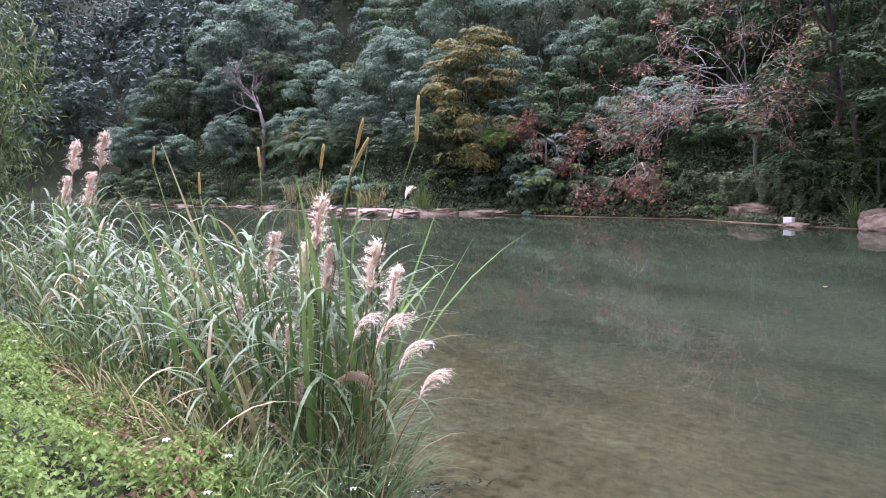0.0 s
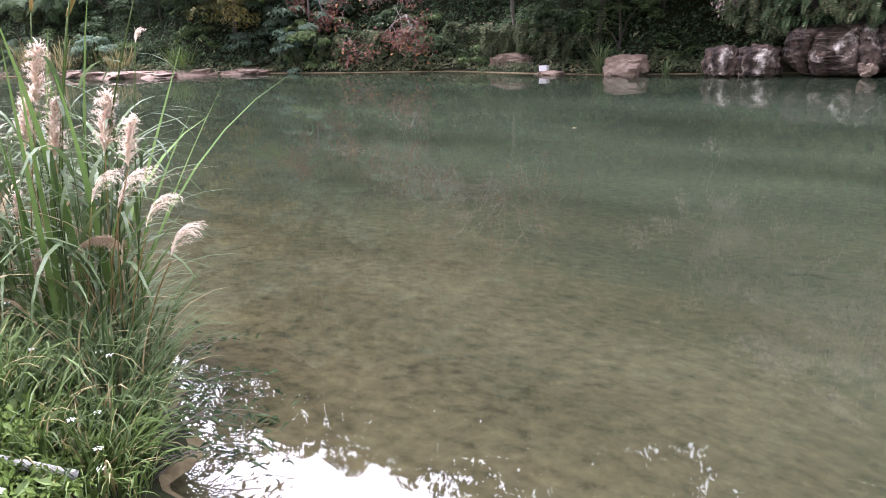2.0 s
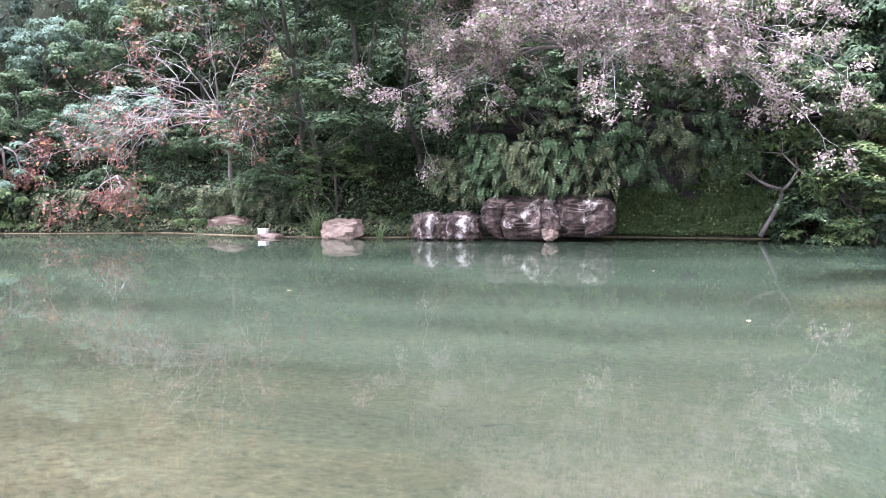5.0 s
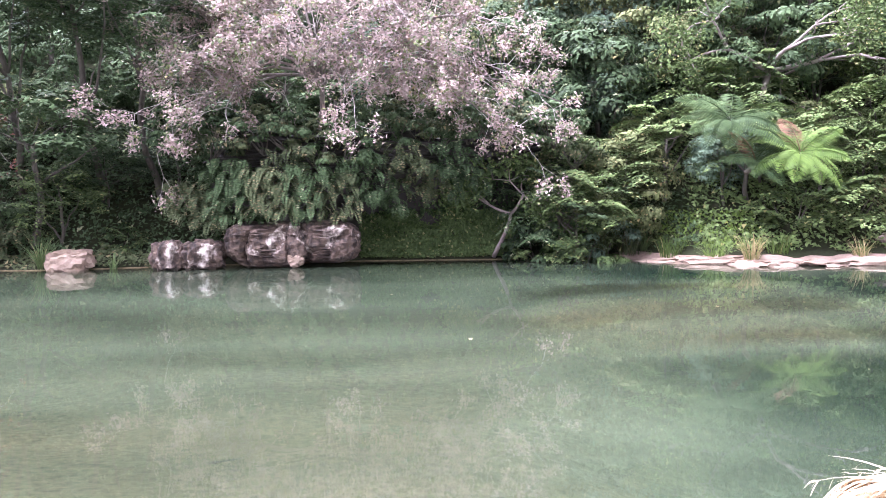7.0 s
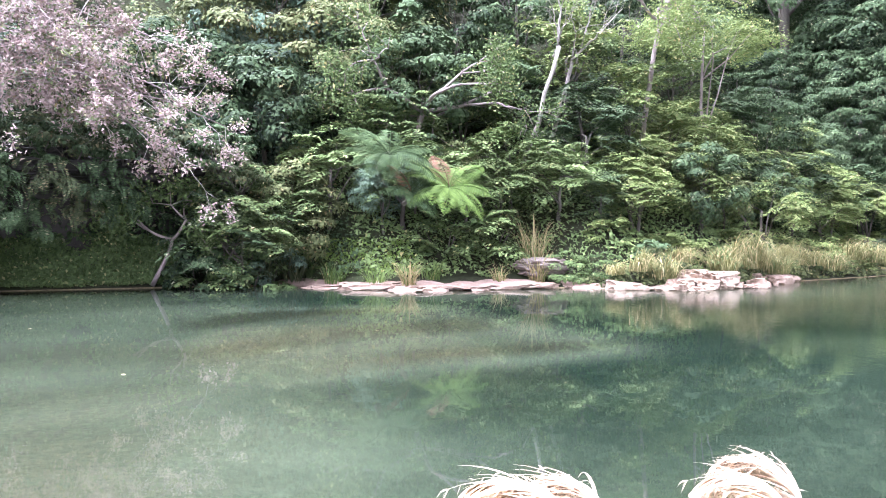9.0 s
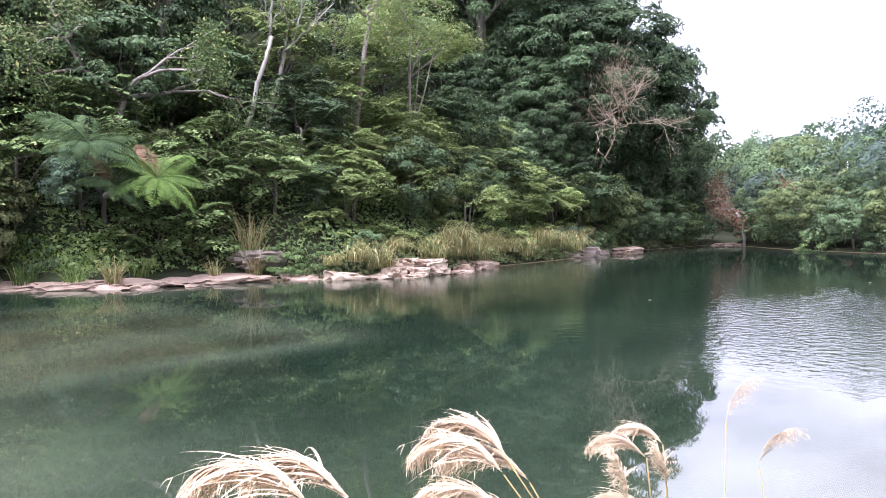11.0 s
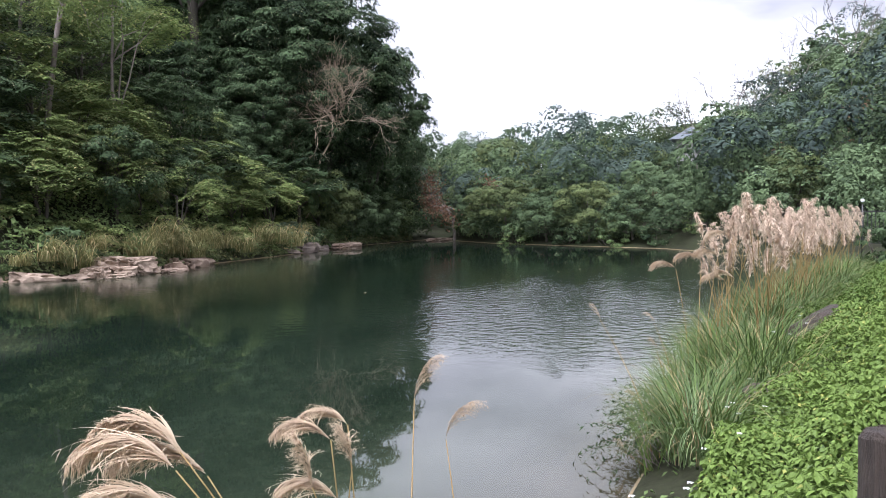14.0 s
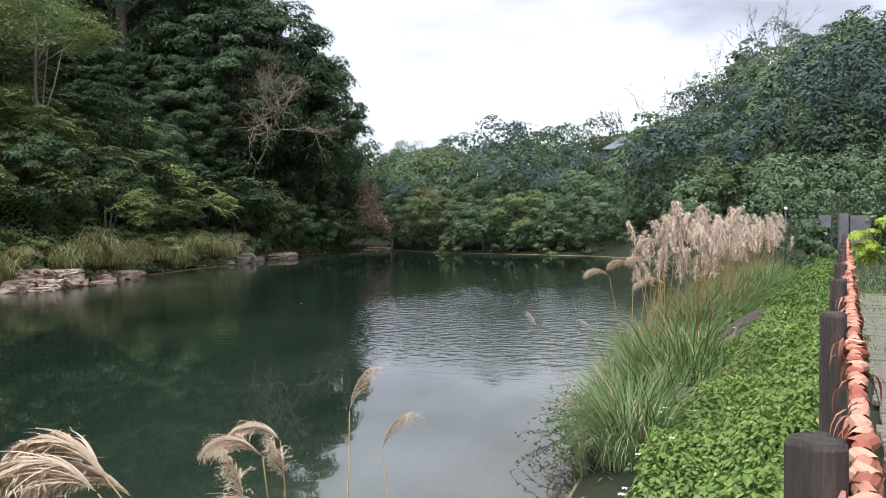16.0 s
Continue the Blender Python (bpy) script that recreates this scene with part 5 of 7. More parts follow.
def slab_run(x0, x1, n, mat, label, seed, d=(-0.3, 0.5), size=(0.7, 1.6), high=(0.10, 0.24), flat=0.3):
    r = np.random.default_rng(seed)
    for i in range(n):
        x = x0 + (x1 - x0) * (i + 0.5) / n + r.normal(0, 0.2)
        y = far_y(x) + r.uniform(*d)
        s = r.uniform(size[0] * 0.45, size[1])
        h = r.uniform(*high) * min(1, 0.4 + 0.6 * s)
        ob = rock("shore_rock", (x, y, h * 0.2), (s, s * r.uniform(0.4, 0.75), h), mat, label, seed * 10 + i, 3, flat, r.normal(0, 25), 0.42)
        ob.rotation_euler[1] = r.normal(0, 0.06)


rock("boulder", (-6.9, 28.4, 0.45), (0.62, 0.6, 0.62), M_ROCK_STAINED, "rounded pale-stained boulder at the waterline", 11)
rock("boulder", (-5.75, 28.5, 0.45), (0.75, 0.7, 0.58), M_ROCK_STAINED, "rounded brown boulder with pale stains", 12)
def layered_ledge(at, size, mat, label, seed, turn=0.0):
    """A long block of bedded rock: blunt ends, stepped layers, an undercut foot and a broken top edge."""
    bm = bmesh.new()
    bmesh.ops.create_icosphere(bm, subdivisions=6, radius=1)
    o = Vector((seed * 2.1, seed * 0.9, seed * 1.7))
    for v in bm.verts:
        d = v.co.normalized()
        p = Vector([math.copysign(abs(c) ** e, c) for c, e in zip(d, (0.42, 0.5, 0.55))])
        q = Vector((p.x * size[0], p.y * size[1], p.z * size[2]))
        bed = q.z * 3.7 + 1.6 * noise.noise(q * 0.9 + o)
        out = 0.045 * (abs((bed % 1.0) - 0.5) * 2) ** 3 + 0.24 * noise.noise(q * 0.9 + o) + 0.11 * noise.noise(q * 3.1 + o) + 0.05 * noise.noise(q * 9 + o)
        crack = noise.voronoi(Vector((q.x * 0.75, q.y * 0.75, q.z * 0.45)) + o)[0]
        out -= 0.14 * math.exp(-(crack[1] - crack[0]) * 14)
        under = 0.28 * max(0.0, -p.z) ** 1.5
        v.co = (q.x * (1 - 0.4 * under) + d.x * out, q.y * (1 - under) + d.y * out * 1.6, q.z + 0.16 * noise.noise(Vector((q.x * 0.8, q.y * 0.5, 3.0)) + o) * max(0.0, p.z))
    ob = part("rock_ledge", bm, mat)
    ob.location, ob.rotation_euler = at, (0, 0, radians(turn))
    return tagged(ob, label, "rock", "shore rocks")


layered_ledge((-3.55, 28.95, 0.80), (1.45, 1.0, 0.80), M_ROCK_STAINED, "long layered sandstone block with white lime stains", 13, 3)
layered_ledge((-1.55, 29.2, 0.86), (1.15, 1.0, 0.76), M_ROCK_STAINED, "dark layered rock block with white streaks", 17, -4)
rock("boulder", (-2.55, 28.25, 0.28), (0.3, 0.3, 0.26), M_ROCK, "small pinkish stone wedged under the ledge", 15)
rock("boulder", (-10.4, 28.6, 0.25), (0.85, 0.6, 0.5), M_ROCK, "pinkish sandstone boulder at the waterline", 16)
rock("boulder", (-15.8, 30.0, 0.25), (1.1, 0.6, 0.5), M_ROCK, "brown boulder under hanging grass", 17)
rock("boulder", (-13.3, 28.3, 0.02), (0.55, 0.4, 0.14), M_ROCK, "small flat rock in the water", 18)
rock("boulder", (18.9, 27.3, 0.75), (1.1, 0.8, 0.42), M_ROCK_DARK, "dark overhanging rock under the grass", 19)
slab_run(-39, -28.2, 12, M_ROCK, "flat pinkish sandstone slab along the shore", 3, (-0.3, 0.4), (0.9, 1.8), (0.16, 0.34))
slab_run(10.8, 19.5, 15, M_ROCK, "flat pinkish sandstone slab along the shore", 4, (-0.3, 0.5), (0.7, 1.4), (0.12, 0.26))
slab_run(20.4, 22.6, 5, M_ROCK_PALE, "pale sandstone rock at the waterline", 5, (-0.25, 0.5), (0.4, 0.85), (0.2, 0.35), 0.12)
for i, (x, y, z, a, b, h, turn) in enumerate([(23.0, 23.9, 0.15, 0.75, 0.5, 0.34, 20), (23.9, 23.7, 0.16, 0.55, 0.45, 0.30, -15), (24.9, 24.0, 0.34, 1.0, 0.6, 0.42, 12), (24.1, 24.5, 0.45, 0.8, 0.6, 0.36, 40), (25.4, 23.9, 0.1, 0.5, 0.35, 0.2, 5), (23.3, 23.3, 0.02, 0.6, 0.4, 0.14, -8)]):
    rock("shore_rock", (x, y, z), (a, b, h), M_ROCK_PALE, "pale cream sandstone block of a pile at the waterline", 410 + i, 4, 0.3, turn, 0.34)
slab_run(25, 31, 11, M_ROCK, "weathered rock at the foot of the bank", 6, (-0.2, 0.6), (0.4, 0.8), (0.2, 0.5), 0.1)
slab_run(40, 47, 6, M_ROCK_DARK, "dark rock under the overhanging bank", 7, (-0.2, 0.6), (0.5, 1.1), (0.25, 0.6), 0.1)
slab_run(-57, -44, 6, M_ROCK, "pale shore rock below the wood", 8, (-0.2, 0.4), (0.6, 1.2), (0.12, 0.22))
rock("shore_rock", (26.6, 23.7, 0.02), (0.75, 0.3, 0.13), M_ROCK, "flat rock lying in the water", 81)
rock("shore_rock", (49, 29.4, 0.1), (1.6, 0.8, 0.35), M_ROCK, "flat pale rock jutting into the river", 82)
rock("shore_rock", (69, 31.5, 0.0), (2.2, 1.0, 0.25), M_ROCK, "pale gravel bar at the far bend", 83)

def sand_bank(x0, x1, seed, label):
    """A low strip of sand along the far shore, with a ragged, rounded edge."""
    xs = np.arange(x0, x1 + 0.01, 0.25)
    rows = np.linspace(0, 1, 9)
    V = []
    for x in xs:
        end = min(1, (x - x0) / 1.2, (x1 - x) / 1.2)
        wob = 0.22 * math.sin(1.7 * x + seed) + 0.13 * math.sin(4.3 * x + 2 * seed)
        for u in rows:
            d = -0.45 + wob + 1.9 * u
            h = -0.10 + (0.30 * math.sin(math.pi * min(1, u * 0.75)) ** 0.7 + 0.05 * noise.noise(Vector((x * 0.9, d * 1.7, seed)))) * max(0.0, end) ** 0.5
            V.append((x, far_y(x) + d, h + 0.12 * u))
    k = len(rows)
    F = [(i * k + j, (i + 1) * k + j, (i + 1) * k + j + 1, i * k + j + 1) for i in range(len(xs) - 1) for j in range(k - 1)]
    return tagged(mesh_object("sand_bank", V, F, M_SAND, True), label, "sand", kind="structure")


sand_bank(8.8, 20.6, 1.0, "pinkish sandy shore strip under the woods")
sand_bank(-40.5, -27.6, 2.0, "pinkish sandy shore strip under the dark wood")

# the overhang behind the ledge, its shade put into the near-black rock, grown over on top
rock("overhang_rock", (-1.5, 31.5, 4.3), (4.8, 2.1, 0.75), M_CLIFF, "overhanging rock shelf above the hollow, its shade put into the colour", 101, 5, 0.2, 0, 0.3)
rock("overhang_rock", (4.6, 32.7, 4.1), (3.4, 1.6, 0.7), M_CLIFF, "overhanging rock shelf above the hollow, its shade put into the colour", 102, 5, 0.2, 4, 0.3)
rock("cliff_rock", (0.5, 33.0, 1.9), (6.5, 1.3, 2.6), M_CLIFF, "rock wall in the hollow, coloured near black for its shade", 103, 5, 0.0, 0, 0.3)
top_rng = np.random.default_rng(61)
top_bush = [make_bush("bush", 811, (1.3, 1.1, 0.9), 26, 120, 0.13, M_LEAF["deep"], "dark green bush growing on the rock shelf"), make_bush("bush", 812, (1.2, 1.0, 0.9), 24, 120, 0.12, M_LEAF["hang"], "dark bush growing on the rock shelf")]
for i, x in enumerate([*np.arange(-6.6, -0.6, 0.95), 5.9, 6.8, 7.6]):
    b = copy_thing(top_bush[i % 2], pose(x, 29.15 + 0.3 * max(0, x + 1) * 0.5 + top_rng.uniform(-0.3, 0.5), 3.75 + top_rng.uniform(-0.2, 0.7), 0, 0, top_rng.uniform(0, 360)))
for i, x in enumerate(np.arange(0.2, 6.0, 0.85)):
    copy_thing(top_bush[i % 2], pose(x, 30.4 + top_rng.uniform(-0.2, 0.5), 4.35 + top_rng.uniform(-0.1, 0.5), 0, 0, top_rng.uniform(0, 360)))
for b in top_bush:
    remove(b)

# the white crate left on the shore
crate = thing("crate", (-13.55, 28.3, 0.02), "small white plastic crate standing at the waterline", "crate")
for nm, sz, at in [("wall", (0.44, 0.02, 0.40), (0, -0.16, 0.2)), ("wall", (0.44, 0.02, 0.40), (0, 0.16, 0.2)), ("wall", (0.02, 0.32, 0.40), (-0.21, 0, 0.2)), ("wall", (0.02, 0.32, 0.40), (0.21, 0, 0.2)),
                   ("bottom", (0.42, 0.32, 0.02), (0, 0, 0.01)), ("rim", (0.48, 0.36, 0.035), (0, 0, 0.41))]:
    bm = bmesh.new()
    bmesh.ops.create_cube(bm, size=1, matrix=Matrix.Translation(at) @ Matrix.Diagonal((*sz, 1)))
    bmesh.ops.bevel(bm, geom=bm.edges[:], offset=0.006, segments=2, affect="EDGES")
    part(nm, bm, M_WHITE, crate)
crate.scale = (0.72, 0.72, 0.72)


# ---------------------------------------------------------------- near bank: plants
def near_edge(x):
    return float(np.interp(x, NEAR_X, NEAR_Y))


def fence_y(x):
    return -0.07 + FENCE_SLOPE * (x - 3.39)


brng = np.random.default_rng(19)


def herbs(name, x0, x1, count, leaf, mat, label, shy=0.0, low=0.04, high=0.30, inner=0.12):
    """Low leafy herbs on the near bank between the path and the water: small sprigs of several leaves."""
    n = count // 7
    x = brng.uniform(x0, x1, n)
    e = np.interp(x, NEAR_X, NEAR_Y)
    f = fence_y(x) + inner
    y = f + (e - 0.05 - shy - f) * brng.uniform(0, 1, n)
    lump = 0.5 + 0.5 * np.sin(x * 2.3 + 2 * np.sin(y * 2.9)) * np.cos(y * 3.1 - x * 1.1)
    h = (low + (high - low) * lump) * brng.uniform(0.5, 1.2, n)
    c0 = np.stack([x, y, ground_z(x, y) + h], 1)
    a = brng.uniform(0, 2 * math.pi, (n, 7))
    al = np.stack([np.cos(a), np.sin(a), brng.uniform(-0.5, 0.1, (n, 7))], -1)
    s = leaf * brng.uniform(0.6, 1.35, (n, 7))
    c = c0[:, None] + al * s[..., None] * 0.62 - np.array([0, 0, 1]) * (np.arange(7) // 3)[None, :, None] * 0.045
    nor = unit(np.array([0, 0, 1.0]) + 0.45 * al + brng.normal(0, 0.22, (n, 7, 3)))
    s = s.reshape(-1)
    ob = leaf_cloud(name, c.reshape(-1, 3), al.reshape(-1, 3), nor.reshape(-1, 3), s, s * 0.58, mat, 0.12)
    return tagged(ob, label, "herbs", kind="stuff")


herbs("herbs", -7.5, 2.0, 80000, 0.036, M_LEAF["herb"], "low bright green herbs covering the near bank", 0.9, 0.05, 0.34, -1.2)
herbs("herbs", 2.0, 14.0, 105000, 0.05, M_LEAF["herb"], "low bright green herbs on the slope below the fence", 0.45, 0.04, 0.30)
herbs("herbs", 14.0, 34.0, 40000, 0.065, M_LEAF["herb"], "bright green herbs along the riverside fence", 0.7, 0.03, 0.24)
herbs("herbs", -7.5, 9.0, 9000, 0.065, M_LEAF["fresh"], "darker small herbs near the waterline", 0.0, 0.03, 0.22)
herbs("herbs", -5.6, -0.6, 15000, 0.042, M_LEAF["herb"], "small herbs and seedlings along the water's edge", 0.25, 0.03, 0.2, 1.0)
herbs("dead_leaves", -6.5, -2.0, 2200, 0.04, M_LEAF["brown"], "withered brown leaves among the herbs", 0.9, 0.1, 0.3, 0.8)

# short grass of the lawn beyond the boards and on the bank
k = 16000
lx = brng.uniform(9, 46, k)
ly = fence_y(lx) - brng.uniform(0.15, 9, k)
lv, lf = blade_arrays(np.stack([lx, ly, ground_z(lx, ly) - 0.01], 1), brng.uniform(0, 6.28, k), brng.uniform(0.05, 0.16, k), brng.uniform(0.012, 0.03, k), np.radians(brng.uniform(45, 85, k)), np.radians(brng.uniform(-10, 50, k)), 2)
tagged(mesh_object("lawn_grass", lv, lf, M_LEAF["lawn"]), "short bright green lawn grass beside the boards", "grass", kind="stuff")
k = 9000
lx = brng.uniform(12, 40, k)
ly = fence_y(lx) + brng.uniform(0.1, 1.3, k)
lv, lf = blade_arrays(np.stack([lx, ly, ground_z(lx, ly) - 0.01], 1), brng.uniform(0, 6.28, k), brng.uniform(0.08, 0.26, k), brng.uniform(0.01, 0.025, k), np.radians(brng.uniform(45, 85, k)), np.radians(brng.uniform(-30, 50, k)), 3)
tagged(mesh_object("bank_grass", lv, lf, M_LEAF["lawn"]), "fresh grass along the fence", "grass", kind="stuff")

# small white daisies over the herbs
PET = []
for i in range(5):
    a = 2 * math.pi * i / 5
    PET.append((math.cos(a), math.sin(a)))
fc, fn, fa = [], [], []
for i in range(90):
    x = brng.uniform(-6.5, 1.0) if i < 45 else 4.5 + 11 * brng.uniform(0, 1) ** 1.5
    f0 = fence_y(x) + (0.2 if i >= 45 else -0.6)
    y = f0 + (near_edge(x) - 0.1 - f0) * brng.uniform(0.25, 1) ** 0.6
    p = np.array([x, y, gz(x, y) + brng.uniform(0.22, 0.42)])
    tilt = brng.normal(0, 0.25, 3)
    for cx, cy in PET:
        d = np.array([cx, cy, 0.1]) + tilt * 0.3
        fc.append(p + d * 0.014)
        fa.append(d)
        fn.append(np.array([0, 0, 1.0]) + tilt)
n = len(fc)
tagged(leaf_cloud("daisies", np.array(fc), np.array(fa), unit(np.array(fn)), np.full(n, 0.022), np.full(n, 0.014), M_LEAF["petal"]), "small white daisies above the herbs", "flowers", kind="stuff")


def plume_mesh(seed, mat, length, strands, droop, wind, fluff, strand_len, wide=0.0075, hairs=6, rise=86):
    """A feathery grass head: an axis that bends to one side (local +x) with many thin drooping strands."""
    r = np.random.default_rng(seed)
    t = r.uniform(0.02, 1.0, strands)
    p_axis = math.radians(rise) - wind * np.linspace(0, 1, 30) ** 1.2
    ax = np.cumsum(np.cos(p_axis)) * length / 30
    az = np.cumsum(np.sin(p_axis)) * length / 30
    idx_t = (t * 29).astype(int)
    base = np.stack([ax[idx_t], r.normal(0, 0.004, strands), az[idx_t]], 1)
    azim = r.normal(0, fluff, strands)
    p0 = p_axis[idx_t] - r.uniform(0.05, 0.5, strands)
    p1 = p0 - droop * r.uniform(0.7, 1.25, strands)
    ln = strand_len * r.uniform(0.65, 1.15, strands) * (1.1 - 0.55 * t)
    v, f = blade_arrays(base, azim, ln, np.full(strands, wide), p0, p1, 7, 1.0)
    # fine hairs along the strands
    m = strands * hairs
    pick = r.integers(0, strands, m)
    along = r.integers(1, 7, m)
    pos = v.reshape(strands, 8, 2, 3)[pick, along].mean(1)
    hv, hf = blade_arrays(pos, azim[pick] + r.normal(0, 0.9, m), r.uniform(0.018, 0.042, m), np.full(m, 0.006), p0[pick] - r.uniform(0.0, 1.4, m), p0[pick] - r.uniform(1.0, 2.4, m), 2)
    me = bpy.data.meshes.new("plume")
    me.from_pydata(np.concatenate([v, hv]).tolist(), [], f.tolist() + (hf + len(v)).tolist())
    me.materials.append(mat)
    return me


FAN = [plume_mesh(200 + i, M_LEAF["plume"], 0.33, 150, 1.1, 1.35, 0.30, 0.28, 0.011, 7, 52) for i in range(3)]
FAN_PINK = [plume_mesh(210 + i, M_LEAF["plume_pink"], 0.24, 44, 1.2, 0.9, 0.3, 0.22) for i in range(2)]
SLIM = [plume_mesh(215 + i, M_LEAF["plume"], 0.30, 60, 1.1, 0.75 + 0.4 * i, 0.25, 0.2) for i in range(2)]
FLUFF = [plume_mesh(220 + i, M_LEAF["plume_pink"], 0.34, 210, 1.7, 0.25, 1.5, 0.12, 0.013) for i in range(3)]
FLUFF_TAN = [plume_mesh(230 + i, M_LEAF["plume"], 0.36, 120, 1.6, 0.5, 0.9, 0.19) for i in range(3)]


LIGHT = [plume_mesh(240 + i, M_LEAF["plume_tan"], 0.44, 120, 2.5, 0.55, 1.1, 0.16, 0.020, 2, 84) for i in range(4)]


def stem_curve(root, tip, r0=0.006, r1=0.003, sag=0.12):
    root, tip = np.array(root, float), np.array(tip, float)
    out = []
    for i in range(9):
        t = i / 8
        p = root + (tip - root) * t
        hor = (tip - root) * np.array([1, 1, 0])
        p = p - hor * sag * math.sin(math.pi * t) * 2.0
        out.append((p, r0 + (r1 - r0) * t))
    return out


def plume_stem(parent, root, tip, mesh, turn, size=1.0, stem_mat=None, lean=0.0):
    """A stem from root to tip (relative to its plant) that carries a plume turned to the azimuth turn, in degrees."""
    st = tubes("stem", [stem_curve(root, tip)], stem_mat or M_LEAF["stem"], 5)
    st.parent = parent
    pl = new("plume", mesh)
    pl.parent = st
    pl.location, pl.rotation_euler, pl.scale = tip, (0, radians(lean), radians(turn)), (size, size, size)
    return st


def cane_foliage(name, r, canes, spread, height, leaf, width, mat, per=8, tilt=0.16, stretch=1.0):
    """Upright canes with long leaves that arch away from them in turn."""
    a = r.uniform(0, 2 * math.pi, canes)
    rad = spread * np.sqrt(r.uniform(0, 1, canes))
    root = np.stack([rad * np.cos(a) * stretch, rad * np.sin(a), np.zeros(canes)], 1)
    way = np.stack([np.cos(a) * np.abs(r.normal(0, tilt, canes)), np.sin(a) * np.abs(r.normal(0, tilt, canes)), np.ones(canes)], 1)
    h = height * r.uniform(0.6, 1.15, canes)
    t = np.linspace(0.18, 1.0, per)[None, :] + r.normal(0, 0.03, (canes, per))
    base = (root[:, None] + way[:, None] * (h[:, None] * t)[..., None]).reshape(-1, 3)
    az = (a[:, None] + np.arange(per)[None] * 2.6 + r.normal(0, 0.5, (canes, per))).reshape(-1)
    ln = (leaf * (0.75 + 0.5 * np.sin(math.pi * np.clip(t, 0, 1))) * r.uniform(0.7, 1.2, (canes, per))).reshape(-1)
    k = len(base)
    p0 = np.radians(r.uniform(48, 78, k))
    p1 = np.radians(r.uniform(-85, -5, k))
    v, f = blade_arrays(base, az, ln, width * r.uniform(0.7, 1.25, k), p0, p1, 7, 0.9)
    cv, cf = tube_arrays([[(root[q], 0.006), (root[q] + way[q] * h[q] * 0.5, 0.005), (root[q] + way[q] * h[q], 0.002)] for q in range(canes)], 4)
    me = bpy.data.meshes.new(name)
    me.from_pydata(v.tolist() + list(cv), [], f.tolist() + [tuple(u + len(v) for u in q) for q in cf])
    me.materials.append(mat)
    return new(name, me)


def reed(at, n, spread, height, mat, label, seed, width=0.02, droop=(-1.2, 0.0), broad=0, name="reed_clump", stretch=1.0, lean=None):
    r = np.random.default_rng(seed)
    t = thing(name, at, label, "reeds", "reed clumps")
    if broad:
        part_of(cane_foliage("foliage", r, n // 9, spread, height * 0.82, height * 0.42, width, mat, 8, 0.16, stretch), t)
        part_of(tuft_object("undergrowth", r, n // 2, spread * 0.85, height * 0.42, width * 0.8, mat, droop, lean, 6, stretch), t)
        part_of(tuft_object("broad_foliage", r, broad, spread * 0.9, height * 1.16, width * 1.5, M_LEAF["lawn"], (-0.1, 0.5), None, 7), t, "broad upright green leaves")
    else:
        part_of(tuft_object("foliage", r, n, spread, height, width, mat, droop, lean, 6, stretch), t)
        part_of(tuft_object("dry_foliage", r, max(6, n // 9), spread, height * 0.9, width * 0.8, M_LEAF["dry"], droop, lean, 6, stretch), t, "withered straw-coloured blades")
    return t


# the big clump at the start of the walk, rooted in the shallow edge
A = (-3.9, 3.0, 0.05)
reedA = reed(A, 330, 0.5, 1.9, M_LEAF["blade_pale"], "tall clump of reed grass with pink plumes at the waterline", 301, 0.038, (-1.9, -0.5), 34)
for x, y, z, m, turn, s in [(-4.38, 2.95, 1.51, FLUFF[0], 40, 1.00), (-3.71, 2.95, 1.76, FLUFF[1], 60, 1.05), (-3.92, 2.95, 1.48, FLUFF[2], 60, 1.00), (-3.61, 2.95, 1.45, FLUFF[0], 90, 1.05), (-3.10, 2.95, 1.52, FLUFF[1], 80, 1.00),
                            (-2.65, 2.78, 1.51, FLUFF[2], 60, 0.75), (-2.80, 2.78, 1.26, FAN_PINK[0], 55, 1.05), (-2.58, 2.78, 1.18, FAN_PINK[1], 48, 0.90), (-2.41, 2.78, 1.06, FAN_PINK[0], 50, 0.85), (-5.33, 2.78, 1.10, FAN_PINK[1], 60, 1.30),
                            (-4.54, 2.78, 1.17, FLUFF[1], 120, 0.70), (-5.79, 2.78, 0.63, FAN[0], 55, 0.80), (-3.83, 2.78, 1.10, FLUFF[2], 90, 0.55), (-3.73, 2.78, 0.73, FLUFF[0], 100, 0.60), (-3.27, 2.78, 0.98, FAN[1], 60, 0.70),
                            (-3.03, 2.78, 1.27, FAN_PINK[0], 50, 0.90), (-6.12, 2.78, 0.51, FAN[2], 80, 0.70)]:
    rx = A[0] + 0.15 + (x - A[0]) * 0.4 + brng.normal(0, 0.1)
    plume_stem(reedA, (rx - A[0], brng.normal(-0.1, 0.12), 0), (x - A[0], y - A[1], z - A[2]), m, turn, s)
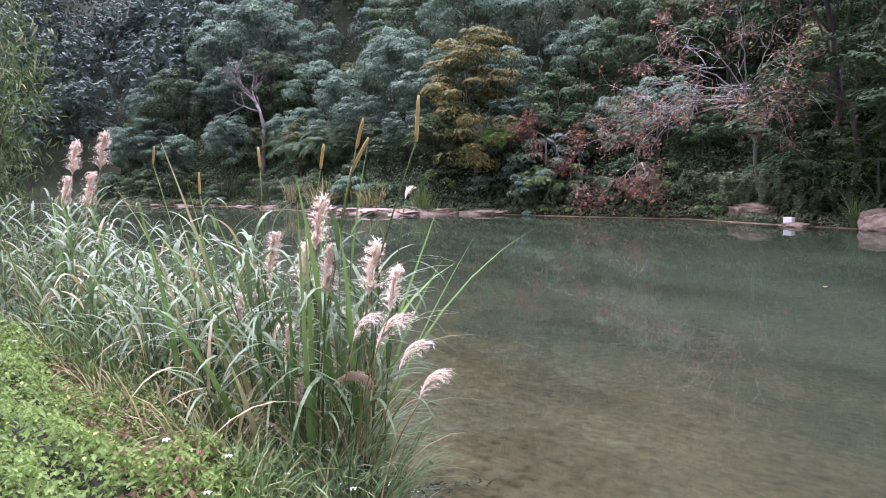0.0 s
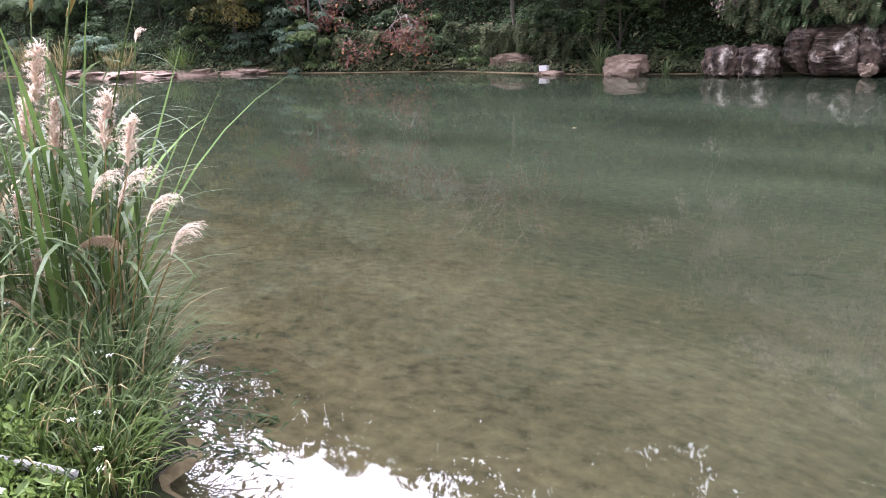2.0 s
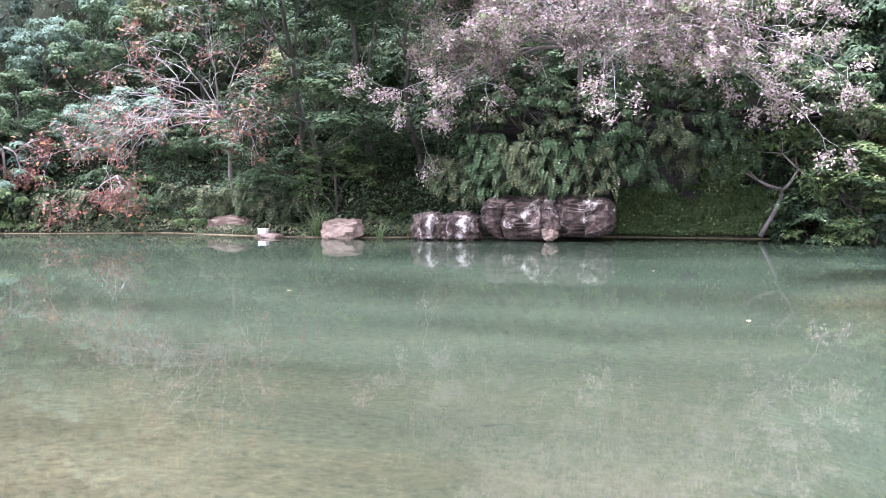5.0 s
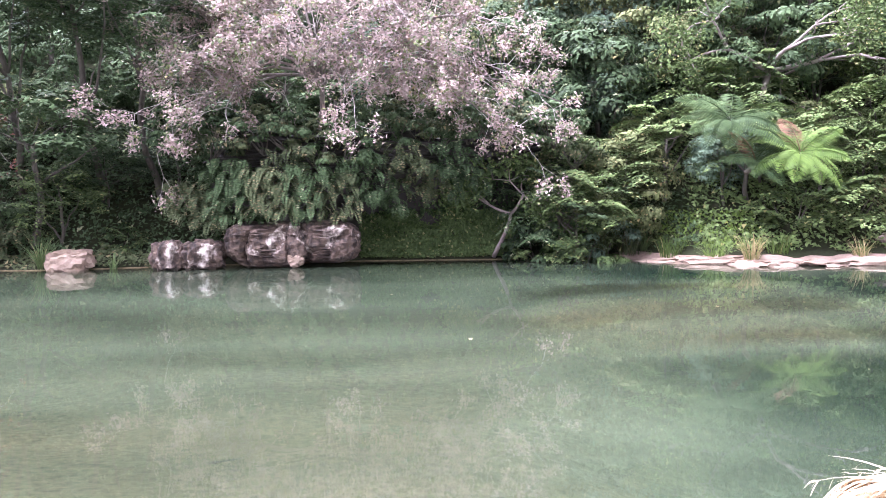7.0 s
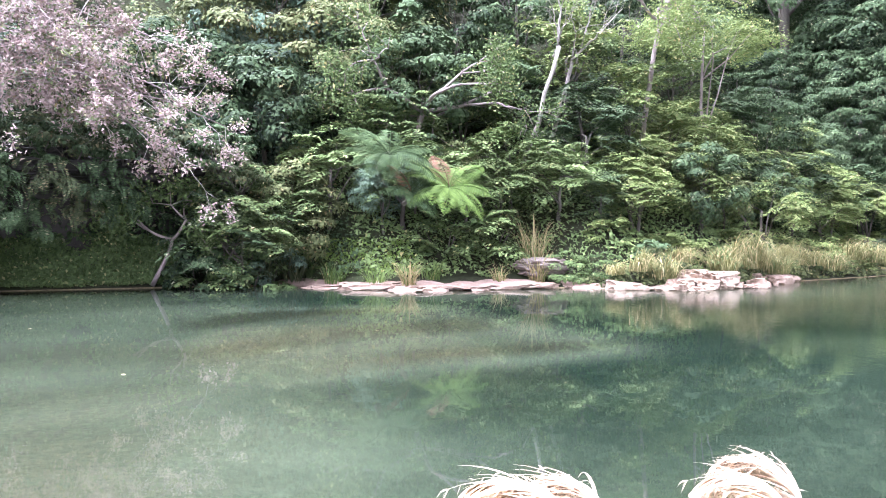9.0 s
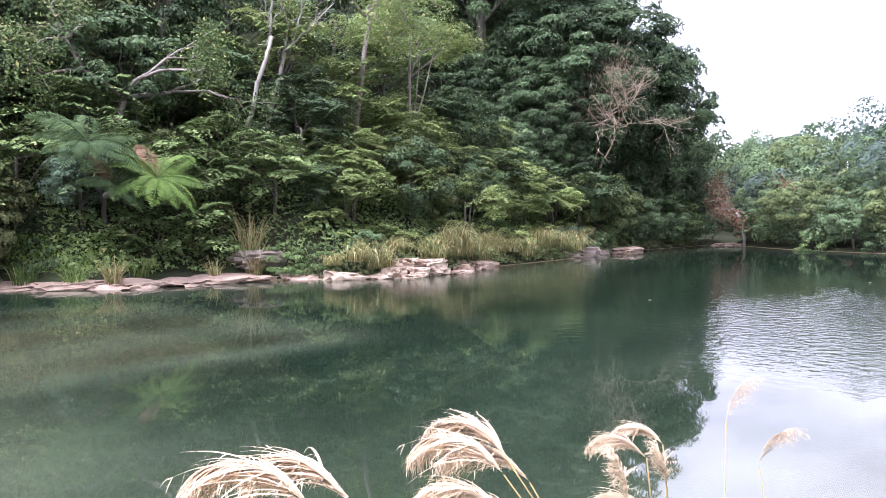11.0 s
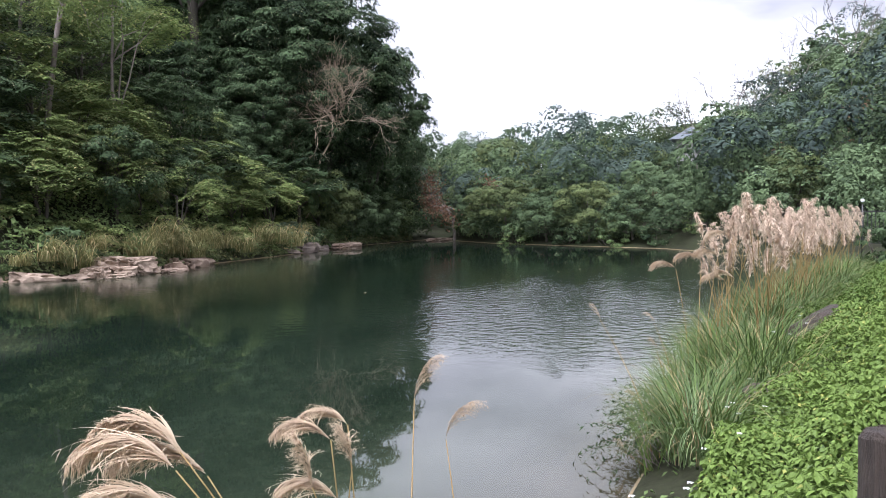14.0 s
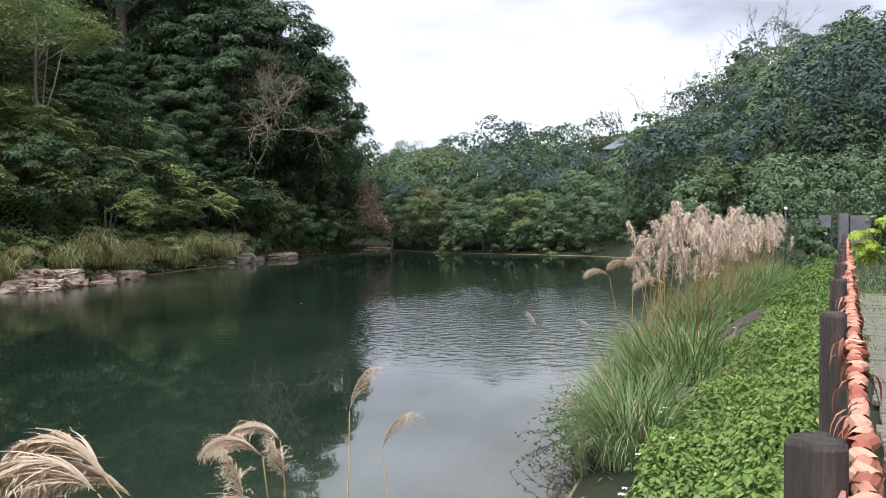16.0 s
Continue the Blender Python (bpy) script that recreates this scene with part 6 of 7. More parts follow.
for x, y, z, dx, dz in [(-7.0, 3.1, 2.38, 0.06, 0.17), (-5.9, 3.1, 2.1, 0.0, 0.19), (-4.74, 3.1, 2.31, -0.02, 0.16), (-3.86, 3.1, 2.30, 0.05, 0.16), (-3.42, 3.1, 2.42, 0.09, 0.18), (-3.5, 3.1, 2.26, 0.22, 0.22), (-2.80, 3.1, 2.44, 0.03, 0.26)]:
    st = tubes("stem", [stem_curve(((x - A[0]) * 0.5, -0.1, 0), (x - A[0], y - A[1], z - A[2]), 0.007, 0.004)], M_LEAF["blade"], 5)
    st.parent = reedA
    tip = np.array([x - A[0], y - A[1], z - A[2]])
    sp = tubes("spike", [[(tip, 0.008), (tip + np.array([dx, 0, dz]) * 0.15, 0.012), (tip + np.array([dx, 0, dz]) * 0.8, 0.011), (tip + np.array([dx, 0, dz]), 0.006)]], M_LEAF["cattail"], 7)
    sp.parent = st
    tagged(sp, "ochre seed spike")
# an arching cane on the water side of the clump
reedB = reed((-3.35, 3.2, 0.0), 40, 0.12, 0.9, M_LEAF["blade"], "slender arching grass leaning over the water", 302, 0.022, (-1.9, -0.8))
plume_stem(reedB, (0, 0, 0), (0.3, 0, 2.1), FAN_PINK[0], 0, 0.4, M_LEAF["blade"])
for i, (x, y, n, sp, h, m, br) in enumerate([(-5.2, 2.9, 300, 0.6, 1.6, "blade_pale", 14), (-6.4, 2.9, 300, 0.7, 1.7, "blade_pale", 8), (-7.8, 2.9, 320, 0.8, 1.8, "blade_pale", 4), (-9.4, 2.9, 320, 0.9, 1.9, "blade_pale", 3), (-11.2, 3.0, 320, 1.0, 2.0, "blade_pale", 2),
                                             (-4.6, 2.35, 200, 0.45, 0.75, "blade", 0), (-3.3, 2.55, 220, 0.4, 0.7, "blade_pale", 0), (-2.8, 2.45, 150, 0.3, 0.42, "blade_pale", 0), (-2.3, 2.1, 170, 0.3, 0.36, "blade", 0), (-2.7, 1.9, 170, 0.35, 0.4, "blade", 0), (-3.2, 2.0, 170, 0.35, 0.45, "blade", 0), (-5.8, 2.3, 200, 0.5, 0.8, "blade", 0),
                                             (-7.2, 2.2, 200, 0.6, 0.9, "blade", 0), (-3.9, 2.2, 140, 0.35, 0.6, "dry", 0), (-5.0, 2.1, 120, 0.4, 0.6, "dry", 0)]):
    r = reed((x, y, gz(x, y)), n, sp, h, M_LEAF[m], {"blade_pale": "dense pale green reed grass on the water's edge", "blade": "green grass clump on the near bank", "dry": "dry straw-coloured grass stalks on the bank"}[m], 310 + i, 0.038 if br else 0.018, (-1.9, -0.5), br)
    if x < -9:
        for j in range(2):
            plume_stem(r, (brng.normal(0, 0.2), 0, 0), (brng.normal(0.6, 0.4), 0.2, 1.7 + 0.45 * j), FLUFF[j], 60, 1.3)

def trailing_weed(root, count, reach, seed):
    """Thin dark stems that arch out over the water, with small pointed leaves and seed heads."""
    r = np.random.default_rng(seed)
    t = thing("trailing_weed", root, "thin dark weed stems arching out over the water", "weed", "weeds at the waterline")
    paths, c, al = [], [], []
    for k in range(count):
        az, ln = r.normal(1.1, 0.7), reach * r.uniform(0.6, 1.15)
        pitch, p, path = math.radians(r.uniform(25, 60)), np.array([r.normal(0, 0.08), r.normal(0, 0.08), 0.02]), []
        for i in range(11):
            path.append((p.copy(), 0.0045 * (1 - 0.07 * i)))
            a = pitch - 1.35 * (i / 10) ** 1.2
            p = p + np.array([math.cos(az) * math.cos(a), math.sin(az) * math.cos(a), math.sin(a)]) * ln / 10
            if i > 2:
                for _ in range(3):
                    c.append(p + r.normal(0, 0.015, 3))
                    al.append(np.array([math.cos(az), math.sin(az), -0.5]) + r.normal(0, 0.7, 3))
        paths.append(path)
    for path in paths:
        part_of(tubes("stem", [path], M_TWIG, 4), t)
    c, al = np.array(c), np.array(al)
    s = r.uniform(0.03, 0.075, len(c))
    part_of(leaf_cloud("leaves", c, al, unit(r.normal(0, 0.5, (len(c), 3)) + np.array([0, 0, 1.0])), s, s * 0.3, M_LEAF["deep"]), t)
    return t


for i, (x, y) in enumerate([(-2.75, 2.75), (-2.5, 2.5), (-3.0, 2.95), (-2.35, 2.3)]):
    trailing_weed((x, y, 0.05), 7, 0.75, 440 + i)
for i, (x, y, h) in enumerate([(-2.75, 2.55, 0.6), (-2.5, 2.35, 0.45), (-3.05, 2.75, 0.75), (-2.35, 2.15, 0.4)]):
    reed((x, y, gz(x, y)), 190, 0.24, h, M_LEAF["blade" if i % 2 else "blade_pale"], "green grass at the foot of the reed clump", 450 + i, 0.018, (-1.6, -0.3), 0, "grass_clump")
sunken = tubes("sunken_log", [[(np.array([-0.95, 9.15, -0.68]), 0.03), (np.array([-0.7, 9.3, -0.64]), 0.04), (np.array([-0.4, 9.5, -0.66]), 0.03)]], M_WOOD, 10)
tagged(sunken, "dark waterlogged branch lying under the shallow water", "log")

for i, (x, y) in enumerate([(8.6, 1.25), (9.1, 1.3), (9.7, 1.4), (10.3, 1.4), (8.9, 1.15), (9.4, 1.2), (10.0, 1.25)]):
    trailing_weed((x, y, 0.1), 8, 0.8, 460 + i)

# a bamboo-like clump overhanging the bank upstream
bam = thing("bamboo_clump", (-13.6, 2.0, gz(-13.6, 2.0)), "feathery green bamboo overhanging the bank", "bamboo")
br_ = np.random.default_rng(401)
paths, C, N, A_ = [], [], [], []
for i in range(16):
    a = br_.uniform(0, 6.28)
    tip = np.array([1.3 * math.cos(a) + 0.4, 1.2 * math.sin(a), br_.uniform(2.6, 4.3)])
    q = bend(br_, (0.3 * math.cos(a), 0.3 * math.sin(a), -0.2), tip, 0.018, 0.005, 7, 0.12)
    paths.append(q)
    for p, _ in q[2:]:
        k = 120
        C.append(p + br_.normal(0, 0.36, (k, 3)))
        A_.append(br_.normal(0, 0.6, (k, 3)) + np.array([0, 0, -1.0]))
        N.append(unit(br_.normal(0, 0.7, (k, 3)) + np.array([0.5, 0, 0.4])))
part_of(tubes("culms", paths, M_LEAF["blade"], 5), bam)
c = np.concatenate(C)
s = br_.uniform(0.12, 0.24, len(c))
part_of(leaf_cloud("foliage", c, np.concatenate(A_), np.concatenate(N), s, s * 0.16, leaf_material("bamboo_leaf", (0.03, 0.055, 0.02), (0.12, 0.17, 0.06), ((0.25, 0.24, 0.12), 0.95))), bam)

# plumes below the camera's last stretch, rooted on the bank
nearP = [
    ((4.3, 1.85, 0.1), [((4.02, 2.24, 1.29), FAN[0], 112, 1.2), ((4.16, 2.35, 1.31), FAN[1], 100, 1.2), ((4.26, 2.30, 1.19), FAN[2], 115, 1.2), ((3.96, 2.2, 1.15), FAN[1], 125, 1.05), ((4.1, 2.2, 1.05), FAN[0], 105, 1.0)]),
    ((4.75, 1.95, 0.1), [((4.76, 2.03, 1.24), FAN[2], 112, 0.78), ((4.92, 2.04, 1.27), FAN[1], 112, 0.7), ((4.64, 2.05, 1.06), FLUFF_TAN[1], 115, 0.7), ((4.74, 1.98, 0.98), FAN[0], 110, 0.85), ((4.86, 1.98, 1.10), FLUFF_TAN[2], 130, 0.6)]),
    ((5.5, 2.0, 0.02), [((5.96, 2.22, 1.16), SLIM[0], 285, 0.95)]),
    ((5.7, 1.9, 0.05), [((6.28, 2.16, 0.84), SLIM[1], 288, 1.05)]),
    ((3.3, 2.0, 0.1), [((3.2, 2.4, 1.32), FAN[0], 125, 1.4), ((3.45, 2.5, 1.25), FAN[2], 115, 1.4), ((3.05, 2.3, 1.18), FAN[1], 130, 1.2)]),
]
for i, (root, heads) in enumerate(nearP):
    t = thing("pampas_plant", root, "cream feathery pampas plumes on thin stems below the path", "reeds", "reed clumps")
    r = np.random.default_rng(500 + i)
    part_of(tuft_object("foliage", r, 24, 0.12, 0.35, 0.016, M_LEAF["blade"], (-1.2, 0), None, 6), t)
    for tip, m, turn, s in heads:
        plume_stem(t, r.normal(0, 0.05, 3) * np.array([1, 1, 0]), tuple(np.array(tip) - np.array(root)), m, turn, s)

# the long bank of pampas downstream
for i in range(34):
    x = 10.4 + 0.60 * i + brng.normal(0, 0.15)
    y = near_edge(x) - 0.15 - brng.uniform(0, 0.75)
    h = (0.95 + 0.3 * min(1, (x - 9) / 5)) * brng.uniform(0.75, 1.12)
    t = reed((x, y, gz(x, y)), 300, 0.55, h * 0.9, M_LEAF["blade_pale"] if i % 4 == 0 else M_LEAF["blade"], "green pampas grass clump on the bank", 600 + i, 0.014, (-2.3, -0.7), 0, "pampas_plant")
    if x > 12.2:
        for j in range(brng.integers(5, 9) if x < 22 else 3):
            tip = (brng.normal(-0.1, 0.3), brng.normal(-0.1, 0.3), brng.uniform(1.1, 1.8))
            plume_stem(t, (brng.normal(0, 0.15), brng.normal(0, 0.12), 0), tip, LIGHT[brng.integers(4)], brng.normal(100, 70), brng.uniform(0.85, 1.2))
for i, (root, tip, m, turn, s) in enumerate([((8.9, 1.35, 0.05), (10.0, 2.10, 1.16), SLIM[0], 100, 0.6), ((11.6, 1.4, 0.05), (12.5, 1.72, 1.55), FAN[0], 100, 0.95), ((11.8, 1.35, 0.05), (12.5, 1.40, 1.66), FAN[1], 95, 1.0),
                                              ((12.0, 1.3, 0.05), (12.5, 1.2, 1.72), FAN[2], 110, 0.9), ((12.2, 1.2, 0.1), (12.5, 1.02, 1.95), FAN[0], 95, 1.0), ((11.9, 1.3, 0.1), (12.5, 1.1, 1.40), FAN[1], 100, 0.9),
                                              ((12.0, 1.3, 0.1), (12.3, 0.98, 1.46), FAN[2], 80, 0.9), ((10.6, 1.4, 0.05), (11.0, 1.72, 1.02), SLIM[1], 110, 0.55), ((10.2, 1.4, 0.05), (10.6, 1.62, 0.78), SLIM[0], 105, 0.5),
                                              ((9.0, 1.3, 0.05), (9.6, 1.62, 0.42), SLIM[1], 120, 0.55), ((8.6, 1.3, 0.05), (8.9, 1.6, 0.12), SLIM[0], 140, 0.5)]):
    t = thing("pampas_plant", root, "single pampas stalk leaning over the water", "reeds", "reed clumps")
    r = np.random.default_rng(700 + i)
    part_of(tuft_object("foliage", r, 26, 0.1, 0.75, 0.014, M_LEAF["blade"], (-1.4, -0.3), 1.9, 6), t)
    plume_stem(t, (0, 0, 0), tuple(np.array(tip) - np.array(root)), m, turn, s)
for i, x in enumerate(np.arange(8.6, 11.2, 0.26)):
    yy = near_edge(x) - 0.12 - brng.uniform(0, 0.35)
    reed((x, yy, gz(x, yy)), 230, 0.28, brng.uniform(0.75, 1.1), M_LEAF["blade"] if i % 3 else M_LEAF["blade_pale"], "long arching grass at the water's edge", 720 + i, 0.014, (-2.2, -0.5), 0, "grass_clump")
rock("bank_rock", (10.0, 0.36, 0.42), (0.62, 0.3, 0.26), M_STONE_BROWN, "brown stone half buried in the bank", 91, 3, 0.2, -8, 0.3, "bank stones")
rock("bank_rock", (9.1, 0.62, 0.26), (0.42, 0.26, 0.24), M_STONE_BROWN, "dark stone half buried in the bank", 92, 3, 0.2, 20, 0.3, "bank stones")
log = tubes("log", [[(np.array([13.0, 0.30, 0.66]), 0.16), (np.array([13.4, 0.05, 0.74]), 0.20), (np.array([14.0, -0.2, 0.86]), 0.17)]], M_WOOD, 12)
tagged(log, "dark rotting log lying on the grassy bank", "log")
pipe = tubes("pipe", [[(np.array([-2.55, 1.62, gz(-2.55, 1.62) + 0.08]), 0.024), (np.array([-2.25, 2.04, gz(-2.25, 2.04) + 0.08]), 0.024)]], M_WHITE, 10)
tagged(pipe, "short pale pipe lying in the grass", "pipe")


# ---------------------------------------------------------------- fence and boards
def lathe_post(seed, h=0.915, r=0.054):
    rr = np.random.default_rng(seed)
    bm = bmesh.new()
    sides, rows = 18, 9
    ring = []
    for j in range(rows):
        z = -0.15 + (h + 0.15) * j / (rows - 1)
        ring.append([bm.verts.new(((r + 0.004 * math.sin(5 * a + j * 0.3 + seed) + rr.normal(0, 0.0018)) * math.cos(a), (r + 0.004 * math.cos(3 * a + seed) + rr.normal(0, 0.0018)) * math.sin(a), z + (rr.normal(0, 0.003) if j == rows - 1 else 0))) for a in [2 * math.pi * i / sides for i in range(sides)]])
    for j in range(rows - 1):
        for i in range(sides):
            bm.faces.new((ring[j][i], ring[j][(i + 1) % sides], ring[j + 1][(i + 1) % sides], ring[j + 1][i]))
    cap = [bm.verts.new((v.co.x * 0.86, v.co.y * 0.86, v.co.z + 0.012)) for v in ring[-1]]
    for i in range(sides):
        bm.faces.new((ring[-1][i], ring[-1][(i + 1) % sides], cap[(i + 1) % sides], cap[i]))
    bm.faces.new(cap)
    return bm


fence = thing("fence", (0, 0, 0), "dark log fence with a rail wrapped in faded red ribbon", "fence")
post_meshes = []
for i in range(14):
    x = 1.12 + 2.26 * i
    ob = part("post", lathe_post(i % 4), M_WOOD, fence)
    ob.location = (x, fence_y(x), 0.93)
rail_angle = math.atan(FENCE_SLOPE)
rail_dir = np.array([math.cos(rail_angle), math.sin(rail_angle), 0])
rail_off = np.array([math.sin(rail_angle), -math.cos(rail_angle), 0]) * 0.078
RAIL_Z, RAIL_X0, RAIL_X1 = 1.77, 0.6, 31.0
rail = tubes("rail", [[(np.array([x, fence_y(x), RAIL_Z + 0.012 * math.sin(x * 1.3)]) + rail_off, 0.018) for x in np.linspace(RAIL_X0, RAIL_X1, 60)]], M_WOOD, 8)
rail.parent = fence

M_RIBBON = leaf_material("ribbon_faded_red", (0.24, 0.072, 0.045), (0.50, 0.265, 0.175), None, 0.1, 0.7, 0.95)


def ribbon_wrap(seed):
    rr = np.random.default_rng(seed)
    bm = bmesh.new()
    pts = []
    for row, dx in enumerate((-0.028, 0.0, 0.028)):
        pts.append([bm.verts.new((dx + rr.normal(0, 0.004) + 0.012 * math.sin(a + seed), (0.0215 + rr.normal(0, 0.0012) + 0.0015 * (row == 1)) * math.cos(a), (0.0215 + rr.normal(0, 0.0012)) * math.sin(a))) for a in [2 * math.pi * k / 10 for k in range(10)]])
    for r0, r1 in zip(pts, pts[1:]):
        for k in range(10):
            bm.faces.new((r0[k], r0[(k + 1) % 10], r1[(k + 1) % 10], r1[k]))
    me = bpy.data.meshes.new("ribbon")
    bm.to_mesh(me)
    bm.free()
    me.materials.append(M_RIBBON)
    return me


wraps = [ribbon_wrap(i) for i in range(5)]
for i in range(260):
    x = 1.5 + 0.047 * i * (1 + 0.0042 * i)
    if x > RAIL_X1 - 0.2:
        break
    ob = new("ribbon", wraps[i % 5])
    ob.parent = rail
    p = np.array([x, fence_y(x), RAIL_Z + 0.012 * math.sin(x * 1.3)]) + rail_off
    k = 1 + 0.12 * ((i * 7) % 5) / 5
    ob.location, ob.rotation_euler, ob.scale = p, (i * 1.3, 0, rail_angle + brng.normal(0, 0.3)), (1 + 0.008 * i, k, k)
for i in range(46):
    x = 2.6 + 0.24 * i * (1 + 0.01 * i)
    if x > RAIL_X1 - 0.5:
        break
    p = np.array([x, fence_y(x), RAIL_Z - 0.01]) + rail_off
    k = 3
    side = 1 if i % 4 else -1
    v, f = blade_arrays(np.tile(p + np.array([0, 0.03 * side, 0]), (k, 1)) + brng.normal(0, 0.012, (k, 3)), side * math.pi / 2 + brng.normal(0, 0.7, k), brng.uniform(0.05, 0.13, k), np.full(k, 0.016), np.radians(brng.uniform(-70, -10, k)), np.radians(brng.uniform(-110, -80, k)), 4, 0.5)
    ob = mesh_object("ribbon_end", v, f, M_RIBBON)
    ob.parent = rail

boards = tagged(thing("boardwalk", (0, 0, 0)), "weathered mossy wooden boards of the riverside path", "boardwalk")
bm = bmesh.new()
bmesh.ops.create_cube(bm, size=1, matrix=Matrix.Diagonal((0.178, 2.6, 0.045, 1)))
bmesh.ops.bevel(bm, geom=bm.edges[:], offset=0.006, segments=1, affect="EDGES")
board_ob = part("board", bm, M_DECK, boards)
for i in range(86):
    x = 1.0 + 0.19 * i
    ob = board_ob if i == 0 else new("board", board_ob.data)
    ob.parent = boards
    ob.location = (x, fence_y(x) - 1.55 + brng.normal(0, 0.02), 0.975 + brng.normal(0, 0.004))
    ob.rotation_euler = (brng.normal(0, 0.003), brng.normal(0, 0.012), rail_angle + brng.normal(0, 0.006))
for i in range(2):
    bm = bmesh.new()
    bmesh.ops.create_cube(bm, size=1, matrix=Matrix.Diagonal((16.4, 0.10, 0.10, 1)))
    ob = part("joist", bm, M_WOOD, boards)
    ob.location, ob.rotation_euler = (9.1, fence_y(9.1) - 0.8 - 1.4 * i, 0.903), (0, 0, rail_angle)

# moss and grass growing over the boards
k = 9000
mx = 2.0 + 16 * brng.uniform(0, 1, k) ** 0.8
my = fence_y(mx) - 0.25 - 2.4 * brng.uniform(0, 1, k)
ok = np.sin(mx * 1.7 + my * 2.1) + np.sin(my * 4.1 + mx * 0.6) + 0.10 * (mx - 6) > 0.2
mx, my = mx[ok], my[ok]
k = len(mx)
lv, lf = blade_arrays(np.stack([mx, my, np.full(k, 0.99)], 1), brng.uniform(0, 6.28, k), brng.uniform(0.02, 0.07, k), brng.uniform(0.006, 0.016, k), np.radians(brng.uniform(30, 85, k)), np.radians(brng.uniform(-10, 50, k)), 2)
tagged(mesh_object("moss", lv, lf, M_LEAF["lawn"]), "moss and short grass growing over the boards", "moss", kind="stuff")


# ---------------------------------------------------------------- end of the path
def box_part(name, size, at, mat, parent, bevel=0.01, label=""):
    bm = bmesh.new()
    bmesh.ops.create_cube(bm, size=1, matrix=Matrix.Diagonal((*size, 1)))
    bmesh.ops.bevel(bm, geom=bm.edges[:], offset=bevel, segments=2, affect="EDGES")
    ob = part(name, bm, mat, parent, label)
    ob.location = at
    return ob


def railing(at, length, height, turn, bars, label):
    t = thing("railing", at, label, "railing")
    t.rotation_euler = (0, 0, radians(turn))
    box_part("top_rail", (length, 0.05, 0.05), (length / 2, 0, height), M_METAL, t)
    box_part("bottom_rail", (length, 0.05, 0.05), (length / 2, 0, 0.12), M_METAL, t)
    for i in range(bars):
        x = length * (i + 0.5) / bars
        box_part("bar", (0.025, 0.025, height - 0.14), (x, 0, height / 2 + 0.05), M_METAL, t, 0.004)
    for x in (0, length):
        box_part("post", (0.06, 0.06, height + 0.06), (x, 0, height / 2 + 0.02), M_METAL, t)
    return t


for y, w, h in [(-3.75, 0.35, 1.65), (-4.35, 0.75, 1.55)]:
    g = gz(38, y)
    pl = tagged(box_part("stone_pillar", (0.6, w, h + 0.2), (38, y, g + h / 2 - 0.1), M_STONE_GREY, None, 0.03), "weathered grey stone pillar at the end of the path", "pillar", "stone pillars")
railing((39.2, -3.4, gz(39.2, -3.0)), 2.6, 1.45, 62, 16, "dark metal railing with thin upright bars")
railing((41.0, -3.6, gz(41, -5) + 0.5), 2.8, 1.9, -90, 18, "tall dark metal fence with upright bars")
sign = thing("sign_board", (37.6, -3.05, gz(37.6, -3.05)), "blank grey notice board on two posts", "sign")
box_part("panel", (0.03, 0.42, 0.55), (0, 0, 1.3), M_STONE_GREY, sign, 0.008)
for y in (-0.25, 0.25):
    box_part("post", (0.05, 0.05, 1.75), (0.04, y, 0.85), M_METAL, sign)
lamp = thing("garden_lamp", (37.0, -1.55, gz(37, -1.55)), "small garden lamp with a white globe on a dark post", "lamp")
part_of(tubes("post", [[(np.array([0, 0, -0.1]), 0.04), (np.array([0, 0, 2.2]), 0.03)]], M_METAL, 8), lamp)
bm = bmesh.new()
bmesh.ops.create_icosphere(bm, subdivisions=3, radius=0.07)
ob = part("globe", bm, M_WHITE, lamp, "white globe", True)
ob.location = (0, 0, 2.33)
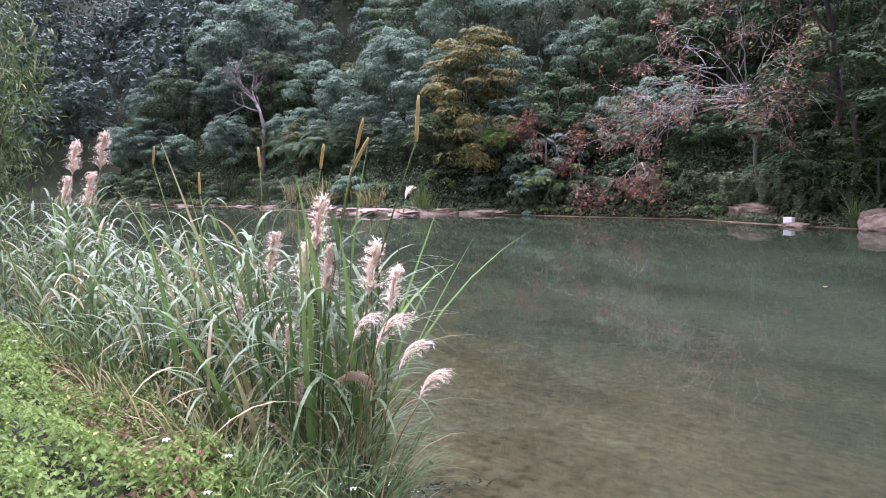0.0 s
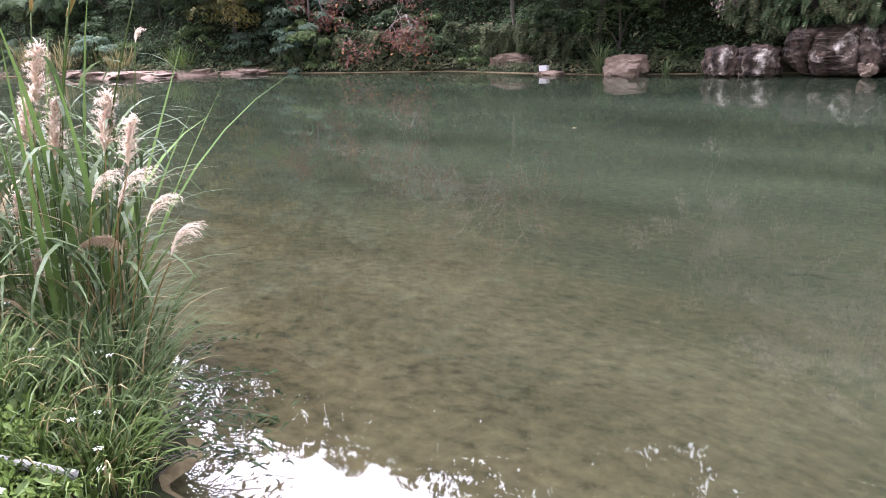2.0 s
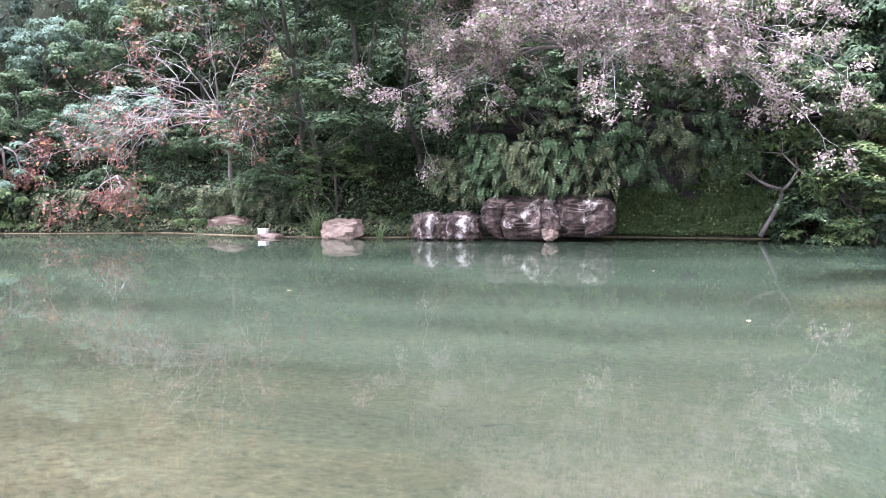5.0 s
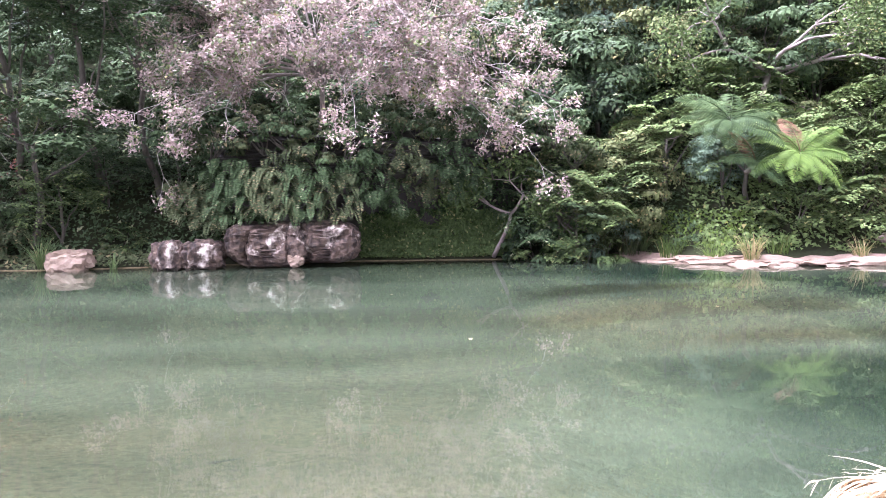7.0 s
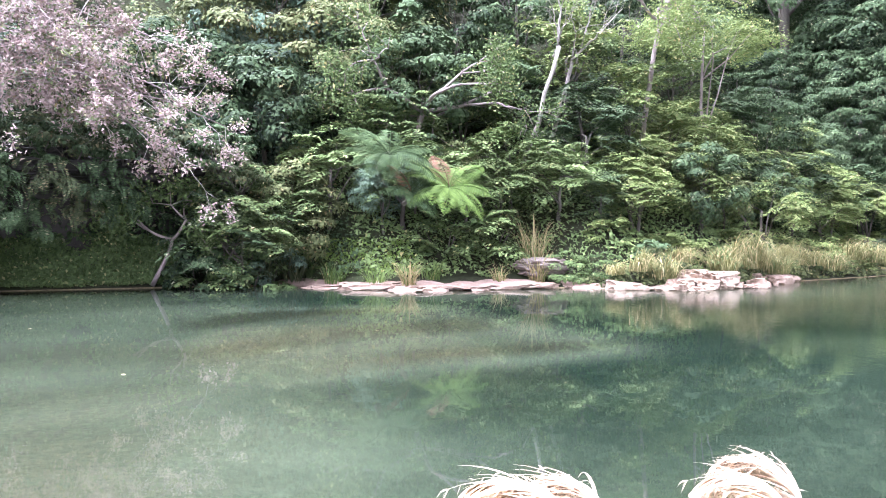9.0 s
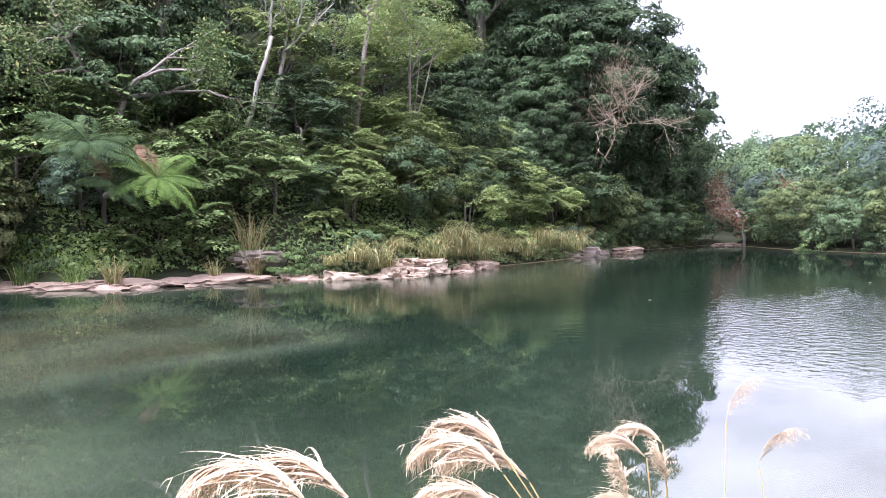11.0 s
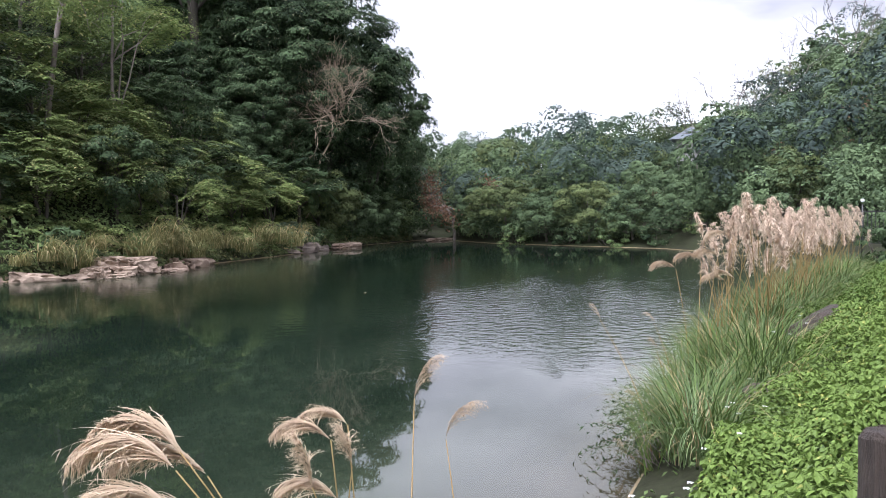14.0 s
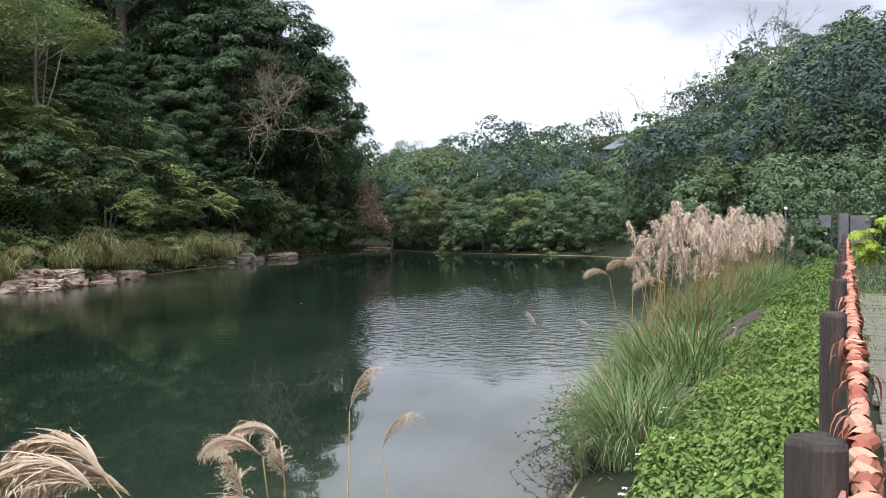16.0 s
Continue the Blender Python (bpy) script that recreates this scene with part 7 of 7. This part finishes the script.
yb = make_bush("hedge_bush", 801, (1.0, 0.9, 1.0), 30, 80, 0.13, leaf_material("leaf_yellow_green", (0.16, 0.24, 0.03), (0.36, 0.44, 0.07), None, 0.35), "bright yellow-green garden bush by the path")
yb.location = (29.5, -4.0, gz(29.5, -4.0))
dk = make_bush("hedge_bush", 802, (0.9, 0.8, 1.0), 26, 70, 0.14, M_LEAF["deep"], "dark green bush at the end of the bank")
dk.location = (30.0, -1.8, gz(30, -1.8))

# the small house on the far hillside
pav = thing("hillside_house", (95, 12.6, gz(95, 12.6)), "small pale house with a grey-blue roof on the wooded hill", "house")
pz = 8.3 - gz(95, 12.6)
box_part("wall", (3.0, 3.4, 2.6 + 0.0), (0, 0, pz + 1.0), M_WALL, pav, 0.03)
bm = bmesh.new()
vs = [bm.verts.new(p) for p in [(-2.2, -2.4, 0), (2.2, -2.4, 0), (2.2, 2.4, 0), (-2.2, 2.4, 0), (-2.2, 0, 1.3), (2.2, 0, 1.3)]]
for q in [(0, 1, 5, 4), (2, 3, 4, 5), (0, 4, 3), (1, 2, 5), (3, 2, 1, 0)]:
    bm.faces.new([vs[i] for i in q])
ob = part("roof", bm, M_ROOF, pav)
ob.location = (0, 0, pz + 2.3)
for y in (-0.9, 0.9):
    box_part("window", (0.06, 0.9, 0.9), (-1.52, y, pz + 1.2), M_METAL, pav, 0.01)
for x in (-1.2, 1.2):
    for y in (-1.4, 1.4):
        box_part("stilt", (0.25, 0.25, pz), (x, y, pz / 2 - 0.2), M_WALL, pav, 0.01)

# leaves afloat on the river
for i, (x, y) in enumerate([(2.5, 13.5), (-6.0, 15.0), (28, 10), (33, 9.5), (34.5, 9.0), (1.0, 20.0), (8.0, 17.0), (22, 12)]):
    r = np.random.default_rng(900 + i)
    ob = leaf_cloud("floating_leaf", np.zeros((1, 3)), r.normal(0, 1, (1, 3)) * np.array([1, 1, 0]), np.array([[0, 0, 1.0]]), np.array([0.14]), np.array([0.08]), M_LEAF["dry"], 0.05)
    ob.location = (x, y, 0.006)
    tagged(ob, "fallen yellowed leaf floating on the water", "leaf", "floating leaves")
